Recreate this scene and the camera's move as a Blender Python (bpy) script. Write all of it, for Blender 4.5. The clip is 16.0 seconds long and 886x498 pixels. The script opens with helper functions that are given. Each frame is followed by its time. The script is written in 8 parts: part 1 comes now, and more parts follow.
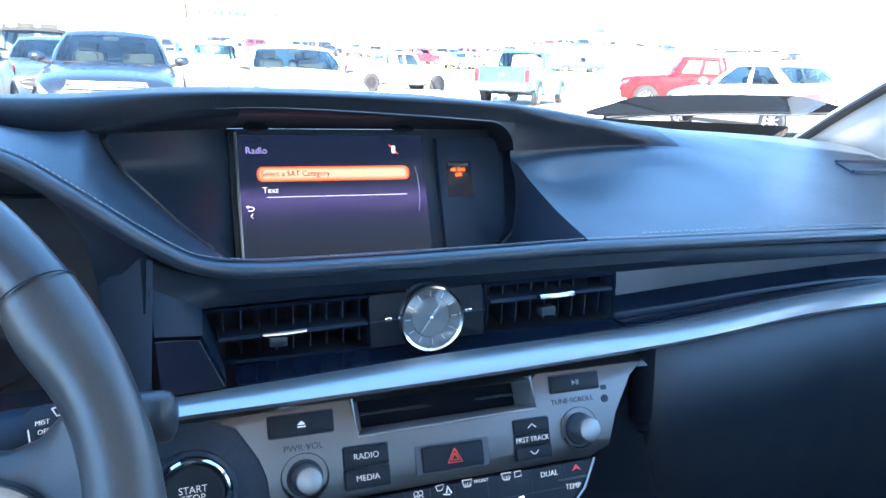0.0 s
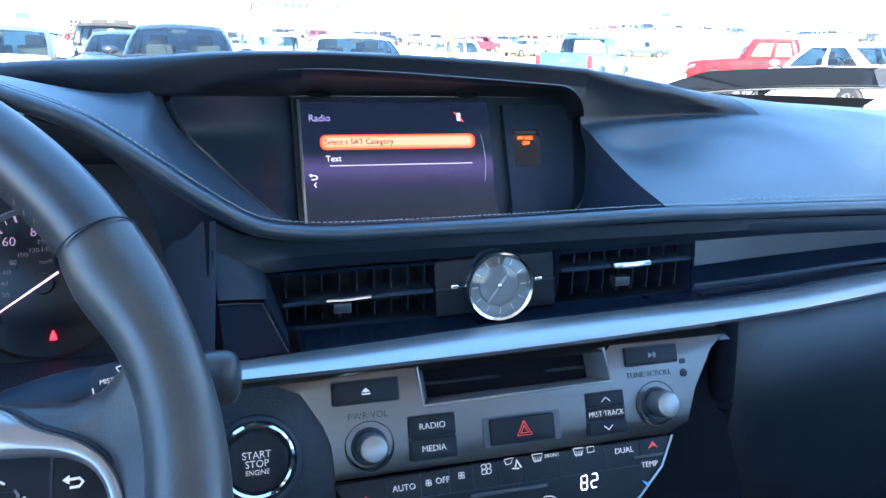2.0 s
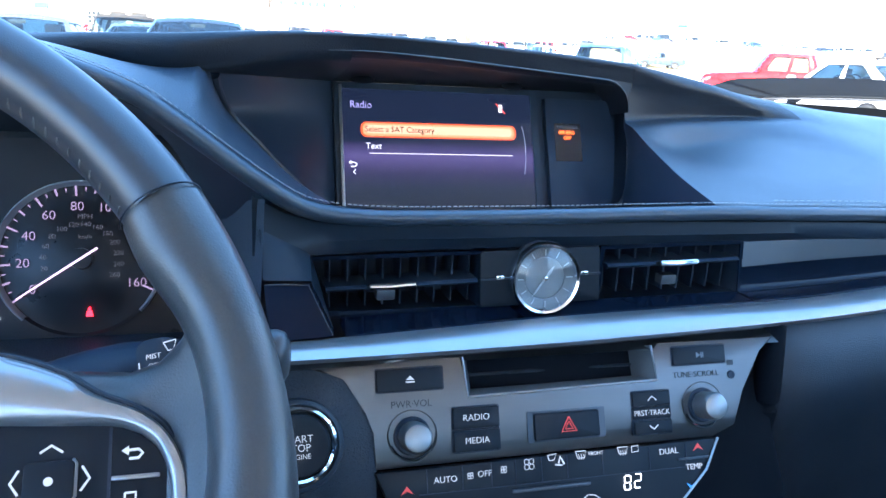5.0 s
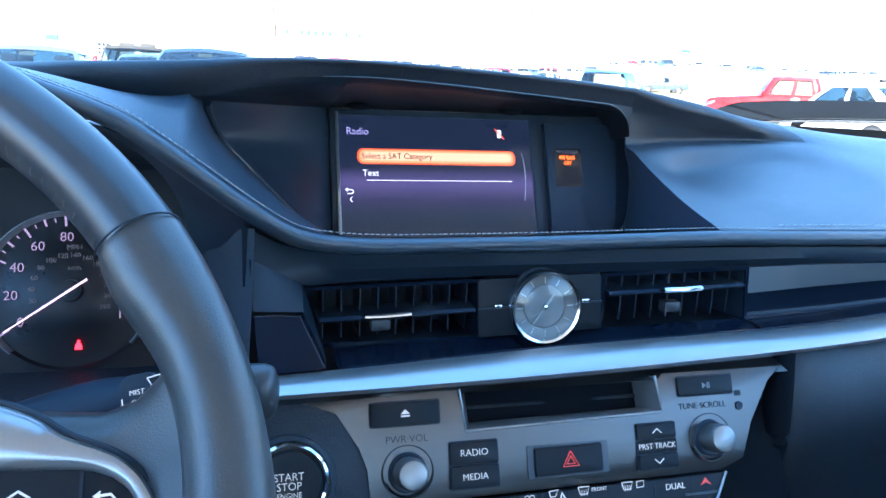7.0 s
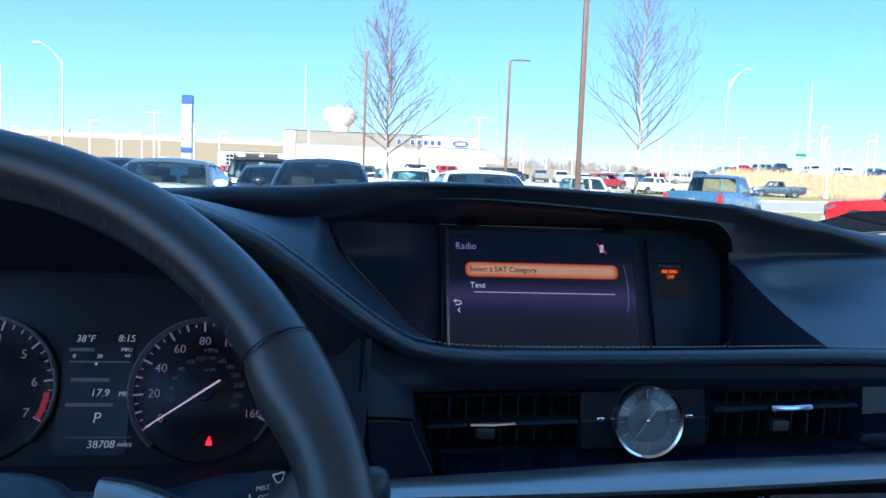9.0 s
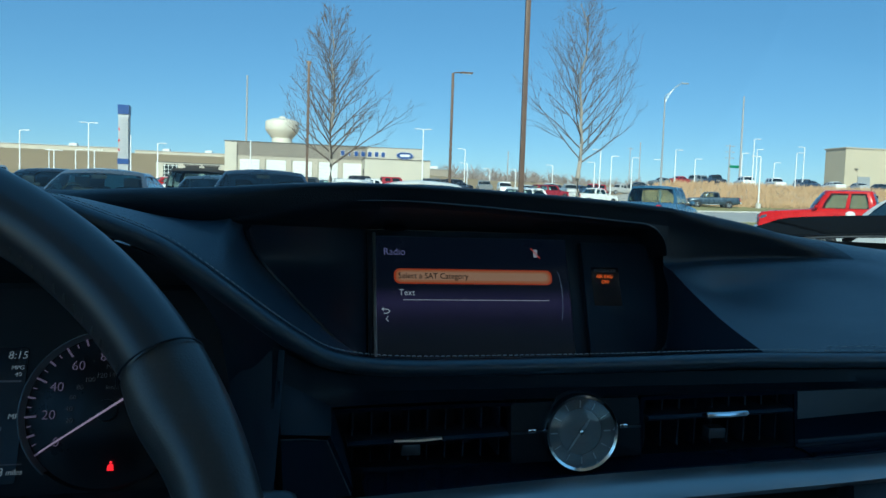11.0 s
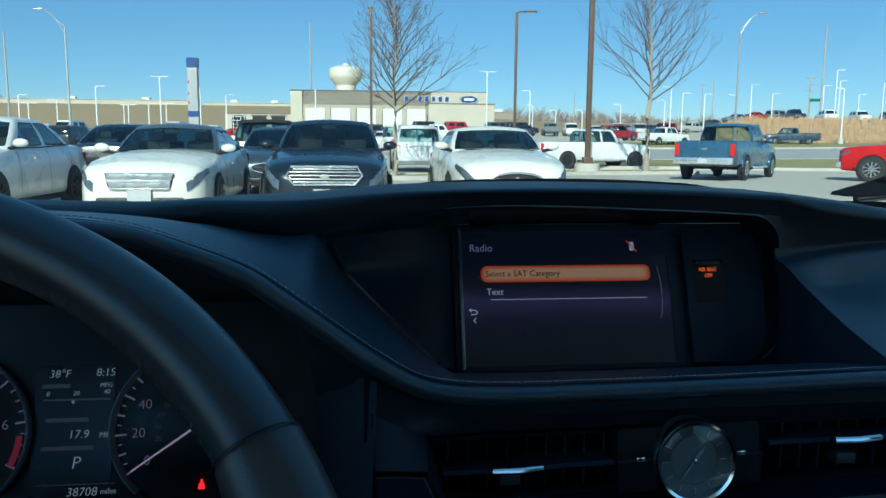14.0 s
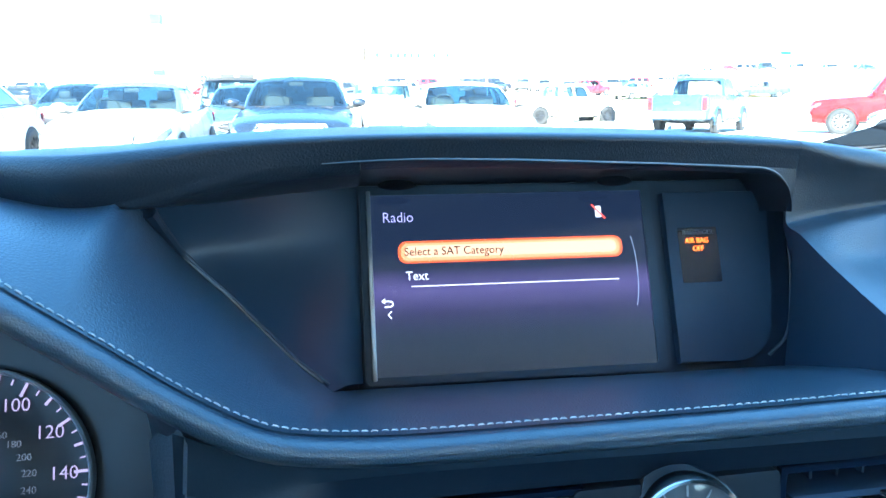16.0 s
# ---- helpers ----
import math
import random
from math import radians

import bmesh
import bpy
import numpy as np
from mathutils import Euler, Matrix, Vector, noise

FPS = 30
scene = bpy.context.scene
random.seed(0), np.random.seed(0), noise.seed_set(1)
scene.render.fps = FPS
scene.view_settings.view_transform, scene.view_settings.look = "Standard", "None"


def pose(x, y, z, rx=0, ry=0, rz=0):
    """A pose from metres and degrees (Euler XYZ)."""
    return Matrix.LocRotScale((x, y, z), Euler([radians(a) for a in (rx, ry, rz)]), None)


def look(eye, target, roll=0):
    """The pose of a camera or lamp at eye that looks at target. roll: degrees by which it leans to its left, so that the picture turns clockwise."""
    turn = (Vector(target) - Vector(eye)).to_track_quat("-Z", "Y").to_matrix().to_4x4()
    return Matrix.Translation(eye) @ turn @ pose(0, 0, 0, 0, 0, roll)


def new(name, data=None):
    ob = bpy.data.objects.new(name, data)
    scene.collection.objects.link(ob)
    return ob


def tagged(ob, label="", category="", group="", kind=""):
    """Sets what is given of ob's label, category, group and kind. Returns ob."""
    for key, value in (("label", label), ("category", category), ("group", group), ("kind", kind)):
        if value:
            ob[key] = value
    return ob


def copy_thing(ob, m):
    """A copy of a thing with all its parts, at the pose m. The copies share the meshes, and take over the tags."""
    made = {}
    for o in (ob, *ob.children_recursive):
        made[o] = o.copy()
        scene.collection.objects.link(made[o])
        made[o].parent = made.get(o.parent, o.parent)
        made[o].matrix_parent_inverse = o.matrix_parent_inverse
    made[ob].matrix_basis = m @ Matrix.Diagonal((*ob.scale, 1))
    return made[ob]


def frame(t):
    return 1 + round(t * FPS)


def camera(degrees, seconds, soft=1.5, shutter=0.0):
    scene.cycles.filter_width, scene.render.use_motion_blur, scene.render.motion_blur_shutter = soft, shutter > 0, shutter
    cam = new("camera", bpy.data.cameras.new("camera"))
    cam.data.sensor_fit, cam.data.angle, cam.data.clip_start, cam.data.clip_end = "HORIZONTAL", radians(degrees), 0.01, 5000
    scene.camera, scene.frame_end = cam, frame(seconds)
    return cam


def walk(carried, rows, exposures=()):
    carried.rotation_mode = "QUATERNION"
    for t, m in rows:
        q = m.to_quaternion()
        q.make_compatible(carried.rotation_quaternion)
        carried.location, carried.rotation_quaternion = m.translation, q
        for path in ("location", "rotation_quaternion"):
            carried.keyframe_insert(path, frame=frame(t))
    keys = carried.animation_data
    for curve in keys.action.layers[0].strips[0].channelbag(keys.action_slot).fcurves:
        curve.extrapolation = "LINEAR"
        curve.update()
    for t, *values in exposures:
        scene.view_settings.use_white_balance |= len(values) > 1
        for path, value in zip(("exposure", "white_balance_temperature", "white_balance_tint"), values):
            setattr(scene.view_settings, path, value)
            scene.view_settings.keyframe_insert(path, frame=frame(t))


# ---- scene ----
cam = camera(61.2, 16.0)
PATH = [
    (0, (-0.156, 0.07, 1.2), (0.554, 1.881, 0.736), 2.1),
    (0.5, (-0.157, 0.082, 1.194), (0.48, 1.918, 0.722), 2.4),
    (1, (-0.156, 0.086, 1.193), (0.432, 1.934, 0.705), 2.1),
    (1.5, (-0.157, 0.086, 1.19), (0.413, 1.942, 0.71), 1.8),
    (2, (-0.155, 0.085, 1.182), (0.402, 1.94, 0.685), 1.1),
    (2.5, (-0.155, 0.085, 1.181), (0.403, 1.936, 0.669), 0.9),
    (3, (-0.155, 0.084, 1.182), (0.407, 1.934, 0.67), 0.9),
    (3.5, (-0.157, 0.084, 1.178), (0.41, 1.937, 0.682), 1.0),
    (4, (-0.157, 0.083, 1.177), (0.415, 1.932, 0.672), 1.4),
    (4.5, (-0.167, 0.09, 1.175), (0.401, 1.939, 0.664), 2.4),
    (5, (-0.174, 0.097, 1.171), (0.364, 1.96, 0.682), 3.1),
    (5.2, (-0.179, 0.098, 1.176), (0.351, 1.964, 0.69), 3.4),
    (7.3, (-0.165, 0.106, 1.17), (0.357, 1.998, 0.785), 2.3),
    (7.5, (-0.167, 0.101, 1.17), (0.352, 2.004, 0.839), 2.9),
    (8, (-0.169, 0.089, 1.176), (0.238, 2.031, 0.926), 2.8),
    (8.5, (-0.171, 0.085, 1.176), (0.105, 2.057, 0.993), 2.5),
    (8.7, (-0.172, 0.081, 1.18), (0.076, 2.058, 1.009), 2.1),
    (10.8, (-0.161, 0.098, 1.174), (0.171, 2.066, 1.041), 2.7),
    (11, (-0.156, 0.104, 1.174), (0.236, 2.061, 1.048), 1.9),
    (11.5, (-0.141, 0.098, 1.184), (0.254, 2.055, 1.065), 0.5),
    (12, (-0.156, 0.09, 1.18), (0.141, 2.064, 1.054), 0.6),
    (12.5, (-0.168, 0.104, 1.188), (0.111, 2.08, 1.062), -0.1),
    (13, (-0.156, 0.091, 1.195), (0.103, 2.069, 1.057), -1.1),
    (13.5, (-0.173, 0.106, 1.204), (0.024, 2.088, 1.02), -0.4),
    (14, (-0.166, 0.14, 1.207), (0.053, 2.109, 0.931), 0.4),
    (14.5, (-0.156, 0.175, 1.179), (0.149, 2.102, 0.739), 1.9),
    (15, (-0.118, 0.233, 1.184), (0.244, 2.117, 0.621), 1.7),
    (15.5, (-0.109, 0.243, 1.192), (0.207, 2.147, 0.667), -0.8),
    (16, (-0.116, 0.264, 1.195), (0.168, 2.206, 0.809), -0.2),
]
# the camera opens up for the cabin and stops down for the lot
EXPOSURES = [(0.0, 3.93, 5900, 13), (0.5, 3.78, 5900, 13), (4.0, 3.83, 5900, 14), (5.2, 3.97, 5850, 14), (7.3, 3.82, 5600, 8), (8.0, 3.36, 5550, 5), (8.5, 2.58, 5350, 16), (9.4, 1.38, 5300, 0), (10.8, 0.68, 5250, -11),
             (14.0, 0.68, 5250, -11), (14.3, 0.73, 5250, -11), (14.5, 1.03, 5250, -11), (14.7, 2.99, 5300, -8), (15.0, 4.08, 5250, -7), (16.0, 4.18, 5350, -2)]
walk(cam, [(t, look(eye, target, roll)) for t, eye, target, roll in PATH], EXPOSURES)

# ---- world, sun ----
SUN_AZ, SUN_EL = -162.0, 32.0        # degrees from straight ahead, clockwise from above
world = bpy.data.worlds.new("clear_sky")
scene.world = world
world.use_nodes = True
wn = world.node_tree
sky = wn.nodes.new("ShaderNodeTexSky")
sky.sky_type, sky.sun_disc = "NISHITA", False
sky.sun_elevation, sky.sun_rotation = radians(SUN_EL), radians(SUN_AZ)
sky.air_density, sky.dust_density, sky.ozone_density = 0.88, 0.0, 3.0
wn.nodes["Background"].inputs["Strength"].default_value = 0.10
even = wn.nodes.new("ShaderNodeMix")          # flat blue mixed in to even out the sky's gradient
even.data_type = "RGBA"
even.inputs["Factor"].default_value = 0.45
even.inputs["B"].default_value = (0.95, 2.35, 4.1, 1)
wn.links.new(sky.outputs[0], even.inputs["A"])
wn.links.new(even.outputs["Result"], wn.nodes["Background"].inputs["Color"])
sun_data = bpy.data.lights.new("sun", "SUN")
sun_data.energy, sun_data.angle, sun_data.color = 5.0, radians(0.53), (1.0, 0.87, 0.69)
sun = new("sun", sun_data)
_a, _e = radians(SUN_AZ), radians(SUN_EL)
sun_dir = Vector((math.sin(_a) * math.cos(_e), math.cos(_a) * math.cos(_e), math.sin(_e)))
sun.matrix_world = look(sun_dir * 60, (0, 0, 0))


# ---- mesh helpers ----
def smooth_step(a, b, x):
    t = min(1.0, max(0.0, (x - a) / (b - a)))
    return t * t * (3 - 2 * t)


def thing(name, label, category, group="", kind="", at=(0, 0, 0)):
    ob = new(name)
    ob.empty_display_size = 0.02
    ob.location = at
    return tagged(ob, label, category, group, kind)


def finish(bm, name, smooth=30.0):
    me = bpy.data.meshes.new(name)
    bmesh.ops.recalc_face_normals(bm, faces=bm.faces)
    if smooth:
        lim = radians(smooth)
        for f in bm.faces:
            f.smooth = True
        for e in bm.edges:
            if len(e.link_faces) == 2 and e.calc_face_angle(0) > lim:
                e.smooth = False
    bm.to_mesh(me)
    bm.free()
    return me


def part(name, bm, material, parent=None, label="", smooth=30.0):
    """One mesh object, under a thing or a part."""
    me = finish(bm, name, smooth)
    me.materials.append(material)
    ob = new(name, me)
    if parent is not None:
        ob.parent = parent
        if parent.type == "EMPTY":
            ob.matrix_parent_inverse = Matrix.Translation(parent.location).inverted()
    return tagged(ob, label)


def solo(name, bm, material, label, category, group="", kind="", smooth=30.0):
    return tagged(part(name, bm, material, None, label, smooth), "", category, group, kind)


def B():
    return bmesh.new()


def box(bm, c, s, m=None, bevel=0.0, seg=2):
    r = bmesh.ops.create_cube(bm, size=1.0)
    vs = r["verts"]
    mat = (m or Matrix.Identity(4)) @ Matrix.Translation(c) @ Matrix.Diagonal((*s, 1))
    bmesh.ops.transform(bm, matrix=mat, verts=vs)
    if bevel:
        es = list({e for v in vs for e in v.link_edges})
        bmesh.ops.bevel(bm, geom=es, offset=bevel, segments=seg, affect="EDGES", profile=0.6)
    return bm


def cyl(bm, p0, p1, r0, r1=None, seg=16, caps=True):
    p0, p1 = Vector(p0), Vector(p1)
    r1 = r0 if r1 is None else r1
    d = p1 - p0
    q = d.to_track_quat("Z", "Y").to_matrix().to_4x4()
    a = [bm.verts.new(p0 + q @ Vector((r0 * math.cos(k * 2 * math.pi / seg), r0 * math.sin(k * 2 * math.pi / seg), 0))) for k in range(seg)]
    b = [bm.verts.new(p1 + q @ Vector((r1 * math.cos(k * 2 * math.pi / seg), r1 * math.sin(k * 2 * math.pi / seg), 0))) for k in range(seg)]
    for k in range(seg):
        bm.faces.new((a[k], a[(k + 1) % seg], b[(k + 1) % seg], b[k]))
    if caps:
        bm.faces.new(a[::-1])
        bm.faces.new(b)
    return bm


def loft(bm, rows, closed=False, cap=False):
    """Quads between rows of points; closed: each row is a ring."""
    vr = [[bm.verts.new(p) for p in r] for r in rows]
    n = len(vr[0])
    for a, b in zip(vr, vr[1:]):
        for k in range(n if closed else n - 1):
            bm.faces.new((a[k], a[(k + 1) % n], b[(k + 1) % n], b[k]))
    if cap:
        bm.faces.new(vr[0][::-1])
        bm.faces.new(vr[-1])
    return bm


def lathe(bm, profile, m, seg=32, a0=0.0, a1=360.0):
    """profile: (radius, height) pairs, turned about the local z axis of m."""
    full = abs(a1 - a0 - 360) < 1e-6
    n = seg if full else seg + 1
    rows = []
    for r, h in profile:
        rows.append([m @ Vector((r * math.cos(radians(a0 + (a1 - a0) * k / seg)), r * math.sin(radians(a0 + (a1 - a0) * k / seg)), h)) for k in range(n)])
    return loft(bm, rows, closed=full)


def catmull(pts, n):
    """n points on a smooth curve through pts."""
    P = np.array(pts, float)
    d = np.concatenate([[0], np.cumsum(np.linalg.norm(np.diff(P, axis=0), axis=1))])
    T = np.zeros_like(P)
    T[1:-1] = (P[2:] - P[:-2]) / (d[2:] - d[:-2])[:, None]
    T[0], T[-1] = (P[1] - P[0]) / (d[1] - d[0]), (P[-1] - P[-2]) / (d[-1] - d[-2])
    out = []
    for s in np.linspace(0, d[-1], n):
        i = min(max(np.searchsorted(d, s) - 1, 0), len(P) - 2)
        h = d[i + 1] - d[i]
        u = (s - d[i]) / h
        out.append((2 * u**3 - 3 * u**2 + 1) * P[i] + (u**3 - 2 * u**2 + u) * h * T[i] + (-2 * u**3 + 3 * u**2) * P[i + 1] + (u**3 - u**2) * h * T[i + 1])
    return [Vector(p) for p in out]


def sections(table, n_across, n_along):
    """A smooth sheet through cross-sections {x: [(y, z), ...]} of equal length."""
    xs = sorted(table)
    k = len(table[xs[0]])
    cols = [catmull([(x, *table[x][j]) for x in xs], n_across) for j in range(k)]
    return [catmull([cols[j][i] for j in range(k)], n_along) for i in range(n_across)]


def cross_sheet(table, n_across, per):
    """A smooth sheet through cross-sections {x: [(y, z), ...]}, with the same share of points between any two of a section's corners."""
    xs = sorted(table)
    cols = [catmull([(x, *table[x][j]) for x in xs], n_across) for j in range(len(table[xs[0]]))]
    out = []
    for i in range(n_across):
        P = [np.array(c[i]) for c in cols]
        row = []
        for j in range(len(P) - 1):
            a, c = P[j], P[j + 1]
            h = np.linalg.norm(c - a)
            ta = (c - P[j - 1]) / (np.linalg.norm(c - a) + np.linalg.norm(a - P[j - 1])) if j else (c - a) / h
            tc = (P[j + 2] - a) / (np.linalg.norm(P[j + 2] - c) + h) if j + 2 < len(P) else (c - a) / h
            for u in np.arange(per) / per:
                row.append(Vector((2 * u**3 - 3 * u**2 + 1) * a + (u**3 - 2 * u**2 + u) * h * ta + (3 * u**2 - 2 * u**3) * c + (u**3 - u**2) * h * tc))
        row.append(Vector(P[-1]))
        out.append(row)
    return out


def tube(bm, pts, r, seg=8, flat=1.0, cap=True):
    """A round bar along points; r: one radius or one for each point."""
    rows, up = [], Vector((0, 0, 1))
    for i, p in enumerate(pts):
        p = Vector(p)
        d = (Vector(pts[min(i + 1, len(pts) - 1)]) - Vector(pts[max(i - 1, 0)])).normalized()
        a = d.cross(up)
        a = a.normalized() if a.length > 1e-4 else Vector((1, 0, 0))
        b = a.cross(d).normalized()
        rr = r[i] if isinstance(r, (list, tuple)) else r
        rows.append([p + a * rr * math.cos(2 * math.pi * k / seg) + b * rr * flat * math.sin(2 * math.pi * k / seg) for k in range(seg)])
    return loft(bm, rows, closed=True, cap=cap)


def plane_frame(o, right, up):
    """Local x, y in the plane, z out of it."""
    x = Vector(right).normalized()
    z = x.cross(Vector(up)).normalized()
    y = z.cross(x)
    m = Matrix((x, y, z)).transposed().to_4x4()
    m.translation = o
    return m


def prism(bm, outline, h0, h1, m, bevel=0.0):
    """A plate with that outline (x, y) between heights h0 and h1 over the plane m, its front edge bevelled."""
    a = [bm.verts.new(m @ Vector((x, y, h0))) for x, y in outline]
    b = [bm.verts.new(m @ Vector((x, y, h1))) for x, y in outline]
    n = len(a)
    for k in range(n):
        bm.faces.new((a[k], a[(k + 1) % n], b[(k + 1) % n], b[k]))
    bm.faces.new(a[::-1])
    f = bm.faces.new(b)
    if bevel:
        bmesh.ops.bevel(bm, geom=list(f.edges), offset=bevel, segments=2, affect="EDGES", profile=0.6)
    return bm


def rrect(w, h, r, cx=0.0, cy=0.0, n=4):
    out = []
    for sx, sy, a in ((1, 1, 0), (-1, 1, 90), (-1, -1, 180), (1, -1, 270)):
        for k in range(n + 1):
            t = radians(a + 90 * k / n)
            out.append((cx + sx * (w / 2 - r) + r * math.cos(t), cy + sy * (h / 2 - r) + r * math.sin(t)))
    return out


def ring_plate(bm, outer, inner, h0, h1, m):
    """A plate between two outlines of equal count."""
    n = len(outer)
    rows = [[m @ Vector((x, y, h)) for x, y in o] for o, h in ((inner, h0), (inner, h1), (outer, h1), (outer, h0))]
    return loft(bm, rows, closed=True)


def writing(name, text, size, m, material, parent, align="CENTER", shear=0.0, stretch=1.0, label="", depth=0.0002, thin=0.012):
    """Letters of the built-in font, lying on the plane m."""
    cu = bpy.data.curves.new(name, "FONT")
    cu.body, cu.size, cu.align_x, cu.align_y, cu.extrude, cu.shear = text, size, align, "CENTER", depth, shear
    cu.resolution_u = 3
    cu.offset = -thin * size
    tmp = bpy.data.objects.new("tmp", cu)
    me = bpy.data.meshes.new_from_object(tmp)
    bpy.data.objects.remove(tmp)
    me.transform(m @ Matrix.Diagonal((stretch, 1, 1, 1)))
    weld = bmesh.new()
    weld.from_mesh(me)
    bmesh.ops.remove_doubles(weld, verts=weld.verts, dist=size * 0.002)
    weld.to_mesh(me)
    weld.free()
    me.materials.clear()
    me.materials.append(material)
    me.name = name
    ob = new(name, me)
    if parent is not None:
        ob.parent = parent
        if parent.type == "EMPTY":
            ob.matrix_parent_inverse = Matrix.Translation(parent.location).inverted()
    return tagged(ob, label)


# ---- materials ----
def material(name, color, rough=0.5, metal=0.0, vary=0.15, vary_scale=8.0, fine=0.0, fine_scale=400.0, bump=0.0, bump_scale=600.0,
             spec=0.5, coat=0.0, emit=0.0, emit_color=None, cells=False, stretch=(1, 1, 1), rough_vary=0.08, color2=None):
    """A surface with large and fine variation of colour and roughness, and a fine relief."""
    m = bpy.data.materials.new(name)
    m.use_nodes = True
    nt = m.node_tree
    N, L = nt.nodes, nt.links
    p = N["Principled BSDF"]
    p.inputs["Metallic"].default_value = metal
    p.inputs["Specular IOR Level"].default_value = spec
    p.inputs["Coat Weight"].default_value = coat
    p.inputs["Coat Roughness"].default_value = 0.04
    tc = N.new("ShaderNodeTexCoord")
    mp = N.new("ShaderNodeMapping")
    mp.inputs["Scale"].default_value = stretch
    L.new(tc.outputs["Object"], mp.inputs["Vector"])
    big = N.new("ShaderNodeTexNoise")
    big.inputs["Scale"].default_value, big.inputs["Detail"].default_value = vary_scale, 5
    L.new(mp.outputs[0], big.inputs["Vector"])
    small = N.new("ShaderNodeTexNoise")
    small.inputs["Scale"].default_value, small.inputs["Detail"].default_value = fine_scale, 3
    L.new(mp.outputs[0], small.inputs["Vector"])
    ramp = N.new("ShaderNodeMix")
    ramp.data_type = "RGBA"
    c2 = color2 or tuple(min(1, c * (1 + 2 * vary)) for c in color)
    c1 = color if color2 else tuple(c * (1 - vary) for c in color)
    ramp.inputs["A"].default_value, ramp.inputs["B"].default_value = (*c1, 1), (*c2, 1)
    mix = N.new("ShaderNodeMath")
    mix.operation = "MULTIPLY_ADD"
    L.new(small.outputs[0], mix.inputs[0])
    mix.inputs[1].default_value = fine
    L.new(big.outputs[0], mix.inputs[2])
    sub = N.new("ShaderNodeMath")
    sub.operation, sub.use_clamp = "SUBTRACT", True
    sub.inputs[1].default_value = fine * 0.5
    L.new(mix.outputs[0], sub.inputs[0])
    L.new(sub.outputs[0], ramp.inputs["Factor"])
    L.new(ramp.outputs["Result"], p.inputs["Base Color"])
    rr = N.new("ShaderNodeMapRange")
    rr.inputs["From Min"].default_value, rr.inputs["From Max"].default_value = 0.3, 0.7
    rr.inputs["To Min"].default_value, rr.inputs["To Max"].default_value = max(0.02, rough - rough_vary), min(1, rough + rough_vary)
    L.new(big.outputs[0], rr.inputs["Value"])
    L.new(rr.outputs[0], p.inputs["Roughness"])
    if bump:
        if cells:
            tex = N.new("ShaderNodeTexVoronoi")
            tex.feature = "DISTANCE_TO_EDGE"
            tex.inputs["Scale"].default_value = bump_scale
        else:
            tex = N.new("ShaderNodeTexNoise")
            tex.inputs["Scale"].default_value, tex.inputs["Detail"].default_value = bump_scale, 4
        L.new(mp.outputs[0], tex.inputs["Vector"])
        bn = N.new("ShaderNodeBump")
        bn.inputs["Strength"].default_value, bn.inputs["Distance"].default_value = bump, 0.5 / bump_scale
        L.new(tex.outputs[0], bn.inputs["Height"])
        L.new(bn.outputs[0], p.inputs["Normal"])
    if emit:
        p.inputs["Emission Color"].default_value = (*(emit_color or color), 1)
        p.inputs["Emission Strength"].default_value = emit
    return m


def clear_glass(name, tint=(1, 1, 1), rough=0.0, gloss=0.08):
    """A thin pane: clear, with a mirror gloss that grows at a slant."""
    m = bpy.data.materials.new(name)
    m.use_nodes = True
    nt = m.node_tree
    nt.nodes.clear()
    out = nt.nodes.new("ShaderNodeOutputMaterial")
    mix, tr, gl = nt.nodes.new("ShaderNodeMixShader"), nt.nodes.new("ShaderNodeBsdfTransparent"), nt.nodes.new("ShaderNodeBsdfGlossy")
    fr = nt.nodes.new("ShaderNodeFresnel")
    fr.inputs["IOR"].default_value = 1.45
    mul = nt.nodes.new("ShaderNodeMath")
    mul.operation, mul.use_clamp = "MULTIPLY", True
    mul.inputs[1].default_value = gloss / 0.04
    tr.inputs["Color"].default_value = (*tint, 1)
    gl.inputs["Roughness"].default_value = rough
    nt.links.new(fr.outputs[0], mul.inputs[0])
    nt.links.new(mul.outputs[0], mix.inputs[0])
    nt.links.new(tr.outputs[0], mix.inputs[1])
    nt.links.new(gl.outputs[0], mix.inputs[2])
    nt.links.new(mix.outputs[0], out.inputs[0])
    return m


def glow(name, color, strength, base=(0.01, 0.01, 0.01), rough=0.3):
    return material(name, base, rough, vary=0.0, emit=strength, emit_color=color)


leather = material("black_leather", (0.026, 0.039, 0.055), 0.35, vary=0.25, vary_scale=14, fine=0.5, fine_scale=700, bump=0.35, bump_scale=900, cells=True, rough_vary=0.04, spec=0.75)
leather_pad = material("dash_leather", (0.026, 0.039, 0.056), 0.36, vary=0.22, vary_scale=9, fine=0.4, fine_scale=800, bump=0.4, bump_scale=700, cells=True, rough_vary=0.04, spec=0.70)
pad_leather = material("pad_leather", (0.020, 0.030, 0.043), 0.38, vary=0.22, vary_scale=9, fine=0.4, fine_scale=800, bump=0.4, bump_scale=700, cells=True, rough_vary=0.04, spec=0.55)
# darker copy of the dash leather; the hood's shade is put into its colour
leather_shaded = material("shaded_dash_leather", (0.011, 0.014, 0.019), 0.44, vary=0.2, vary_scale=9, fine=0.4, fine_scale=800, bump=0.35, bump_scale=700, cells=True, rough_vary=0.04, spec=0.26)
leather_smooth = material("smooth_wheel_leather", (0.024, 0.029, 0.037), 0.34, vary=0.12, vary_scale=20, fine=0.3, fine_scale=900, bump=0.12, bump_scale=1100, cells=True, spec=0.70, rough_vary=0.02)
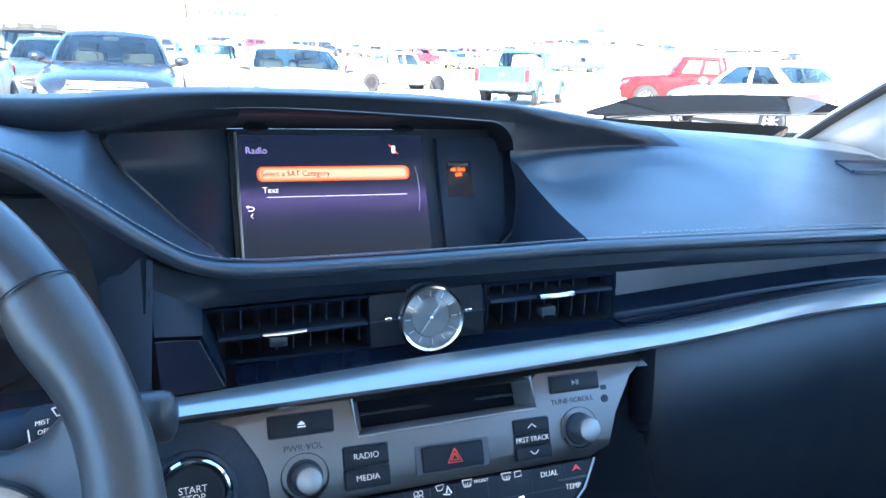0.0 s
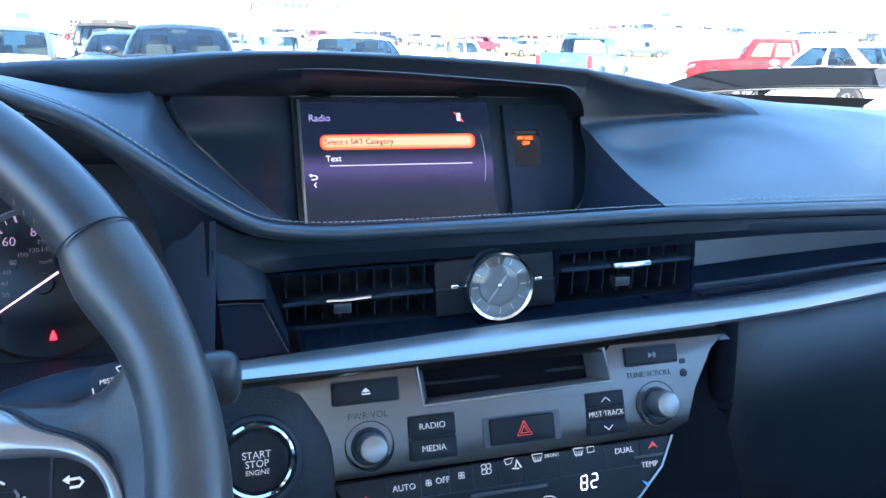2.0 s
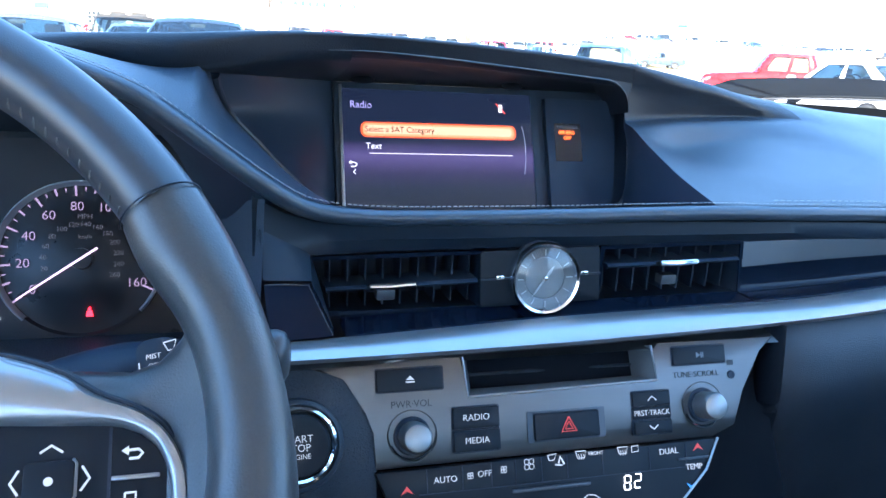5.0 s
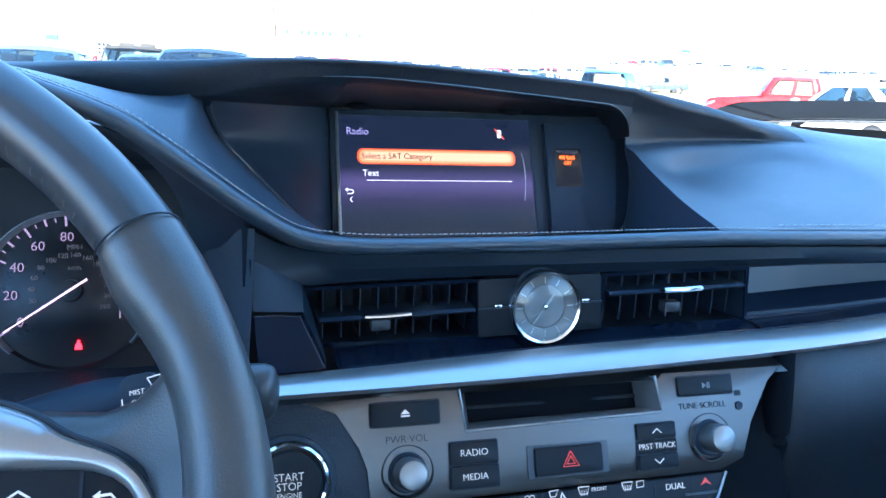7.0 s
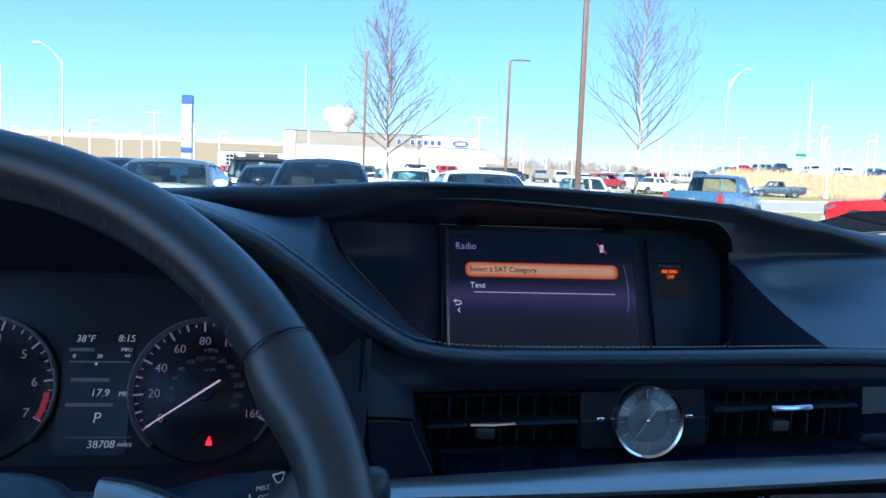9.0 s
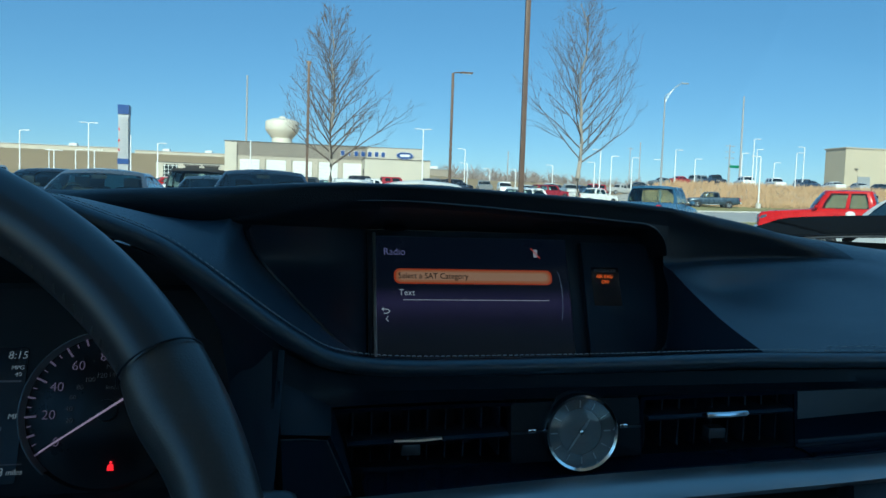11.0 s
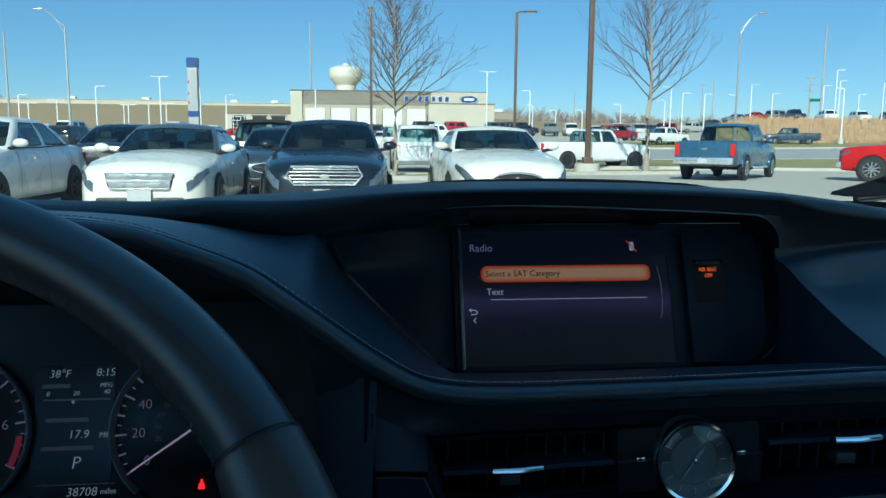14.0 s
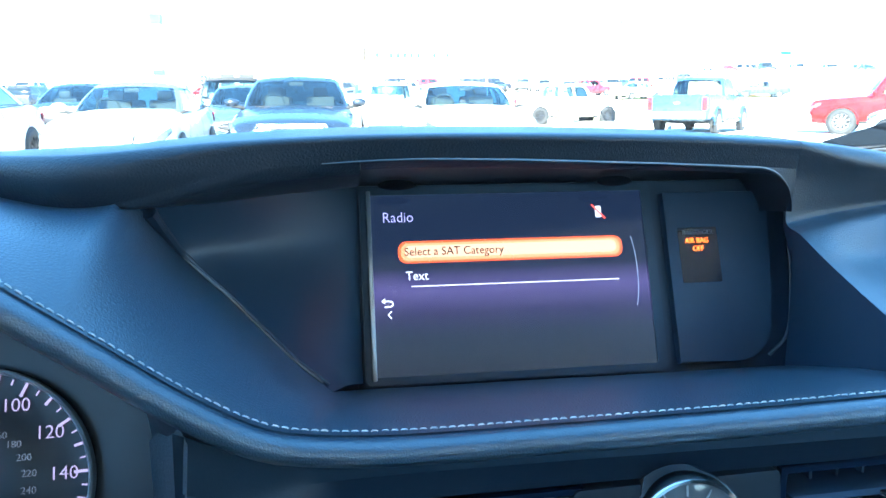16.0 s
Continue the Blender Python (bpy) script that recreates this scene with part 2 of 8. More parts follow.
leather_grip = material("perforated_grip_leather", (0.040, 0.040, 0.041), 0.36, vary=0.3, vary_scale=25, fine=0.4, fine_scale=900, bump=0.15, bump_scale=800, cells=True, spec=0.7)
plastic = material("matt_black_plastic", (0.018, 0.029, 0.046), 0.48, vary=0.15, vary_scale=12, fine=0.3, fine_scale=900, bump=0.2, bump_scale=1500, spec=0.40)
plastic_dark = material("deep_black_plastic", (0.012, 0.019, 0.030), 0.50, vary=0.2, vary_scale=20, spec=0.40)
plastic_soft = material("grained_soft_plastic", (0.024, 0.034, 0.046), 0.50, vary=0.2, vary_scale=10, fine=0.3, fine_scale=800, bump=0.5, bump_scale=600, cells=True, spec=0.40)
gloss_black = material("piano_black_lacquer", (0.005, 0.009, 0.017), 0.11, vary=0.2, vary_scale=15, coat=0.0, spec=0.12, rough_vary=0.02)
button_black = material("satin_black_button", (0.008, 0.011, 0.015), 0.42, vary=0.2, vary_scale=30, fine=0.2, spec=0.22)
silver = material("brushed_silver_panel", (0.132, 0.127, 0.124), 0.36, metal=1.0, vary=0.10, vary_scale=30, fine=0.25, fine_scale=500, bump=0.08, bump_scale=900, stretch=(0.04, 1, 1))
silver_trim = material("satin_silver_trim", (0.36, 0.355, 0.35), 0.30, metal=0.75, vary=0.03, vary_scale=20, fine=0.10, fine_scale=600, rough_vary=0.02)
chrome = material("chrome", (0.82, 0.83, 0.84), 0.10, metal=1.0, vary=0.04, vary_scale=60, rough_vary=0.03)
inset_plastic = material("smooth_inset_plastic", (0.016, 0.026, 0.040), 0.42, vary=0.10, vary_scale=12, fine=0.3, fine_scale=900, bump=0.12, bump_scale=1800, spec=0.40)
gray_panel = material("dark_gray_satin_panel", (0.060, 0.064, 0.070), 0.35, vary=0.1, vary_scale=15, fine=0.2, fine_scale=700, metal=0.3)
wheel_thread = material("dull_gray_thread", (0.13, 0.13, 0.13), 0.7, vary=0.2, vary_scale=90)
thread = material("pale_gray_thread", (0.33, 0.33, 0.32), 0.7, vary=0.2, vary_scale=90)
# slight emission added to brighten the white print
white_ink = material("white_glowing_ink", (0.330, 0.335, 0.340), 0.55, vary=0.05, vary_scale=60, emit=0.05, emit_color=(0.8, 0.85, 0.9))
dim_ink = material("dim_gray_ink", (0.20, 0.20, 0.21), 0.55, vary=0.05, vary_scale=60)
dark_ink = material("dark_printed_ink", (0.016, 0.016, 0.018), 0.55, vary=0.05, vary_scale=60)
# red and blue print get a slight added glow as well
red_ink = material("red_glowing_ink", (0.65, 0.07, 0.06), 0.5, vary=0.05, vary_scale=60, emit=0.04)
blue_ink = material("blue_glowing_ink", (0.08, 0.35, 0.8), 0.5, vary=0.05, vary_scale=60, emit=0.05)
pillar_cloth = material("light_gray_trim_cloth", (0.55, 0.545, 0.53), 0.85, vary=0.05, vary_scale=30, fine=0.3, fine_scale=900, bump=0.3, bump_scale=1200)
roof_cloth = material("light_gray_headliner", (0.58, 0.58, 0.57), 0.9, vary=0.05, vary_scale=20, fine=0.3, fine_scale=900, bump=0.3, bump_scale=1200)
seat_leather = material("dark_gray_seat_leather", (0.085, 0.088, 0.090), 0.50, vary=0.12, vary_scale=10, fine=0.3, fine_scale=500, bump=0.3, bump_scale=600, cells=True)
carpet = material("gray_carpet", (0.050, 0.050, 0.050), 0.95, vary=0.2, vary_scale=12, fine=0.6, fine_scale=300, bump=0.6, bump_scale=500)
knee_leather = material("black_knee_leather", (0.010, 0.016, 0.024), 0.46, vary=0.2, vary_scale=12, fine=0.4, fine_scale=700, bump=0.6, bump_scale=900, cells=True, spec=0.5)
wiper_rubber = material("dull_wiper_black", (0.002, 0.0025, 0.0035), 0.85, vary=0.2, vary_scale=20, spec=0.02)
fascia_black = material("satin_fascia_black", (0.014, 0.022, 0.033), 0.40, vary=0.12, vary_scale=12, fine=0.3, fine_scale=900, bump=0.15, bump_scale=1500, spec=0.22)
vent_black = material("vent_cavity_black", (0.015, 0.022, 0.033), 0.50, vary=0.2, vary_scale=20, spec=0.30)
slot_gray = material("worn_slot_gray", (0.10, 0.098, 0.095), 0.5, vary=0.15, vary_scale=25, fine=0.4, fine_scale=500)
# near-black that carries deep shade in its colour
shade_black = material("deep_shadow_black", (0.003, 0.004, 0.006), 0.8, vary=0.2, vary_scale=15, spec=0.1)
rubber = material("black_rubber", (0.015, 0.015, 0.016), 0.6, vary=0.2, vary_scale=15, fine=0.3, fine_scale=300)

# ==== the car's cabin: dashboard ====
dash = thing("dashboard", "black leather car dashboard with pale stitched edge and hooded screen recess", "dashboard", at=(0, 0.62, 0.9))

# hood over the recess and the driver's dials: from its rear edge over the crest to the windscreen
HOOD = {
    -0.750: [(0.56, 1.15), (0.565, 1.153), (0.57, 1.156), (0.6, 1.158), (0.64, 1.1556), (0.7, 1.152), (0.85, 1.135), (1.0, 1.115)],
    -0.600: [(0.52, 1.17), (0.525, 1.172), (0.53, 1.174), (0.57, 1.172), (0.622, 1.1672), (0.7, 1.16), (0.86, 1.14), (1.05, 1.115)],
    -0.420: [(0.505, 1.177), (0.5125, 1.1785), (0.52, 1.18), (0.57, 1.177), (0.622, 1.1714), (0.7, 1.163), (0.88, 1.145), (1.12, 1.115)],
    -0.300: [(0.558, 1.1675), (0.562, 1.1700), (0.570, 1.1722), (0.588, 1.1735), (0.625, 1.1690), (0.7, 1.161), (0.9, 1.145), (1.15, 1.115)],
    -0.250: [(0.560, 1.1630), (0.5580, 1.1680), (0.5590, 1.1728), (0.567, 1.1758), (0.62, 1.1742), (0.7, 1.163), (0.9, 1.146), (1.15, 1.115)],
    -0.200: [(0.535, 1.1595), (0.5310, 1.1662), (0.5305, 1.1735), (0.537, 1.1778), (0.62, 1.1770), (0.7, 1.166), (0.9, 1.147), (1.15, 1.115)],
    -0.150: [(0.5349, 1.1705), (0.5338, 1.1762), (0.5335, 1.1802), (0.5395, 1.1819), (0.611, 1.182), (0.7, 1.169), (0.9, 1.148), (1.15, 1.115)],
    -0.100: [(0.545, 1.1738), (0.5428, 1.1786), (0.5415, 1.182), (0.5475, 1.1834), (0.6175, 1.1835), (0.7, 1.172), (0.9, 1.149), (1.15, 1.115)],
    -0.050: [(0.56, 1.1722), (0.5578, 1.1776), (0.5565, 1.1813), (0.5625, 1.1829), (0.634, 1.183), (0.71, 1.173), (0.9, 1.149), (1.15, 1.115)],
    0.000: [(0.576, 1.1692), (0.5738, 1.1753), (0.5725, 1.1796), (0.5785, 1.1814), (0.654, 1.1815), (0.72, 1.173), (0.9, 1.149), (1.15, 1.115)],
    0.050: [(0.592, 1.166), (0.5898, 1.1727), (0.5885, 1.1774), (0.5945, 1.1794), (0.675, 1.1795), (0.735, 1.173), (0.9, 1.149), (1.14, 1.115)],
    0.112: [(0.608, 1.1616), (0.6058, 1.1685), (0.6045, 1.1733), (0.6105, 1.1754), (0.691, 1.1755), (0.75, 1.171), (0.9, 1.149), (1.12, 1.115)],
}
b = loft(B(), cross_sheet(HOOD, 120, 6))
part("hood", b, leather_shaded, dash, "black grained leather hood over the screen", smooth=70)
hood_edge = [r[0] for r in cross_sheet(HOOD, 120, 6)]

# passenger side: pad, the step under the hood that fades out, top
PAD = {
    0.112: [(0.4885, 1.0935), (0.53, 1.1040), (0.576, 1.1200), (0.5990, 1.1295), (0.612, 1.1335), (0.613, 1.145), (0.6115, 1.159), (0.6045, 1.1733), (0.6105, 1.1754), (0.672, 1.176), (0.75, 1.171), (0.9, 1.149), (1.12, 1.115)],
    0.160: [(0.49, 1.0925), (0.540, 1.1020), (0.609, 1.1125), (0.6245, 1.1312), (0.6375, 1.135), (0.635, 1.145), (0.6305, 1.1535), (0.6245, 1.163), (0.631, 1.1695), (0.685, 1.1713), (0.76, 1.167), (0.9, 1.148), (1.12, 1.115)],
    0.210: [(0.493, 1.0915), (0.545, 1.1020), (0.628, 1.1155), (0.6452, 1.1320), (0.6587, 1.1355), (0.6563, 1.143), (0.6522, 1.1495), (0.648, 1.157), (0.656, 1.1632), (0.7, 1.165), (0.77, 1.162), (0.9, 1.147), (1.11, 1.115)],
    0.270: [(0.499, 1.0895), (0.550, 1.1020), (0.641, 1.1195), (0.6648, 1.1325), (0.6768, 1.1358), (0.6749, 1.1405), (0.6731, 1.144), (0.6745, 1.1488), (0.684, 1.1535), (0.722, 1.157), (0.78, 1.156), (0.9, 1.145), (1.09, 1.115)],
    0.340: [(0.508, 1.0865), (0.556, 1.1), (0.628, 1.119), (0.672, 1.1305), (0.684, 1.134), (0.69, 1.1365), (0.696, 1.139), (0.705, 1.1425), (0.72, 1.1465), (0.75, 1.1495), (0.8, 1.149), (0.9, 1.142), (1.06, 1.115)],
    0.440: [(0.528, 1.08), (0.574, 1.093), (0.632, 1.1095), (0.68, 1.121), (0.697, 1.125), (0.71, 1.1282), (0.72, 1.1305), (0.732, 1.133), (0.748, 1.136), (0.775, 1.1395), (0.82, 1.14), (0.9, 1.136), (1.02, 1.114)],
    0.600: [(0.57, 1.062), (0.612, 1.076), (0.666, 1.093), (0.712, 1.106), (0.73, 1.1105), (0.742, 1.1135), (0.752, 1.116), (0.763, 1.119), (0.778, 1.1225), (0.8, 1.127), (0.84, 1.13), (0.89, 1.129), (0.96, 1.112)],
    0.740: [(0.6, 1.045), (0.64, 1.06), (0.69, 1.078), (0.732, 1.093), (0.748, 1.098), (0.76, 1.1015), (0.77, 1.1045), (0.78, 1.1075), (0.792, 1.1105), (0.815, 1.116), (0.845, 1.12), (0.88, 1.121), (0.93, 1.108)],
}
sheet = cross_sheet(PAD, 120, 6)
# the step below the hood also takes the leather darkened for shade
near = [row for row in sheet if row[0].x <= 0.345]
far = sheet[len(near) - 1:]
b = loft(loft(B(), [row[:25] for row in near]), far)
bmesh.ops.remove_doubles(b, verts=b.verts, dist=1e-6)
part("upper_pad", b, pad_leather, dash, "black grained leather pad before the passenger", smooth=70)
part("hood_end", loft(B(), [row[24:] for row in near]), leather_shaded, dash, "end of the leather hood running out into the pad", smooth=70)
# demister slot and the side vent's housing at the passenger's end
slot = [Vector((0.588, 0.7216, 1.1125)), Vector((0.740, 0.7726, 1.1045)), Vector((0.690, 0.7270, 1.1000)), Vector((0.580, 0.6900, 1.1050))]
b = loft(B(), [slot, [p - Vector((0, 0, 0.006)) for p in slot]], closed=True, cap=True)
demist = part("demister_grille", b, plastic, dash, "narrow black demister grille")
for p, q in ((slot[0], slot[1]), (slot[3], slot[2])):
    part("grille_lip", tube(B(), [p + Vector((0, 0, 0.0006)), q + Vector((0, 0, 0.0006))], 0.0018, seg=6), plastic_dark, demist)

# driver side flank between the hood and the stitched edge
STITCH = [(-0.62, 0.470, 1.150), (-0.50, 0.468, 1.170), (-0.40, 0.470, 1.178), (-0.32, 0.474, 1.1765), (-0.27, 0.477, 1.1720), (-0.24, 0.478, 1.1625), (-0.215, 0.476, 1.1525), (-0.20, 0.475, 1.1425),
          (-0.18, 0.476, 1.1275), (-0.16, 0.477, 1.1125), (-0.14, 0.480, 1.0995), (-0.125, 0.482, 1.0950), (-0.10, 0.4835, 1.0925), (-0.05, 0.485, 1.0920),
          (0.02, 0.486, 1.0925), (0.112, 0.4885, 1.0935), (0.16, 0.490, 1.0925), (0.21, 0.493, 1.0915), (0.27, 0.499, 1.0895), (0.34, 0.508, 1.0865), (0.44, 0.528, 1.080), (0.47, 0.535, 1.0775)]
WING = [(-0.1850, 0.5440, 1.1575), (-0.1825, 0.5560, 1.1475), (-0.1765, 0.5660, 1.1350), (-0.1610, 0.5690, 1.1180), (-0.1480, 0.5660, 1.1045), (-0.1340, 0.5600, 1.0915), (-0.1190, 0.5560, 1.0790)]
st = catmull(STITCH, 240)
def at_x(curve, x):
    xs = [p.x for p in curve]
    return Vector((x, float(np.interp(x, xs, [p.y for p in curve])), float(np.interp(x, xs, [p.z for p in curve]))))
wing = catmull(WING, 60)
sill = [Vector((x, 0.607, 1.0590)) for x in np.linspace(-0.1045, 0.118, 40)]
flank_pairs = [(at_x(st, x), at_x(hood_edge, x)) for x in np.linspace(-0.60, -0.1905, 170)]
flank_pairs += [(at_x(st, x), q) for x, q in zip(np.linspace(-0.189, -0.128, 60), wing)]
flank_pairs += [(at_x(st, x), q) for x, q in zip(np.linspace(-0.1265, 0.118, 41), sill)]
rows = []
for a, c in flank_pairs:
    deep = smooth_step(-0.215, -0.165, a.x)          # the flank turns into a shelf before the screen
    lift = Vector((0, -0.0015, 0.0025)) * (1 - deep) + Vector((0, -0.002, 0.0035)) * deep
    rows.append(catmull([a, a * 0.72 + c * 0.28 + lift * 0.7, (a + c) / 2 + lift, a * 0.2 + c * 0.8 + lift * 0.5, c], 16))
part("flank", loft(B(), rows), leather_pad, dash, "black leather flank sloping down to the stitched edge and under the screen", smooth=80)

# rolled stitched edge: a soft bead under the seam
roll = []
for i, p in enumerate(st):
    d = (st[min(i + 1, len(st) - 1)] - st[max(i - 1, 0)]).normalized()
    out = d.cross(Vector((0, 0, 1))).normalized()          # to the rear
    dn = out.cross(d).normalized()
    if dn.z > 0:
        dn = -dn
    if out.y > 0:
        out = -out
    w = 0.0088
    ring = [(-0.001, 0.0003), (0.0006, 0.0008), (0.0022, 0.0001), (0.0045, 0.0003), (0.0068, 0.0016), (0.0080, 0.0040), (0.0070, 0.0064), (0.0042, w), (-0.003, w + 0.0014), (-0.016, w + 0.001)]
    roll.append([p + out * o + dn * n for o, n in ring])
b = loft(B(), roll)
part("rolled_edge", b, leather, dash, "soft rolled leather edge with a stitched seam", smooth=60)
b = B()
acc, step = 0.0, 0.0031
fine_st = catmull(STITCH, 2600)
for p, q in zip(fine_st, fine_st[1:]):
    if p.x < -0.56:
        continue
    seg = (q - p).length
    acc += seg
    if acc >= step:
        acc -= step
        d = (q - p).normalized()
        c = q + Vector((0, 0.0012, 0.0008))
        tube(b, [c - d * 0.0011, c - d * 0.0006 + Vector((0, 0, 0.0003)), c + d * 0.0006 + Vector((0, 0, 0.0003)), c + d * 0.0011], [0.00018, 0.00030, 0.00030, 0.00018], seg=5)
pad_edge = cross_sheet(PAD, 240, 6)
for r0, r1 in zip(pad_edge[::2], pad_edge[2::2]):          # second row on the passenger's pad
    if r0[0].x > 0.16 and (r1[0] - r0[0]).length > 0.001:
        p, q = r0[1].lerp(r0[0], 0.25) + Vector((0, 0, 0.0008)), r1[1].lerp(r1[0], 0.25) + Vector((0, 0, 0.0008))
        tube(b, [p, p.lerp(q, 0.15) + Vector((0, 0, 0.0004)), p.lerp(q, 0.5) + Vector((0, 0, 0.0004)), p.lerp(q, 0.65)], [0.0002, 0.0003, 0.0003, 0.0002], seg=5)
tagged(part("stitching", b, thread, dash, "rows of pale gray stitches"), kind="stuff")

# ---- the recess with the screen ----
LEAN = Vector((0, 0.4, 1.0))
S = plane_frame((0, 0.637, 1.118), (1, 0, 0), LEAN)
def on(m, u, v, h=0.0):
    return m @ Vector((u, v, h))
b = B()
# ceiling
XL = -0.106
e = [at_x(hood_edge, x) for x in np.linspace(XL, 0.112, 40)]
back = [Vector((float(np.interp(p.x, [XL, 0.112], [-0.1045, 0.130])), 0.656, 1.152)) for p in e]
loft(b, [catmull([p, p + Vector((0.0005, 0.0035, -0.0035)), p * 0.78 + q * 0.22 + Vector((0, 0, -0.0005)), p * 0.5 + q * 0.5 + Vector((0, 0, 0.002)), q], 16) for p, q in zip(e, back)])
part("recess_ceiling", b, leather_shaded, dash, smooth=70)
b = B()
tip = [sheet[0][round(k)] for k in np.linspace(0, 42, 30)]
inner = catmull([(0.110, 0.600, 1.058), (0.112, 0.603, 1.064), (0.118, 0.612, 1.080), (0.124, 0.622, 1.100), (0.128, 0.634, 1.125), (0.130, 0.642, 1.140), (0.130, 0.650, 1.152), (0.132, 0.660, 1.160)], 30)
loft(b, [[p, p * 0.6 + q * 0.4 + Vector((-0.002, 0, 0)), q] for p, q in zip(tip, inner)])
part("recess_side", b, plastic, dash)
# silver tube draws the light on the groove's edge, dark tube its shade
groove = B()
tube(groove, [p + Vector((0.0006, -0.0006, 0.0004)) for p in wing[14:-3]], [0.0002 + 0.0005 * math.sin(math.pi * min(1.0, k / 30)) if k < 15 else 0.0006 for k in range(43)], seg=6)
part("groove_glint", groove, silver, dash, "thin bright line for light on the seam beside the recess")
part("groove", tube(B(), [p + Vector((0.0018, 0.0008, 0.0)) for p in wing[1:-2]], [0.0030 - 0.0021 * min(1.0, k / 20) for k in range(57)], seg=8), plastic_dark, dash)
# inset between the seam and the display
inn = [on(S, -0.1045, v, -0.001) for v in np.linspace(0.037, -0.063, 60)]
b = loft(B(), [catmull([p, p * 0.75 + q * 0.25 + Vector((0.002, 0.004, 0)), p * 0.4 + q * 0.6 + Vector((0.001, 0.003, 0)), q], 12) for p, q in zip(wing, inn)])
part("recess_inset", b, inset_plastic, dash, "smooth dark plastic inset beside the display", smooth=80)
# hood rolling under towards the inset
lip = [at_x(hood_edge, x) for x in np.linspace(-0.1905, XL, 40)]
rows = []
for k, p in enumerate(lip):
    q = wing[0].lerp(inn[0], k / 39)
    d = (q - p).length
    rows.append(catmull([p, p + Vector((0, 0.0012, -0.004)) * min(1.0, d / 0.03), p.lerp(q, 0.30) + Vector((0, 0, -0.0055)) * min(1.0, d / 0.05), p.lerp(q, 0.68) + Vector((0, 0, -0.003)) * min(1.0, d / 0.05), q], 18))
part("recess_ceiling", loft(B(), rows), leather_shaded, dash, smooth=80)
# rounded corner where the hood comes down on the passenger's side
corner = []
for k in range(13):
    a = radians(90 * k / 12)
    x = 0.088 + 0.0245 * math.sin(a)
    top = at_x(hood_edge, min(x, 0.1115))
    corner.append(Vector((x, top.y - 0.0006 + 0.002 * (1 - math.cos(a)), top.z - 0.0002 - 0.0215 * (1 - math.cos(a)))))
rim = [at_x(hood_edge, min(p.x, 0.1115)) + Vector((0.0008 if p.x > 0.112 else 0, 0, 0.0006)) for p in corner]
b = loft(B(), [[q, p, p + Vector((0, 0.008, -0.001)), p + Vector((0.004, 0.045, -0.006))] for p, q in zip(corner, rim)])
part("recess_corner", b, leather_shaded, dash, smooth=50)
# tapering silver tube stands in for the highlight on the leather lip
edge = [at_x(hood_edge, x) + Vector((0, -0.0005, -0.0002)) for x in np.linspace(-0.120, 0.086, 40)] + [p + Vector((0, -0.0004, 0)) for p in corner[:9]]
part("lip_glint", tube(B(), edge, [0.0002 + 0.00055 * min(1.0, k / 14, (48 - k) / 5) for k in range(len(edge))], seg=6), silver, dash, "thin bright line for light on the hood's lip")
b = prism(B(), [(-0.1065, -0.07), (0.131, -0.07), (0.131, 0.038), (-0.1065, 0.038)], -0.012, -0.004, S)
part("recess_back", b, plastic_dark, dash)

# ---- fascia with the vents ----
def sheet(curves, n=60):
    """A sheet between smooth curves along the dash."""
    cs = [catmull(c, n) for c in curves]
    return [[c[i] for c in cs] for i in range(n)]
TRIM_TOP = [(-0.158, 0.4390, 1.0350), (-0.10, 0.4500, 1.0330), (0.0, 0.4570, 1.0355), (0.10, 0.4620, 1.0365), (0.15, 0.4660, 1.0362), (0.20, 0.4720, 1.0368), (0.30, 0.4880, 1.0385), (0.42, 0.5080, 1.0350), (0.60, 0.545, 1.020)]
TRIM_BOT = [(-0.158, 0.4250, 1.0325), (-0.10, 0.4340, 1.0292), (0.0, 0.4400, 1.0285), (0.10, 0.4450, 1.0300), (0.15, 0.4480, 1.0310), (0.20, 0.4530, 1.0320), (0.30, 0.4690, 1.0330), (0.42, 0.4890, 1.0270), (0.60, 0.525, 1.010)]
tt, tb = catmull(TRIM_TOP, 80), catmull(TRIM_BOT, 80)
b = B()
loft(b, [[p + Vector((0, 0.006, -0.001)), p, p * 0.75 + q * 0.25 + Vector((0, -0.0012, 0.0016)), p * 0.35 + q * 0.65 + Vector((0, -0.0018, 0.0014)), q, q + Vector((0, 0.001, -0.0025)), q + Vector((0, 0.006, -0.004))] for p, q in zip(tt, tb)])
part("trim_strip", b, silver_trim, dash, "satin silver strip across the dash")
b = B()
tbl = [p for p in catmull(TRIM_BOT, 80) if p.x < 0.14]
loft(b, [[p + Vector((0, 0.004, -0.0028)), p + Vector((0, 0.006, -0.0055)), Vector((p.x, 0.4395, 1.0215))] for p in tbl])
part("under_strip", b, silver, dash)

# upper dark fascia under the rolled edge, from the driver's side to the passenger door
b = B()
loft(b, sheet([[(-0.165, 0.478, 1.100), (-0.14, 0.486, 1.0865), (-0.10, 0.494, 1.0805), (0.10, 0.498, 1.0805), (0.20, 0.502, 1.0790), (0.34, 0.518, 1.073), (0.47, 0.542, 1.064)],
              [(-0.165, 0.476, 1.085), (-0.14, 0.490, 1.0740), (-0.10, 0.4955, 1.0725), (0.10, 0.4975, 1.0725), (0.20, 0.501, 1.0720), (0.34, 0.517, 1.067), (0.47, 0.540, 1.058)],
              [(-0.165, 0.474, 1.070), (-0.14, 0.4860, 1.0665), (-0.10, 0.4865, 1.0680), (0.10, 0.4880, 1.0700), (0.20, 0.494, 1.0690), (0.34, 0.512, 1.063), (0.47, 0.534, 1.054)]]))
part("fascia", b, fascia_black, dash, smooth=60)
b = B()
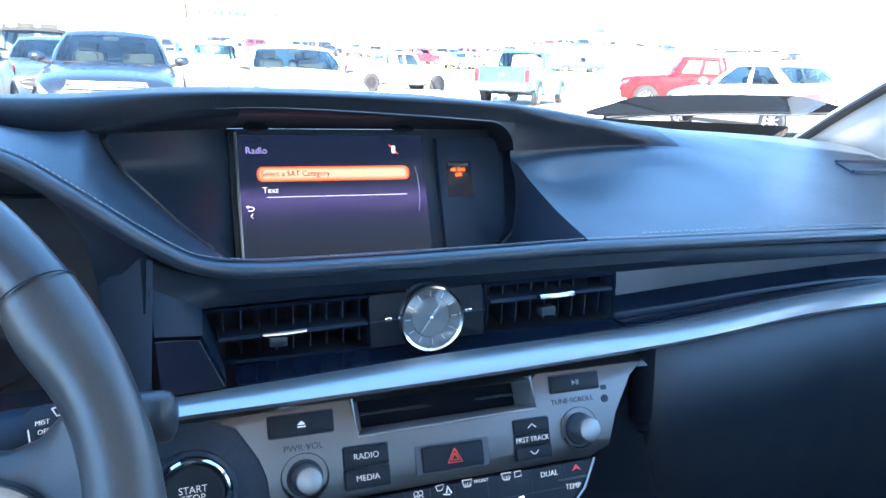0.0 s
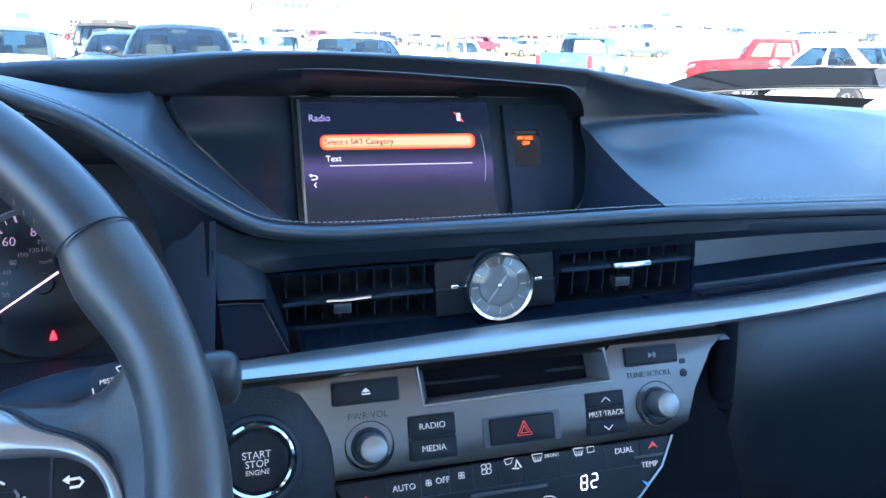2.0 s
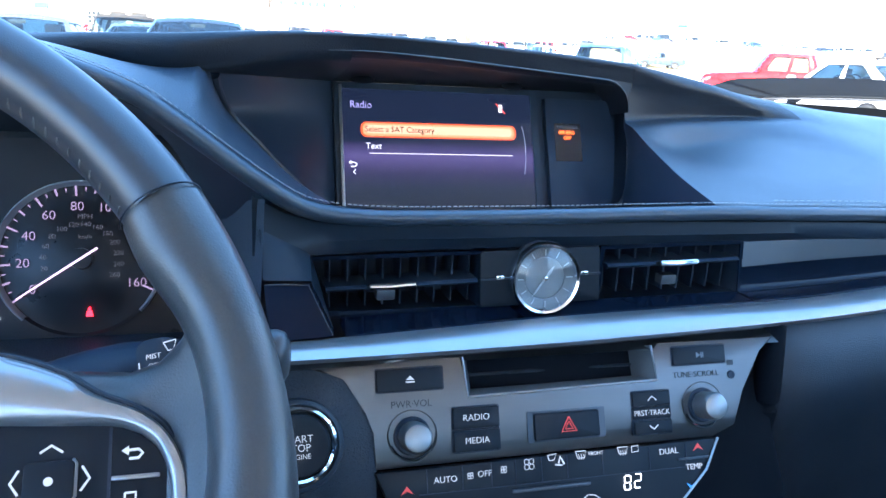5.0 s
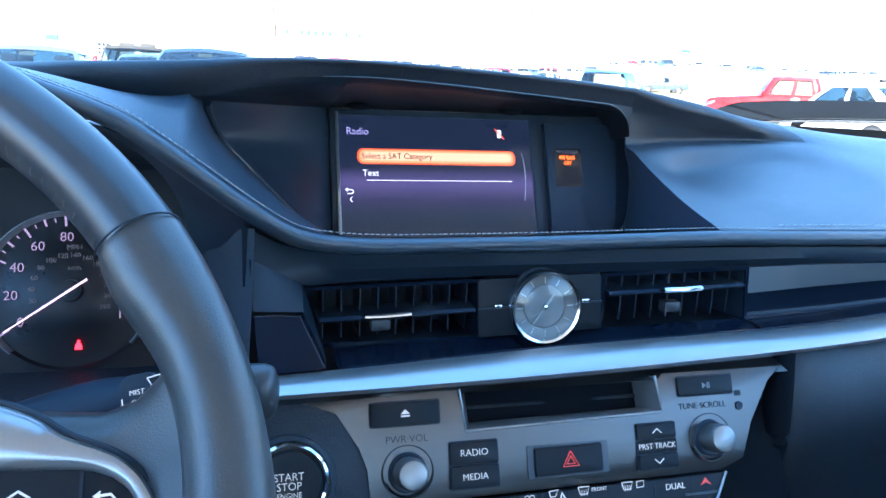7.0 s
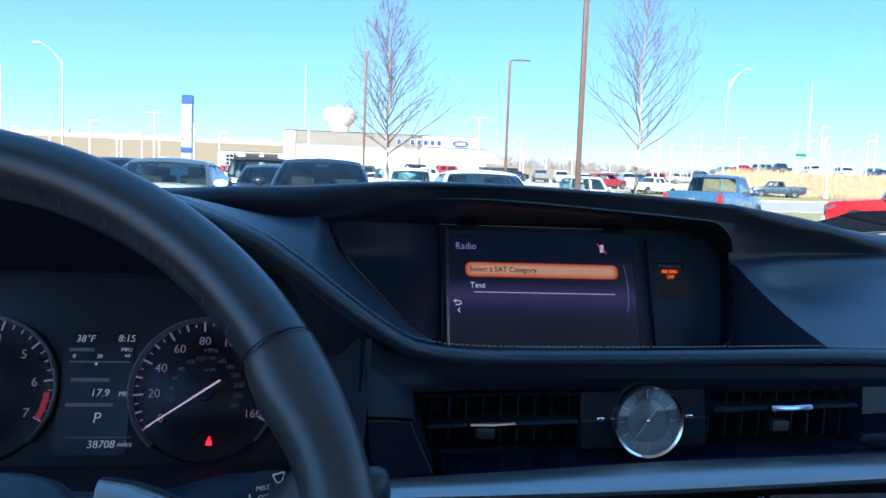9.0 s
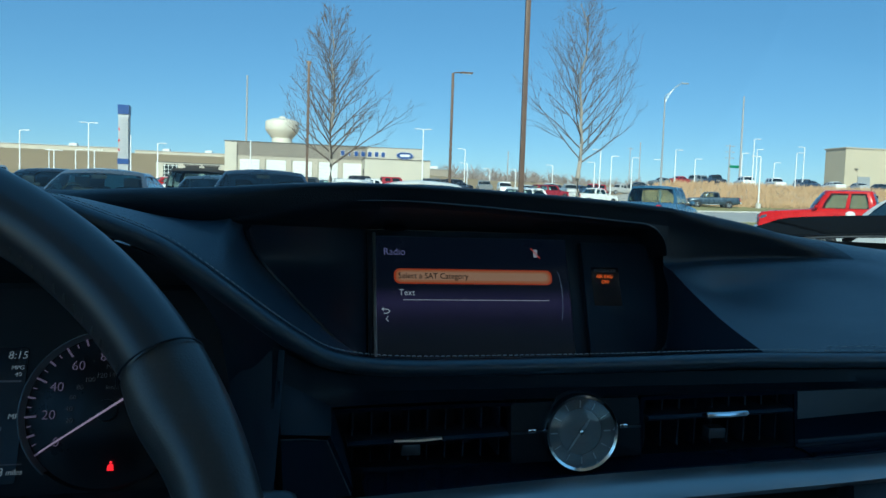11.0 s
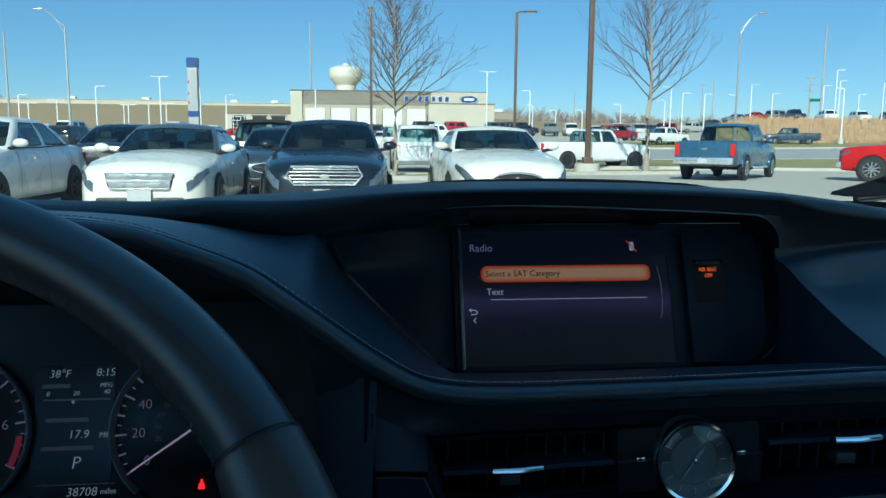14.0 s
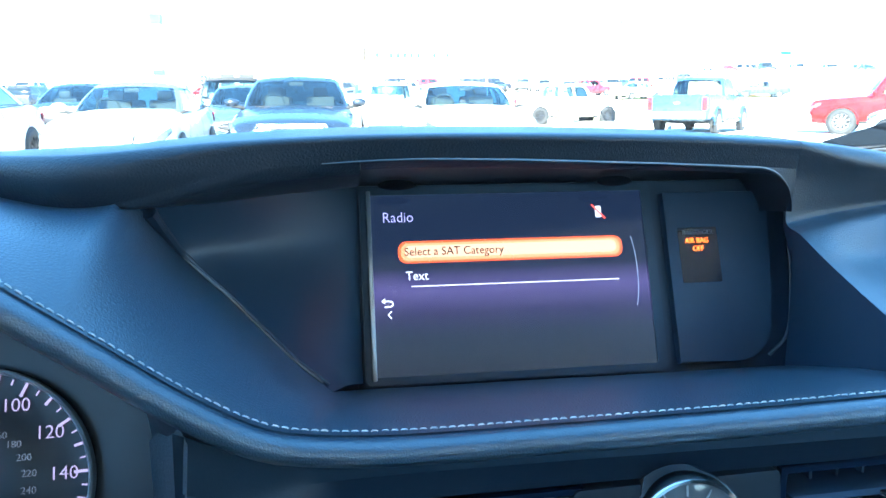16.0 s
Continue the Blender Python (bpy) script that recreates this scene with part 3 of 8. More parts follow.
G_T = [(0.1335, 0.4885, 1.0700), (0.20, 0.4945, 1.0695), (0.30, 0.5065, 1.0655), (0.40, 0.5225, 1.0600), (0.47, 0.535, 1.0550)]
G_B = [(0.1345, 0.4860, 1.0545), (0.20, 0.4930, 1.0560), (0.30, 0.5060, 1.0560), (0.40, 0.5220, 1.0540), (0.47, 0.535, 1.0510)]
gt, gb = catmull(G_T, 40), catmull(G_B, 40)
loft(b, [[p + Vector((0, 0.004, 0)), p + Vector((0, -0.0015, 0)), q + Vector((0, -0.0015, 0)), q + Vector((0, 0.004, 0))] for p, q in zip(gt, gb)])
part("gray_inlay", b, gray_panel, dash, "dark gray satin inlay before the passenger")
b = B()
low = [at_x(tt, p.x + 0.004) for p in gb]
rows = []
for p, q in zip(gb, low):
    h = p.z - q.z
    rows.append(catmull([p + Vector((0, 0.001, -0.0005)), p + Vector((0, 0.0006, -0.35 * h)), p + Vector((0, 0.0, -0.70 * h)), Vector((p.x, p.y - 0.0015, q.z + 0.12 * h)), Vector((q.x, (p.y + q.y + 0.007) / 2, q.z + 0.02 * h)), q + Vector((0, 0.0070, -0.0004)), q + Vector((0, 0.0062, -0.0025))], 20))
loft(b, rows)
part("lacquer_inlay", b, gloss_black, dash, "piano black lacquer inlay tapering off", smooth=60)
# lacquered ledge under the vents
b = B()
led = [p for p in tt if -0.127 <= p.x <= 0.150]
loft(b, [[Vector((min(p.x + 0.002, 0.1345), 0.4870, float(np.interp(p.x, [-0.12, 0.13], [1.0330, 1.0375])))), Vector((p.x, 0.474, 1.0312 + 0.02 * max(0, p.x))), p + Vector((0, 0.0075, -0.0006)), p + Vector((0, 0.0062, -0.0020))] for p in led])
part("ledge", b, gloss_black, dash, "piano black ledge under the vents")
# lacquered corner at the driver's side of the vents
b = B()
loft(b, [[Vector((-0.160, 0.4590, 1.0590)), Vector((-0.158, 0.444, 1.0350))], [Vector((-0.149, 0.4575, 1.0595)), Vector((-0.142, 0.446, 1.0350))], [Vector((-0.1385, 0.4570, 1.0588)), Vector((-0.127, 0.4495, 1.0345))], [Vector((-0.1365, 0.462, 1.0588)), Vector((-0.1255, 0.4560, 1.0350))]])
part("lacquer_corner", b, gloss_black, dash, "piano black corner piece")
# pale tube drawn where the lacquer's edges catch the light
part("corner_glint", tube(B(), [(-0.1600, 0.4586, 1.0592), (-0.1490, 0.4571, 1.0597), (-0.1385, 0.4566, 1.0590), (-0.1270, 0.4491, 1.0347)], 0.0003, seg=6), gray_panel, dash, "thin pale line for light on the corner's edges")
b = B()
loft(b, [[Vector((-0.162, 0.4700, 1.085)), Vector((-0.160, 0.4640, 1.0600))], [Vector((-0.137, 0.4800, 1.070)), Vector((-0.1365, 0.4625, 1.0595))], [Vector((-0.1350, 0.4870, 1.0665)), Vector((-0.1255, 0.4865, 1.0340))]])
loft(b, [[Vector((-0.1365, 0.4620, 1.0590)), Vector((-0.1255, 0.4560, 1.0350))], [Vector((-0.1345, 0.4872, 1.0668)), Vector((-0.1245, 0.4868, 1.0335))]])
part("fascia_corner", b, fascia_black, dash, smooth=80)
# knee side: glove compartment face and the dark space below
b = B()
G = {0.128: [(0.468, 1.020), (0.466, 1.010), (0.466, 0.985), (0.476, 0.95), (0.51, 0.86), (0.54, 0.74)],
     0.142: [(0.4545, 1.0265), (0.444, 1.010), (0.440, 0.985), (0.448, 0.95), (0.48, 0.86), (0.51, 0.74)],
     0.20: [(0.460, 1.0290), (0.447, 1.012), (0.441, 0.985), (0.448, 0.95), (0.48, 0.86), (0.51, 0.74)],
     0.32: [(0.478, 1.0290), (0.466, 1.012), (0.460, 0.985), (0.466, 0.95), (0.49, 0.86), (0.51, 0.74)],
     0.44: [(0.498, 1.022), (0.488, 1.008), (0.482, 0.985), (0.486, 0.95), (0.50, 0.86), (0.51, 0.74)],
     0.72: [(0.560, 0.99), (0.550, 0.98), (0.540, 0.965), (0.535, 0.93), (0.53, 0.86), (0.52, 0.74)]}
loft(b, sections(G, 60, 40))
part("glove_compartment", b, knee_leather, dash, "black leather covered knee panel")
# tunnel and driver knee panel
b = B()
K = {-0.75: [(0.50, 1.02), (0.47, 0.99), (0.46, 0.92), (0.48, 0.80), (0.50, 0.70)],
     -0.45: [(0.48, 1.00), (0.45, 0.98), (0.44, 0.92), (0.46, 0.80), (0.48, 0.70)],
     -0.22: [(0.468, 1.010), (0.445, 0.99), (0.436, 0.93), (0.45, 0.80), (0.47, 0.70)],
     -0.165: [(0.450, 1.030), (0.4395, 1.012), (0.4255, 0.97), (0.43, 0.84), (0.45, 0.70)],
     -0.13: [(0.4440, 1.0285), (0.4365, 1.014), (0.4230, 0.972), (0.418, 0.90), (0.42, 0.70)],
     -0.108: [(0.4450, 1.0265), (0.4380, 1.014), (0.4225, 0.972), (0.412, 0.90), (0.41, 0.70)]}
loft(b, sections(K, 50, 30))
part("knee_panel", b, plastic_soft, dash, "grained black plastic knee panel")
# backing and rolled border beside the stack, coloured near-black in place of shade
b = B()
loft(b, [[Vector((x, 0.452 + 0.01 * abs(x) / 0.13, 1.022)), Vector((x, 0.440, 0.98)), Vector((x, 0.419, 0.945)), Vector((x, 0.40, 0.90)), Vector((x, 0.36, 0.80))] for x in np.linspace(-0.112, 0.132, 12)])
part("stack_backing", b, shade_black, dash)
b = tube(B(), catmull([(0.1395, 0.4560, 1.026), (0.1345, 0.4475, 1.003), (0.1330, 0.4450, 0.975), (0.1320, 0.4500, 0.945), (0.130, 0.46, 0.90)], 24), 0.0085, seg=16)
part("stack_border", b, shade_black, dash)


def vent(x0, x1, slant, tab_x, tab_z, thumb_z):
    """A dash air vent: cavity, upright fins, one wide vane with a chrome tab."""
    v = thing("air_vent", "black dashboard air vent with upright fins and a chrome tab", "air vent", "centre vents", at=((x0 + x1) / 2, 0.5, 1.05))
    zt0, zt1 = 1.0665 + 0.02 * x0, 1.0665 + 0.02 * x1
    zb0, zb1 = 1.0345 + 0.02 * max(x0, 0), 1.0345 + 0.022 * max(x1, 0)
    sl = slant
    b = B()
    mouth = [Vector((x0, 0.4865, zt0)), Vector((x1, 0.4865, zt1)), Vector((x1 + sl[1], 0.4865, zb1)), Vector((x0 + sl[0], 0.4865, zb0))]
    deep = [p + Vector((0, 0.045, -0.004)) for p in mouth]
    loft(b, [mouth, deep], closed=True)
    b.faces.new([b.verts.new(p) for p in deep])
    part("housing", b, vent_black, v)
    b = B()
    outer = [Vector((p.x + (0.0022 if i in (1, 2) else -0.0022), p.y - 0.0012, p.z + (0.002 if i < 2 else -0.002))) for i, p in enumerate(mouth)]
    lip = [p + Vector((0, -0.0012, 0)) for p in mouth]
    loft(b, [[p + Vector((0, 0.003, 0)) for p in outer], outer, lip, mouth], closed=True)
    part("frame", b, gloss_black, v)
    n = 9
    for k in range(n):
        x = x0 + (x1 - x0) * (k + 0.6) / n
        xs = x + (sl[0] * (1 - (k + 0.6) / n) + sl[1] * (k + 0.6) / n) * 0.5
        b = box(B(), (xs, 0.506, 1.0505 + 0.02 * x), (0.0011, 0.020, 0.029), bevel=0.0004, seg=1)
        part("fin", b, plastic_dark, v)
    zm = tab_z - 0.0015
    b = B()
    loft(b, [[Vector((x, 0.4855, z + 0.0012)), Vector((x, 0.4835, z)), Vector((x, 0.4855, z - 0.0016)), Vector((x, 0.506, z - 0.001)), Vector((x, 0.506, z + 0.001))] for x, z in ((x0 + 0.003 + sl[0] * 0.5, zm - 0.0012), ((x0 + x1) / 2, zm), (x1 - 0.002 + sl[1] * 0.5, zm + 0.0016))], closed=True, cap=True)
    vane = part("vane", b, plastic, v)
    b = B()
    tube(b, [(tab_x - 0.0132, 0.4828, tab_z - 0.0009), (tab_x - 0.0122, 0.4805, tab_z - 0.0003), (tab_x, 0.4795, tab_z), (tab_x + 0.0122, 0.4805, tab_z + 0.0005), (tab_x + 0.0132, 0.4828, tab_z + 0.0005)], [0.0010, 0.0017, 0.0018, 0.0017, 0.0010], seg=10)
    part("tab", b, chrome, vane, "chrome tab")
    b = box(B(), (tab_x - 0.003, 0.488, thumb_z), (0.0105, 0.008, 0.0062), bevel=0.0012)
    part("thumb_wheel", b, gray_panel, v, "dark gray thumb slider")
    return v


vent(-0.1345, -0.0385, (0.010, 0.0), -0.0905, 1.0500, 1.0435)
vent(0.0375, 0.1315, (0.0, 0.003), 0.0860, 1.0595, 1.0475)

# ---- analogue clock between the vents ----
clock = thing("dashboard_clock", "round analogue clock with silver face and chrome bezel in the dash", "clock", at=(0, 0.48, 1.05))
CP = plane_frame((-0.0025, 0.4850, 1.0522), (1, 0, 0.03), (0, 0.10, 1.0))
b = prism(B(), rrect(0.0745, 0.0325, 0.0025), -0.004, 0.0025, CP, bevel=0.0008)
part("mount_panel", b, material("dark_mount_satin", (0.009, 0.012, 0.016), 0.42, spec=0.15, vary=0.1, vary_scale=20, fine=0.2, fine_scale=700), clock, "dark gray mounting panel")
b = box(B(), (0, 0, 0.0028), (0.0745, 0.0011, 0.0012), CP)
part("groove", b, plastic_dark, clock)
for sx in (-1, 1):
    b = box(B(), (sx * 0.0262, 0.0012, 0.0040), (0.0044, 0.0021, 0.0022), CP, bevel=0.0005)
    part("clip", b, chrome, clock, "small chrome clip")
    b = box(B(), (sx * 0.0262, 0.0012, 0.0052), (0.0024, 0.0007, 0.0004), CP)
    part("clip_slot", b, plastic_dark, clock)
CF = CP @ Matrix.Translation((0.0, 0.0, 0.0035))
lathe_b = lathe(B(), [(0.0208, -0.004), (0.0212, 0.002), (0.0210, 0.0062), (0.0200, 0.0078), (0.0186, 0.0074), (0.0178, 0.0052), (0.0177, 0.0040)], CF, 64)
part("bezel", lathe_b, chrome, clock, "polished chrome bezel")
clock_face = material("brushed_silver_dial", (0.17, 0.175, 0.18), 0.38, metal=0.6, vary=0.12, vary_scale=120, fine=0.2, fine_scale=900)
clock_inner = material("pale_silver_dial", (0.22, 0.225, 0.23), 0.4, metal=0.5, vary=0.12, vary_scale=120, fine=0.2, fine_scale=900)
b = lathe(B(), [(0.0178, 0.0046), (0.0124, 0.0038), (0.0122, 0.0034), (0.0, 0.0034)], CF, 64)
face = part("dial", b, clock_face, clock, "silver dial")
b = lathe(B(), [(0.0121, 0.0037), (0.0119, 0.0040), (0.0, 0.0040)], CF, 48)
part("dial_centre", b, clock_inner, face)
dial_pale = material("pale_dial_marks", (0.50, 0.51, 0.52), 0.4, metal=0.3, vary=0.05, vary_scale=60)
for k in range(12):
    a = radians(k * 30)
    m = CF @ Matrix.Rotation(a, 4, "Z") @ Matrix.Translation((0, 0.0150, 0.0049))
    part("tick", box(B(), (0, 0, 0), (0.0004 if k % 3 else 0.0006, 0.0036, 0.0004), m), dial_pale, face)
for ang, ln, w in ((-38, 0.0088, 0.0010), (142, 0.0128, 0.0007)):
    m = CF @ Matrix.Rotation(radians(ang), 4, "Z")
    b = prism(B(), [(-w / 2, -0.003), (w / 2, -0.003), (w * 0.8, ln * 0.6), (0, ln), (-w * 0.8, ln * 0.6)], 0.0050, 0.0054, m)
    part("hour_hand" if ln < 0.01 else "minute_hand", b, dial_pale, clock)
part("hub", lathe(B(), [(0.0014, 0.0044), (0.0012, 0.0060), (0.0, 0.0062)], CF, 16), chrome, clock)
part("maker_mark", box(B(), (0, -0.0062, 0.0042), (0.0085, 0.0014, 0.0002), CF), dim_ink, face, "plain gray bar")
glass_clear = clear_glass("clear_cover_glass", (0.96, 0.97, 0.97), 0.02, 0.05)
b = lathe(B(), [(0.0180, 0.0070), (0.012, 0.0082), (0.006, 0.0087), (0.0, 0.0088)], CF, 48)
part("cover_glass", b, glass_clear, clock, "clear domed cover glass")

# ---- display in the recess ----
def screen_material():
    """A lit display: dark blue with a violet band low down."""
    m = bpy.data.materials.new("lit_display")
    m.use_nodes = True
    nt = m.node_tree
    p = nt.nodes["Principled BSDF"]
    p.inputs["Base Color"].default_value = (0.010, 0.011, 0.014, 1)
    p.inputs["Roughness"].default_value = 0.16
    tc = nt.nodes.new("ShaderNodeTexCoord")
    sep = nt.nodes.new("ShaderNodeSeparateXYZ")
    nt.links.new(tc.outputs["Generated"], sep.inputs[0])
    cr = nt.nodes.new("ShaderNodeValToRGB")
    el = cr.color_ramp.elements
    stops = [(0.0, (0.004, 0.006, 0.010)), (0.22, (0.005, 0.008, 0.016)), (0.34, (0.010, 0.009, 0.028)), (0.47, (0.030, 0.023, 0.068)), (0.555, (0.013, 0.011, 0.034)), (0.59, (0.004, 0.006, 0.014)), (1.0, (0.003, 0.005, 0.012))]
    el[0].position, el[0].color = stops[0][0], (*stops[0][1], 1)
    el[1].position, el[1].color = stops[-1][0], (*stops[-1][1], 1)
    for pos, c in stops[1:-1]:
        k = el.new(pos)
        k.color = (*c, 1)
    nt.links.new(sep.outputs[2], cr.inputs[0])
    nt.links.new(cr.outputs[0], p.inputs["Emission Color"])
    p.inputs["Emission Strength"].default_value = 0.28
    return m


disp = thing("display_screen", "lit dashboard display showing a radio menu with one highlighted row", "screen", at=(-0.025, 0.63, 1.10))
SW, SC = 0.1460, (-0.0250, -0.0145)
b = prism(B(), rrect(SW, 0.0925, 0.001, SC[0], SC[1]), -0.0035, 0.0, S)
part("panel", b, screen_material(), disp, "dark glass panel with a violet band")
ob_, ib_ = rrect(SW + 0.0105, 0.100, 0.003, SC[0], SC[1]), rrect(SW, 0.0925, 0.001, SC[0], SC[1])
b = ring_plate(B(), ob_, ib_, -0.004, 0.0009, S)
part("bezel", b, inset_plastic, disp, "satin black bezel")
b = box(B(), (SC[0] - SW / 2 - 0.0008, SC[1], 0.0026), (0.0022, 0.096, 0.0024), S, bevel=0.0006)
part("edge_bar", b, silver_trim, disp, "gray edge bar")
for dx in (-0.085, 0.028):
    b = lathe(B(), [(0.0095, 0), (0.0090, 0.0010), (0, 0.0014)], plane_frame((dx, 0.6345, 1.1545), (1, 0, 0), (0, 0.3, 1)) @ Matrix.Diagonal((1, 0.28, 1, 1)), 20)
    part("clip_cover", b, shade_black, disp)
scr_white = glow("screen_white", (0.9, 0.9, 1.0), 0.12)
scr_lilac = glow("screen_lilac", (0.52, 0.46, 0.95), 0.10)
scr_red = glow("screen_red", (1.0, 0.08, 0.06), 0.13)
scr_rim = glow("screen_orange", (1.0, 0.11, 0.03), 0.12)
scr_amber = glow("screen_pale_amber", (1.0, 0.33, 0.15), 0.12)
scr_core = glow("screen_cream", (1.0, 0.50, 0.30), 0.125)
scr_dark = material("screen_dark_text", (0.03, 0.02, 0.02), 0.4, vary=0.0)
writing("title_text", "Radio", 0.0076, S @ Matrix.Translation((-0.0920, 0.0198, 0.0003)), scr_lilac, disp, "LEFT", stretch=0.93)
part("row_rim", prism(B(), rrect(0.1195, 0.0114, 0.0044, -0.0248, 0.0016, 6), 0.0001, 0.0003, S), scr_rim, disp, "orange glowing rim of the highlighted row")
part("row_fill", prism(B(), rrect(0.1165, 0.0092, 0.0036, -0.0248, 0.0016, 6), 0.0003, 0.0004, S), scr_amber, disp, "pale amber highlighted row")
part("row_core", prism(B(), rrect(0.1125, 0.0062, 0.0028, -0.0248, 0.0018, 6), 0.0004, 0.0005, S), scr_core, disp)
writing("row_text", "Select a SAT Category", 0.0061, S @ Matrix.Translation((-0.0815, 0.0016, 0.0007)), scr_dark, disp, "LEFT", stretch=0.93, thin=0.0)
writing("second_row_text", "Text", 0.0064, S @ Matrix.Translation((-0.0812, -0.0108, 0.0003)), scr_white, disp, "LEFT", stretch=0.95, thin=0.0)
part("row_line", box(B(), (-0.0235, -0.0160, 0.0002), (0.1100, 0.0006, 0.0002), S), glow("screen_line", (0.85, 0.8, 0.95), 0.11), disp)
# return arrow
b = B()
arc = [on(S, -0.0905 + 0.0022 * math.cos(t), -0.0245 + 0.0015 * math.sin(t), 0.0004) for t in np.linspace(-1.6, 1.6, 12)]
tube(b, [on(S, -0.0935, -0.0230, 0.0004), on(S, -0.0905, -0.0230, 0.0004)] + arc[::-1] + [on(S, -0.0925, -0.0260, 0.0004)], 0.00042, seg=5)
prism(b, [(-0.0942, -0.0230), (-0.0922, -0.0216), (-0.0922, -0.0244)], 0.0002, 0.0005, S)
part("return_icon", b, scr_white, disp)
b = B()
tube(b, [on(S, -0.0892, -0.0282, 0.0004), on(S, -0.0908, -0.0300, 0.0004), on(S, -0.0892, -0.0318, 0.0004)], 0.00042, seg=5)
part("chevron_icon", b, scr_white, disp)
b = prism(B(), rrect(0.0032, 0.0062, 0.0006, 0.0234, 0.0205), 0.0002, 0.0004, S)
part("phone_icon", b, scr_white, disp)
b = box(B(), (0, 0, 0.0005), (0.0105, 0.0009, 0.0002), S @ Matrix.Translation((0.0234, 0.0205, 0)) @ Matrix.Rotation(radians(-48), 4, "Z"))
part("cross_bar", b, scr_red, disp)
b = B()
tube(b, [on(S, 0.0375 + 0.0045 * math.cos(t), -0.012 + 0.022 * math.sin(t), 0.0003) for t in np.linspace(-1.0, 1.0, 14)], 0.0002, seg=4)
part("arc_line", b, glow("screen_dim_line", (0.35, 0.4, 0.6), 0.10), disp)

# ---- passenger airbag lamp panel beside the display ----
air = thing("airbag_indicator", "dark plastic panel with an orange lit airbag off sign", "indicator", at=(0.085, 0.63, 1.10))
out = [(0.0600, -0.062), (0.0930, -0.062)] + [(0.0935 + 0.0205 * math.sin(radians(t)), -0.0395 - 0.0225 * math.cos(radians(t))) for t in range(10, 91, 10)] + [(0.1185, 0.0), (0.1205, 0.030), (0.0600, 0.030)]
b = prism(B(), out, -0.004, 0.0010, S, bevel=0.0008)
part("panel", b, plastic, air)
b = prism(B(), rrect(0.0222, 0.0300, 0.0008, 0.0775, -0.0048), 0.0010, 0.0013, S)
part("lamp_window", b, material("smoked_window", (0.011, 0.012, 0.018), 0.22, vary=0.1), air, "smoked black window")
writing("heading", "PASSENGER", 0.0034, S @ Matrix.Translation((0.0775, 0.0072, 0.0016)), dim_ink, air, stretch=1.0)
orange = glow("orange_lamp", (1.0, 0.13, 0.01), 0.40)
writing("lit_sign", "AIR BAG", 0.0042, S @ Matrix.Translation((0.0766, 0.0028, 0.0016)), orange, air, stretch=0.85, label="orange lit sign")
writing("lit_sign", "OFF", 0.0042, S @ Matrix.Translation((0.0770, -0.0016, 0.0016)), orange, air, stretch=0.85, label="orange lit sign")
b = B()
tube(b, catmull([on(S, 0.108, -0.060, 0.004), on(S, 0.1175, -0.050, 0.007), on(S, 0.1225, -0.03, 0.008), on(S, 0.1255, 0.0, 0.008), on(S, 0.127, 0.030, 0.006)], 30), 0.0009, seg=6)
part("edge_bead", b, gray_panel, air)

# ---- audio panel ----
P = plane_frame((0, 0.424, 0.984), (1, 0, 0), LEAN)
audio = thing("audio_panel", "brushed silver car audio panel with knobs and black buttons", "audio panel", at=(0, 0.43, 1.0))
outline = [(-0.1385, 0.0405), (-0.1225, 0.0352), (-0.1120, 0.0180), (-0.1085, 0.0080), (-0.1085, -0.0105), (0.0840, -0.0095), (0.0975, -0.0040), (0.1030, 0.0150), (0.1170, 0.0370), (0.1275, 0.0440),
           (0.0520, 0.0440), (0.0478, 0.0400), (0.0500, 0.0238), (-0.0597, 0.0218), (-0.0622, 0.0425), (-0.0700, 0.0425)]
b = prism(B(), outline, -0.004, 0.0, P, bevel=0.0007)
inv = P.inverted()
for k in range(12):
    bmesh.ops.bisect_plane(b, geom=b.verts[:] + b.edges[:] + b.faces[:], plane_co=on(P, 0, -0.008 + 0.0022 * k), plane_no=P.to_3x3() @ Vector((0, 1, 0)))
for v in b.verts:        # the plate curls away towards its foot
    q = inv @ v.co
    q.z -= 4.5 * max(0.0, 0.014 - q.y) ** 2
    v.co = P @ q
part("faceplate", b, silver, audio, "brushed silver faceplate", smooth=25)
b = B()
mouth = [(-0.0620, 0.0420), (-0.0594, 0.0221), (0.0497, 0.0240), (0.0474, 0.0430)]
deep = [(-0.0560, 0.0420), (-0.0545, 0.0250), (0.0430, 0.0262), (0.0415, 0.0430)]
loft(b, [[on(P, u, v, -0.0003) for u, v in mouth], [on(P, u, v, -0.012) for u, v in deep], [on(P, u, v - 0.001, -0.034) for u, v in deep]])
b.faces.new([b.verts.new(on(P, u, v - 0.001, -0.034)) for u, v in deep])
part("slot_tray", b, slot_gray, audio, "dark recessed slot")
b = box(B(), (-0.006, 0.0325, -0.020), (0.098, 0.0016, 0.012), P, bevel=0.0004)
part("slot_flap", b, button_black, audio)
b = B()
tube(b, [on(P, u, v, 0.0002) for u, v in ((-0.0618, 0.0425), (-0.0594, 0.0221), (0.0497, 0.0240), (0.0474, 0.0430))], 0.0007, seg=6)
part("slot_edge", b, silver_trim, audio)


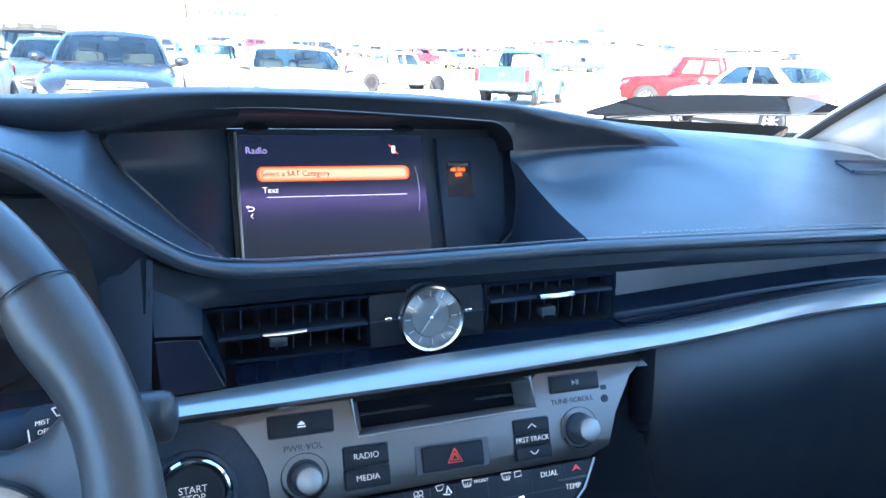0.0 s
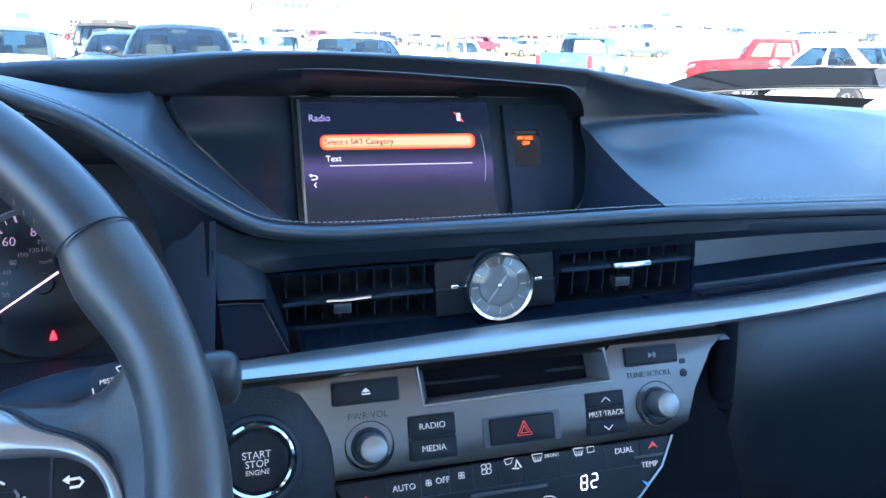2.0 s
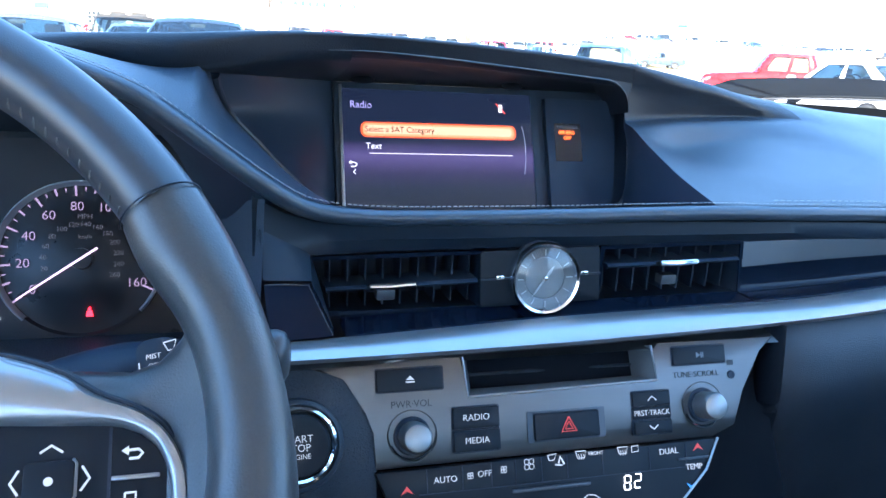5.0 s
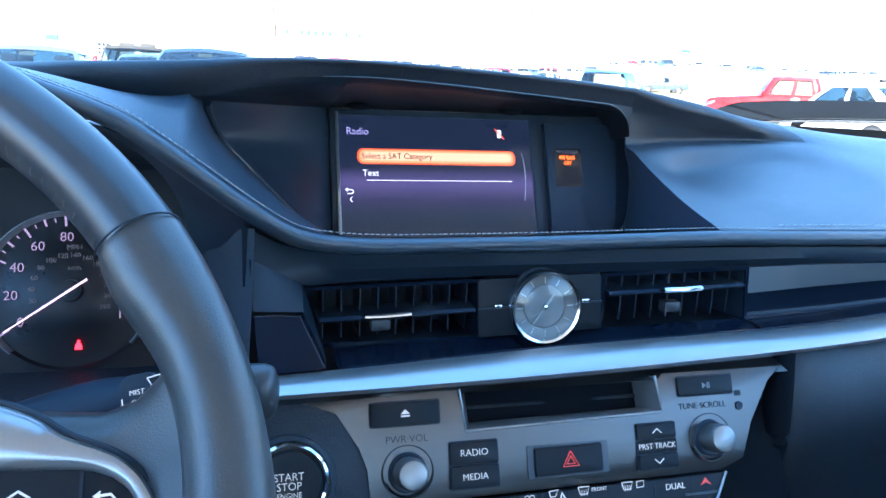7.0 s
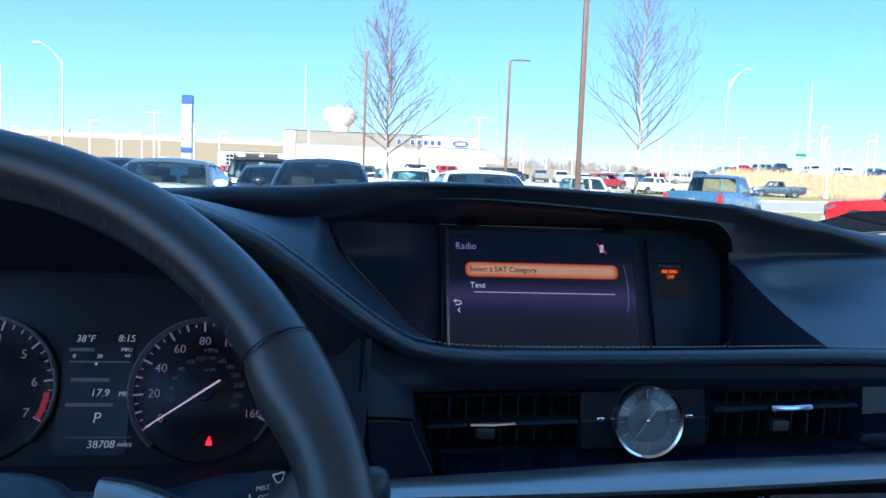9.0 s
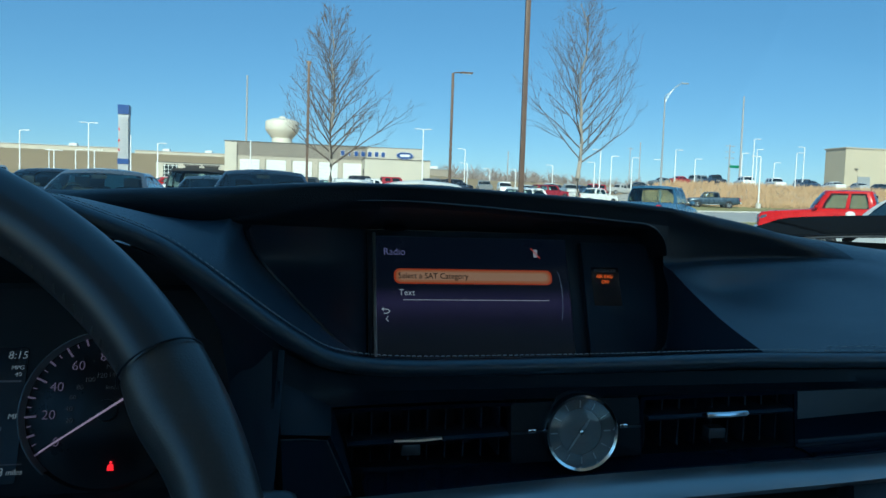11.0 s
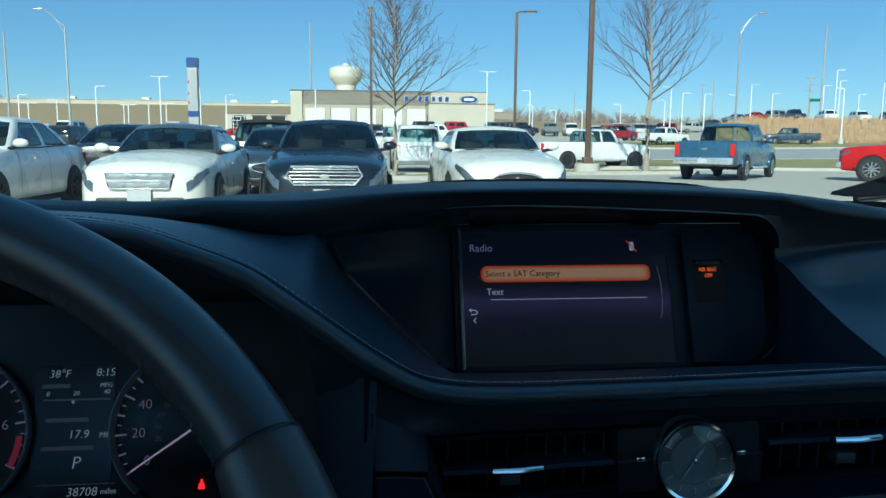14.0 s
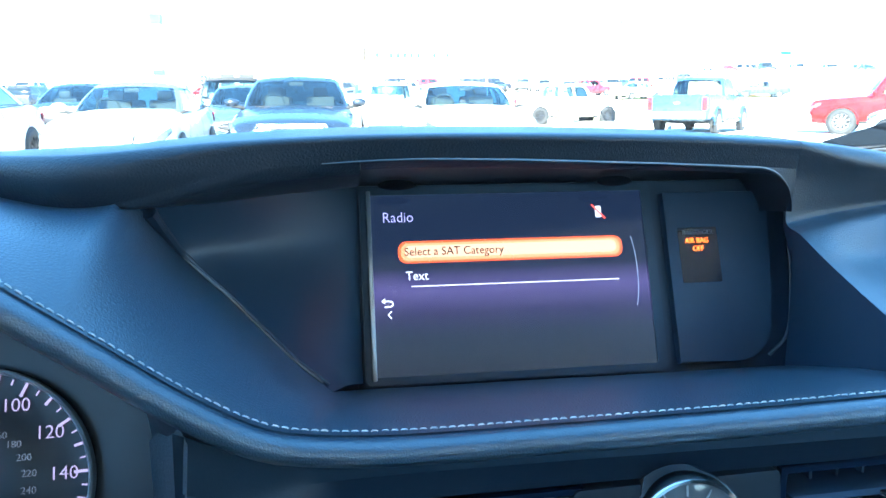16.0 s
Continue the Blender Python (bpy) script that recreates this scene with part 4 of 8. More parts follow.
def button(parent, u0, u1, v0, v1, name="button", r=0.0009, h=0.0016, mat=None, m=None, frame_gap=True, tilt=0.0):
    m = (m or P) @ Matrix.Translation(((u0 + u1) / 2, (v0 + v1) / 2, 0)) @ Matrix.Rotation(radians(tilt), 4, "Z")
    w, hgt = u1 - u0, v1 - v0
    if frame_gap:
        part("button_gap", prism(B(), rrect(w + 0.0012, hgt + 0.0012, r + 0.0004), -0.0030, 0.0003, m), plastic_dark, parent)
    return part(name, prism(B(), rrect(w, hgt, r), -0.0035, h, m, bevel=0.0005), mat or button_black, parent), m @ Matrix.Translation((0, 0, h + 0.0001))


bt, m = button(audio, -0.1070, -0.0728, 0.0272, 0.0384, "eject_button")
b = prism(B(), [(-0.0022, -0.0002), (0.0022, -0.0002), (0, 0.0019)], 0, 0.0002, m)
box(b, (0, -0.0012, 0.0001), (0.0044, 0.0007, 0.0002), m)
part("eject_icon", b, white_ink, bt)
bt, m = button(audio, 0.0600, 0.0935, 0.0312, 0.0412, "play_button")
b = prism(B(), [(-0.0022, 0.0016), (-0.0022, -0.0016), (0.0004, 0)], 0, 0.0002, m)
box(b, (0.0010, 0, 0.0001), (0.0006, 0.0032, 0.0002), m)
box(b, (0.0021, 0, 0.0001), (0.0006, 0.0032, 0.0002), m)
part("play_icon", b, dim_ink, bt)
bt, m = button(audio, -0.0686, -0.0440, 0.0062, 0.0170, "radio_button")
writing("button_text", "RADIO", 0.0047, m, white_ink, bt)
bt, m = button(audio, -0.0686, -0.0440, -0.0052, 0.0054, "media_button")
writing("button_text", "MEDIA", 0.0045, m, white_ink, bt)
part("hazard_recess", prism(B(), rrect(0.0445, 0.0160, 0.001, -0.0060, 0.0042), -0.0004, 0.0003, P), gray_panel, audio)
bt, m = button(audio, -0.0245, 0.0124, -0.0028, 0.0106, "hazard_button")
b = B()
for s in (0.0050, 0.0026):
    tri = [m @ Vector((0.0006 + s * math.cos(radians(a)), -0.0006 + s * math.sin(radians(a)), 0.0002)) for a in (90, 210, 330, 90)]
    tube(b, tri, 0.0004, seg=5)
part("hazard_icon", b, red_ink, bt, "red warning triangle")
bt, m = button(audio, 0.0332, 0.0560, 0.0104, 0.0182, "track_up_button")
part("chevron_icon", tube(B(), [m @ Vector(p) for p in ((-0.0026, -0.001, 0.0002), (0, 0.0012, 0.0002), (0.0026, -0.001, 0.0002))], 0.0003, seg=5), white_ink, bt)
bt, m = button(audio, 0.0332, 0.0560, 0.0032, 0.0098, "track_label", h=0.0008)
writing("button_text", "PRST·TRACK", 0.0042, m, white_ink, bt, stretch=0.92)
bt, m = button(audio, 0.0332, 0.0560, -0.0046, 0.0026, "track_down_button")
part("chevron_icon", tube(B(), [m @ Vector(p) for p in ((-0.0026, 0.001, 0.0002), (0, -0.0012, 0.0002), (0.0026, 0.001, 0.0002))], 0.0003, seg=5), white_ink, bt)
writing("caption", "PWR·VOL", 0.0049, P @ Matrix.Translation((-0.0895, 0.0205, 0.0001)), dark_ink, audio, thin=0.004)
writing("caption", "TUNE·SCROLL", 0.0046, P @ Matrix.Translation((0.0745, 0.0255, 0.0001)), dark_ink, audio, thin=0.004)
knob_metal = material("satin_knob_metal", (0.30, 0.30, 0.295), 0.36, metal=0.9, vary=0.06, vary_scale=60, fine=0.2, fine_scale=700)
for u, v in ((-0.0897, 0.0050), (0.0772, 0.0085)):
    m = P @ Matrix.Translation((u, v, 0))
    part("knob_well", lathe(B(), [(0.0128, 0.0004), (0.0120, -0.0004), (0.0106, -0.0022), (0.0, -0.0024)], m, 40), silver, audio)
    # dark disc drawn for the shade round the knob's foot
    part("knob_well_shade", lathe(B(), [(0.0098, -0.0006), (0.0090, 0.0010), (0.0, 0.0012)], m, 32), plastic_dark, audio)
    kb = lathe(B(), [(0.0074, 0.0), (0.0076, 0.008), (0.0073, 0.0116), (0.0066, 0.0130), (0.0054, 0.0134), (0.0, 0.0136)], m, 48)
    k = part("knob", kb, knob_metal, audio, "satin silver knob")
    part("knob_crescent", lathe(B(), [(0.0122, 0.0004), (0.0116, 0.0012), (0.0111, 0.0004)], m, 30, 200, 330), chrome, audio)
m = P @ Matrix.Translation((0.0971, 0.0240, 0))
part("sensor", lathe(B(), [(0.0024, 0.0002), (0.0022, 0.0008), (0.0, 0.0006)], m, 16), plastic_dark, audio)
part("lock_icon", prism(B(), rrect(0.0042, 0.0030, 0.0006, 0.0971, 0.0308), 0.0001, 0.0002, P), dark_ink, audio)

# ---- climate panel below it ----
clim = thing("climate_panel", "glossy black climate control panel with lit temperature digits", "control panel", at=(0, 0.41, 0.96))
out = [(-0.1090, -0.0118), (-0.1040, -0.024), (-0.090, -0.040), (-0.062, -0.056), (0.035, -0.056), (0.0590, -0.041), (0.0755, -0.0265), (0.0850, -0.0102)]
b = prism(B(), out, -0.006, -0.0004, P, bevel=0.0007)
part("faceplate", b, button_black, clim)
b = B()
tube(b, [on(P, 0.0850, -0.0100, 0.0), on(P, 0.0760, -0.0265, 0.0), on(P, 0.0598, -0.0413, 0.0), on(P, 0.036, -0.057, 0.0)], 0.0007, seg=6)
part("rim", b, silver_trim, clim, "thin silver rim")
for k, u in enumerate((-0.083, -0.0645, -0.049, -0.036, -0.0215, -0.007, 0.0135, 0.0415, 0.064)):
    part("divider", box(B(), (u, -0.0175, -0.0003), (0.0004, 0.0125, 0.0004), P), plastic_dark, clim)
part("divider", box(B(), (-0.012, -0.0242, -0.0003), (0.150, 0.0005, 0.0004), P), plastic_dark, clim)
def cl(u, v):
    return P @ Matrix.Translation((u, v, -0.0002))
writing("button_text", "AUTO", 0.0044, cl(-0.0735, -0.0180), white_ink, clim)
writing("button_text", "OFF", 0.0044, cl(-0.0528, -0.0170), white_ink, clim)
writing("button_text", "FRONT", 0.0027, cl(0.0098, -0.0122), white_ink, clim)
writing("button_text", "DUAL", 0.0045, cl(0.0535, -0.0150), white_ink, clim)
writing("button_text", "TEMP", 0.0044, cl(0.0685, -0.0245), white_ink, clim)
writing("button_text", "AUTO", 0.0040, cl(-0.0165, -0.0375), white_ink, clim)


def fan_icon(u, v, s):
    b = B()
    for a in (45, 135, 225, 315):
        c = on(P, u + s * math.cos(radians(a)), v + s * math.sin(radians(a)), 0.0)
        tube(b, [c + (P.to_3x3() @ Vector((s * 0.72 * math.cos(t), s * 0.72 * math.sin(t), 0))) for t in np.linspace(0, 6.28, 10)], 0.00022, seg=4, cap=False)
    part("fan_icon", b, white_ink, clim)


fan_icon(-0.0605, -0.0172, 0.0010)
fan_icon(-0.0425, -0.0158, 0.0011)
fan_icon(-0.0285, -0.0144, 0.0019)
b = B()
tube(b, [on(P, -0.0180, -0.0110, 0), on(P, -0.0130, -0.0104, 0), on(P, -0.0145, -0.0135, 0), on(P, -0.0172, -0.0136, 0), on(P, -0.0180, -0.0110, 0)], 0.0003, seg=4)
tube(b, [on(P, -0.0120, -0.0155, 0), on(P, -0.0110, -0.0120, 0), on(P, -0.0088, -0.0160, 0)], 0.0005, seg=4)
tube(b, [on(P, -0.0140, -0.0160, 0), on(P, -0.0100, -0.0165, 0)], 0.0004, seg=4)
part("airflow_icon", b, white_ink, clim)
for u in (0.0010, 0.0255):
    b = B()
    tube(b, [on(P, u - 0.003, -0.0103, 0), on(P, u + 0.003, -0.0103, 0), on(P, u + 0.002, -0.0138, 0), on(P, u - 0.002, -0.0138, 0), on(P, u - 0.003, -0.0103, 0)], 0.0003, seg=4)
    for k in (-1, 0, 1):
        tube(b, [on(P, u + k * 0.0014, -0.0118, 0), on(P, u + k * 0.0014 + 0.0004, -0.0132, 0), on(P, u + k * 0.0014, -0.0146, 0)], 0.0002, seg=4)
    part("defrost_icon", b, white_ink, clim)
b = B()
tube(b, [on(P, u, v, 0) for u, v in ((0.0310, -0.0105), (0.0350, -0.0102), (0.0350, -0.0132), (0.0310, -0.0135), (0.0310, -0.0105))], 0.0003, seg=4)
part("mirror_icon", b, white_ink, clim)
for u, v, s, mm, nm in ((0.0718, -0.0142, 1, red_ink, "warmer_icon"), (-0.0935, -0.0215, 1, red_ink, "warmer_icon"), (0.0660, -0.0345, -1, blue_ink, "cooler_icon")):
    b = prism(B(), [(u - 0.0032, v - s * 0.0018), (u, v - s * 0.0002), (u + 0.0032, v - s * 0.0018), (u, v + s * 0.0022)], -0.0003, 0.0, P)
    part(nm, b, mm, clim)
part("bar_button", prism(B(), rrect(0.0440, 0.0018, 0.0006, -0.0165, -0.0272), -0.0004, 0.0004, P, bevel=0.0003), gray_panel, clim)
part("bar_button", prism(B(), rrect(0.0200, 0.0012, 0.0004, 0.0685, -0.0198), -0.0004, 0.0004, P, bevel=0.0003), gray_panel, clim)
part("lamp", prism(B(), rrect(0.0020, 0.0020, 0.0003, -0.0046, -0.0358), -0.0004, 0.0001, P), glow("amber_lamp", (1.0, 0.55, 0.02), 0.4), clim, "amber lit lamp")
digit = glow("white_digits", (0.95, 1.0, 1.0), 0.4)


def seven(u, v, h, ch):
    on_ = {"8": "abcdefg", "2": "abged"}[ch]
    w, t, sh = h * 0.50, h * 0.065, 0.12
    seg = {"a": (0, h / 2, 1), "g": (0, 0, 1), "d": (0, -h / 2, 1), "f": (-w / 2, h / 4, 0), "b": (w / 2, h / 4, 0), "e": (-w / 2, -h / 4, 0), "c": (w / 2, -h / 4, 0)}
    b = B()
    for k in on_:
        x, y, flat = seg[k]
        box(b, (u + x + sh * y, v + y, 0.0002), ((w * 0.85) if flat else t, t if flat else h * 0.42, 0.0002), P)
    part("lit_digit", b, digit, clim, "white lit digit")


for u, v in ((0.0270, -0.0290), (-0.0670, -0.0335)):
    seven(u, v, 0.0072, "8")
    seven(u + 0.0062, v + 0.0004, 0.0072, "2")
b = B()
tube(b, [on(P, u, v, 0) for u, v in ((0.0005, -0.0350), (0.0035, -0.0330), (0.0075, -0.0335), (0.0100, -0.0352), (0.0100, -0.0366), (0.0010, -0.0366), (0.0005, -0.0350))], 0.0003, seg=4)
part("car_icon", b, white_ink, clim)

# ---- start button ----
start = thing("start_button", "round black engine start button with chrome ring", "button", at=(-0.146, 0.425, 0.985))
m = P @ Matrix.Translation((-0.1458, 0.0050, 0.0008))
part("socket", lathe(B(), [(0.0235, -0.006), (0.0215, 0.0005), (0.0195, 0.0012), (0.0185, -0.001)], m, 48), plastic_soft, start)
part("ring", lathe(B(), [(0.0186, -0.001), (0.0184, 0.0024), (0.0172, 0.0034), (0.0160, 0.0024), (0.0156, 0.0)], m, 56), chrome, start, "chrome ring")
part("cap", lathe(B(), [(0.0156, 0.0), (0.0152, 0.0018), (0.0140, 0.0024), (0.0100, 0.0020), (0.0, 0.0017)], m, 48), button_black, start)
for txt, v, s, mm in (("START", 0.0030, 0.0050, white_ink), ("STOP", -0.0012, 0.0050, white_ink), ("ENGINE", -0.0052, 0.0034, white_ink)):
    writing("cap_text", txt, s, m @ Matrix.Translation((0.0, v, 0.0024)), mm, start, stretch=0.95)

# ---- steering wheel ----
wheel = thing("steering_wheel", "black leather steering wheel with silver spoke trim and buttons", "steering wheel", at=(-0.3474, 0.2973, 1.0448))
TILT_W = 0.65
WC = Vector((-0.3474, 0.2973, 1.0448))
W = plane_frame(WC, (1, 0, 0), (0, math.sin(TILT_W), math.cos(TILT_W)))
RW = 0.1775
def rim_piece(a0, a1, n, fat):
    """A stretch of the rim between two angles; fat(a): radius along the wheel's plane and across it."""
    rows = []
    for a in np.linspace(a0, a1, n):
        c, s = math.cos(radians(a)), math.sin(radians(a))
        ri, ro, h = fat(a)
        mid = RW + (ro - ri) / 2
        half = (ro + ri) / 2
        rows.append([W @ Vector(((mid + half * math.cos(t)) * c, (mid + half * math.cos(t)) * s, h * math.sin(t))) for t in np.linspace(0, 2 * math.pi, 25)[:-1]])
    return loft(B(), rows, closed=True, cap=True)
def bell(a, c, w):
    return math.exp(-((a - c) / w) ** 2)
def fat_top(a):
    return (0.0130, 0.0128, 0.0150)
def fat_grip(a):
    g = max(bell(a, 27, 7), bell(a, 153, 7)) * 0.0050 + max(bell(a, -20, 16), bell(a, 200, 16)) * 0.014
    return (0.0106 + g, 0.0134, 0.0142)
part("rim", rim_piece(31.5, 148.5, 80, fat_top), leather_smooth, wheel, "smooth black leather rim top", smooth=60)
part("grip", rim_piece(-62, 31.5, 60, fat_grip), leather_grip, wheel, "black leather thumb grip", smooth=60)
part("grip", rim_piece(149, 242, 60, fat_grip), leather_grip, wheel, "black leather thumb grip", smooth=60)
part("rim_lower", rim_piece(242.5, 297.5, 40, fat_top), leather_smooth, wheel, smooth=60)
for a, sg in ((31.0, 1), (149.0, -1)):
    ring = []
    for t in np.linspace(0.0, math.pi, 24):
        aa = radians(a + 0.45 - sg * 0.3 * math.cos(t))
        rr = RW + 0.0140 * math.cos(t) - 0.0006
        ring.append(W @ Vector((rr * math.cos(aa), rr * math.sin(aa), 0.0163 * math.sin(t))))
    part("seam", tube(B(), ring, 0.00035, seg=6), plastic_dark, wheel)
b = B()
for a in np.arange(33, 150, 1.8):
    c, s = math.cos(radians(a)), math.sin(radians(a))
    gi = fat_top(a)[0]
    p0 = W @ Vector(((RW - gi * 0.90) * c, (RW - gi * 0.90) * s, 0.0072))
    p1 = W @ Vector(((RW - gi * 0.98) * c, (RW - gi * 0.98) * s, 0.0022))
    tube(b, [p0, (p0 + p1) / 2 + (W.to_3x3() @ Vector((-c, -s, 0.3))) * 0.0001, p1], [0.0002, 0.0005, 0.0002], seg=5)
tagged(part("rim_stitching", b, wheel_thread, wheel, "row of gray stitches inside the rim"), kind="stuff")
# spoke arm in leather, silver trim, switch pad
def w3(u, v, h):
    return W @ Vector((u, v, h))
b = B()
arm = {0.060: (0.052, -0.055), 0.100: (0.050, -0.058), 0.122: (0.047, -0.062), 0.140: (0.0455, -0.070), 0.149: (0.0480, -0.076), 0.156: (0.0545, -0.082), 0.162: (0.0660, -0.088), 0.168: (0.0820, -0.094)}
rows = []
for u, (v1, v0) in arm.items():
    hh = float(np.interp(u, [0.06, 0.145, 0.156, 0.168], [-0.0150, -0.0145, -0.0090, 0.0]))
    rows.append([w3(u, v1, hh - 0.026), w3(u, v1, hh - 0.012), w3(u, v1 - 0.004, hh - 0.004), w3(u, v1 - 0.012, hh), w3(u, (v0 + v1) / 2, hh), w3(u, v0 + 0.01, hh), w3(u, v0, hh - 0.010), w3(u, v0, hh - 0.026)])
loft(b, rows)
part("spoke", b, leather_grip, wheel, "black leather spoke", smooth=70)
b = B()
rows = []
for u, (v1, v0) in arm.items():
    hh = -0.012
    rows.append([w3(-u, v1, hh - 0.026), w3(-u, v1 - 0.004, hh - 0.004), w3(-u, v1 - 0.012, hh), w3(-u, v0 + 0.01, hh), w3(-u, v0, hh - 0.026)])
loft(b, rows)
part("spoke", b, leather_smooth, wheel, "black leather spoke", smooth=50)
OUT = [(0.0950, 0.0500), (0.1080, 0.0475), (0.1230, 0.0414), (0.1323, 0.0350), (0.1452, 0.0290), (0.1524, 0.0229), (0.1575, 0.0139), (0.1592, 0.0060), (0.1595, -0.010), (0.158, -0.027), (0.151, -0.045), (0.135, -0.058), (0.095, -0.060)]
INN = [(0.0950, 0.0285), (0.1080, 0.0275), (0.1223, 0.0264), (0.1340, 0.0256), (0.1425, 0.0238), (0.1496, 0.0188), (0.1535, 0.0106), (0.1545, 0.0020), (0.1545, -0.010), (0.1525, -0.024), (0.146, -0.036), (0.132, -0.044), (0.095, -0.046)]
oc, ic = catmull([(u, v, 0) for u, v in OUT], 60), catmull([(u, v, 0) for u, v in INN], 60)
b = B()
loft(b, [[w3(o.x, o.y, -0.016), w3(o.x, o.y, -0.009), w3(*(o * 0.85 + i * 0.15).xy, -0.0065), w3(*(o * 0.35 + i * 0.65).xy, -0.0062), w3(*(o * 0.1 + i * 0.9).xy, -0.0072), w3(i.x, i.y, -0.0092), w3(i.x, i.y, -0.016)] for o, i in zip(oc, ic)])
part("spoke_trim", b, silver_trim, wheel, "curved satin silver spoke trim", smooth=50)
b = B()
edge = [w3(o.x + 0.0006, o.y + 0.0006, -0.0105) for o in oc]
tube(b, edge, 0.0011, seg=6)
part("trim_gap", b, plastic_dark, wheel)
WP_ = W @ Matrix.Translation((0, 0, -0.0105))
b = prism(B(), [(p.x, p.y) for p in ic][::2], -0.006, 0.0, WP_)
part("switch_pad", b, button_black, wheel, "black switch pad")
WP_ = WP_ @ Matrix.Translation((0.002, -0.0024, 0))
for x0, y0, x1, y1 in ((0.1350, 0.028, 0.1350, -0.030),):
    part("pad_gap", box(B(), (x0, (y0 + y1) / 2, 0.0001), (0.0009, y0 - y1, 0.0006), WP_), plastic_dark, wheel)
def icon(name, pts, r=0.0004, mat=None, close=False):
    pp = [WP_ @ Vector((u, v, 0.0006)) for u, v in pts]
    part(name, tube(B(), pp + ([pp[0]] if close else []), r, seg=5), mat or white_ink, wheel)
icon("up_icon", [(0.1160, 0.0212), (0.1190, 0.0232), (0.1222, 0.0210)])
icon("left_icon", [(0.1108, 0.0168), (0.1088, 0.0132), (0.1110, 0.0098)])
icon("right_icon", [(0.1276, 0.0166), (0.1298, 0.0130), (0.1274, 0.0096)])
bt = part("centre_button", prism(B(), rrect(0.0135, 0.0115, 0.0015, 0.1190, 0.0128), 0.0, 0.0018, WP_, bevel=0.0006), button_black, wheel)
part("button_rim", tube(B(), [WP_ @ Vector((u, v, 0.0012)) for u, v in ((0.1252, 0.0188), (0.1262, 0.0175), (0.1262, 0.0082), (0.1252, 0.0070))], 0.0005, seg=5), silver_trim, wheel)
part("dot_icon", lathe(B(), [(0.0013, 0.0), (0.0012, 0.0004), (0, 0.0005)], WP_ @ Matrix.Translation((0.1190, 0.0128, 0.0018)), 12), white_ink, bt)
icon("return_icon", [(0.1392, 0.0200), (0.1430, 0.0202), (0.1442, 0.0190), (0.1430, 0.0176), (0.1404, 0.0176)], 0.00045)
part("return_icon_head", prism(B(), [(0.1382, 0.0200), (0.1402, 0.0214), (0.1402, 0.0186)], 0.0003, 0.0008, WP_), white_ink, wheel)
part("rocker_bar", box(B(), (0.1424, 0.0122, 0.0008), (0.0135, 0.0013, 0.0016), WP_, bevel=0.0005), silver_trim, wheel, "silver rocker bar")
icon("menu_icon", [(0.1395, 0.0078), (0.1425, 0.0078), (0.1425, 0.0048), (0.1395, 0.0048)], 0.0004, close=True)
# hub
b = B()
hub = [(0.0, 0.052), (0.040, 0.051), (0.080, 0.046), (0.094, 0.0), (0.085, -0.045), (0.035, -0.062), (0.0, -0.066), (-0.035, -0.062), (-0.085, -0.045), (-0.094, 0.0), (-0.080, 0.046), (-0.040, 0.051)]
hc = catmull([(u, v, 0) for u, v in hub + hub[:1]], 49)[:-1]
loft(b, [[w3(p.x * k, p.y * k, h) for p in hc] for k, h in ((1.06, -0.030), (1.05, -0.012), (1.0, -0.004), (0.8, 0.002), (0.4, 0.006), (0.02, 0.007))], closed=True, cap=True)
part("hub_cover", b, leather, wheel, "black hub cover", smooth=60)
b = cyl(B(), w3(0, 0, -0.028), w3(0, 0, -0.20), 0.045, 0.055, 28)
part("column", b, plastic, wheel)

# ---- wiper stalk beside the wheel ----
stalk = thing("wiper_stalk", "black wiper stalk with white markings and rounded gray end", "stalk", at=(-0.2, 0.42, 1.03))
b = B()
tube(b, catmull([(-0.290, 0.434, 1.012), (-0.25, 0.4340, 1.0225), (-0.210, 0.4310, 1.0310), (-0.180, 0.419, 1.0400), (-0.163, 0.409, 1.0440)], 24), [0.010 + 0.0045 * min(1, k / 10) - 0.0092 * max(0, (k - 12) / 11) for k in range(24)], seg=16, flat=0.9)
part("arm", b, plastic, stalk)
b = lathe(B(), [(0.0, 0.0036), (0.0080, 0.0032), (0.0114, 0.0012), (0.0124, -0.002), (0.0116, -0.010), (0.0100, -0.018), (0.0, -0.019)], plane_frame((-0.1555, 0.4000, 1.0450), (0.30, 0.95, 0), (0, 0, 1)) @ Matrix.Diagonal((0.66, 1.0, 1, 1)), 28)
part("end_cap", b, gray_panel, stalk, "rounded gray end cap", smooth=60)
SM = plane_frame((-0.2075, 0.4155, 1.0398), (1, -0.18, 0.22), (0, 0.45, 1))
for txt, v, s in (("MIST", 0.0022, 0.0031), ("OFF", -0.0018, 0.0031), ("AUTO", -0.0058, 0.0031)):
    writing("stalk_text", txt, s, SM @ Matrix.Translation((0, v, 0.0005)), white_ink, stalk, shear=0.12)
b = prism(B(), rrect(0.0185, 0.0200, 0.0060, 0.0015, 0.000), -0.006, 0.0002, SM, bevel=0.0015)
part("label_face", b, plastic_dark, stalk)
b = B()
tube(b, [SM @ Vector(p) for p in ((0.0050, 0.0072, 0.0006), (0.0105, 0.0078, 0.0006), (0.0092, 0.0038, 0.0006), (0.0066, 0.0036, 0.0006), (0.0050, 0.0072, 0.0006))], 0.00035, seg=4)
tube(b, [SM @ Vector(p) for p in ((-0.0062, 0.0005, 0.0006), (-0.0062, -0.0070, 0.0006))], 0.0003, seg=4)
part("wiper_icon", b, white_ink, stalk)

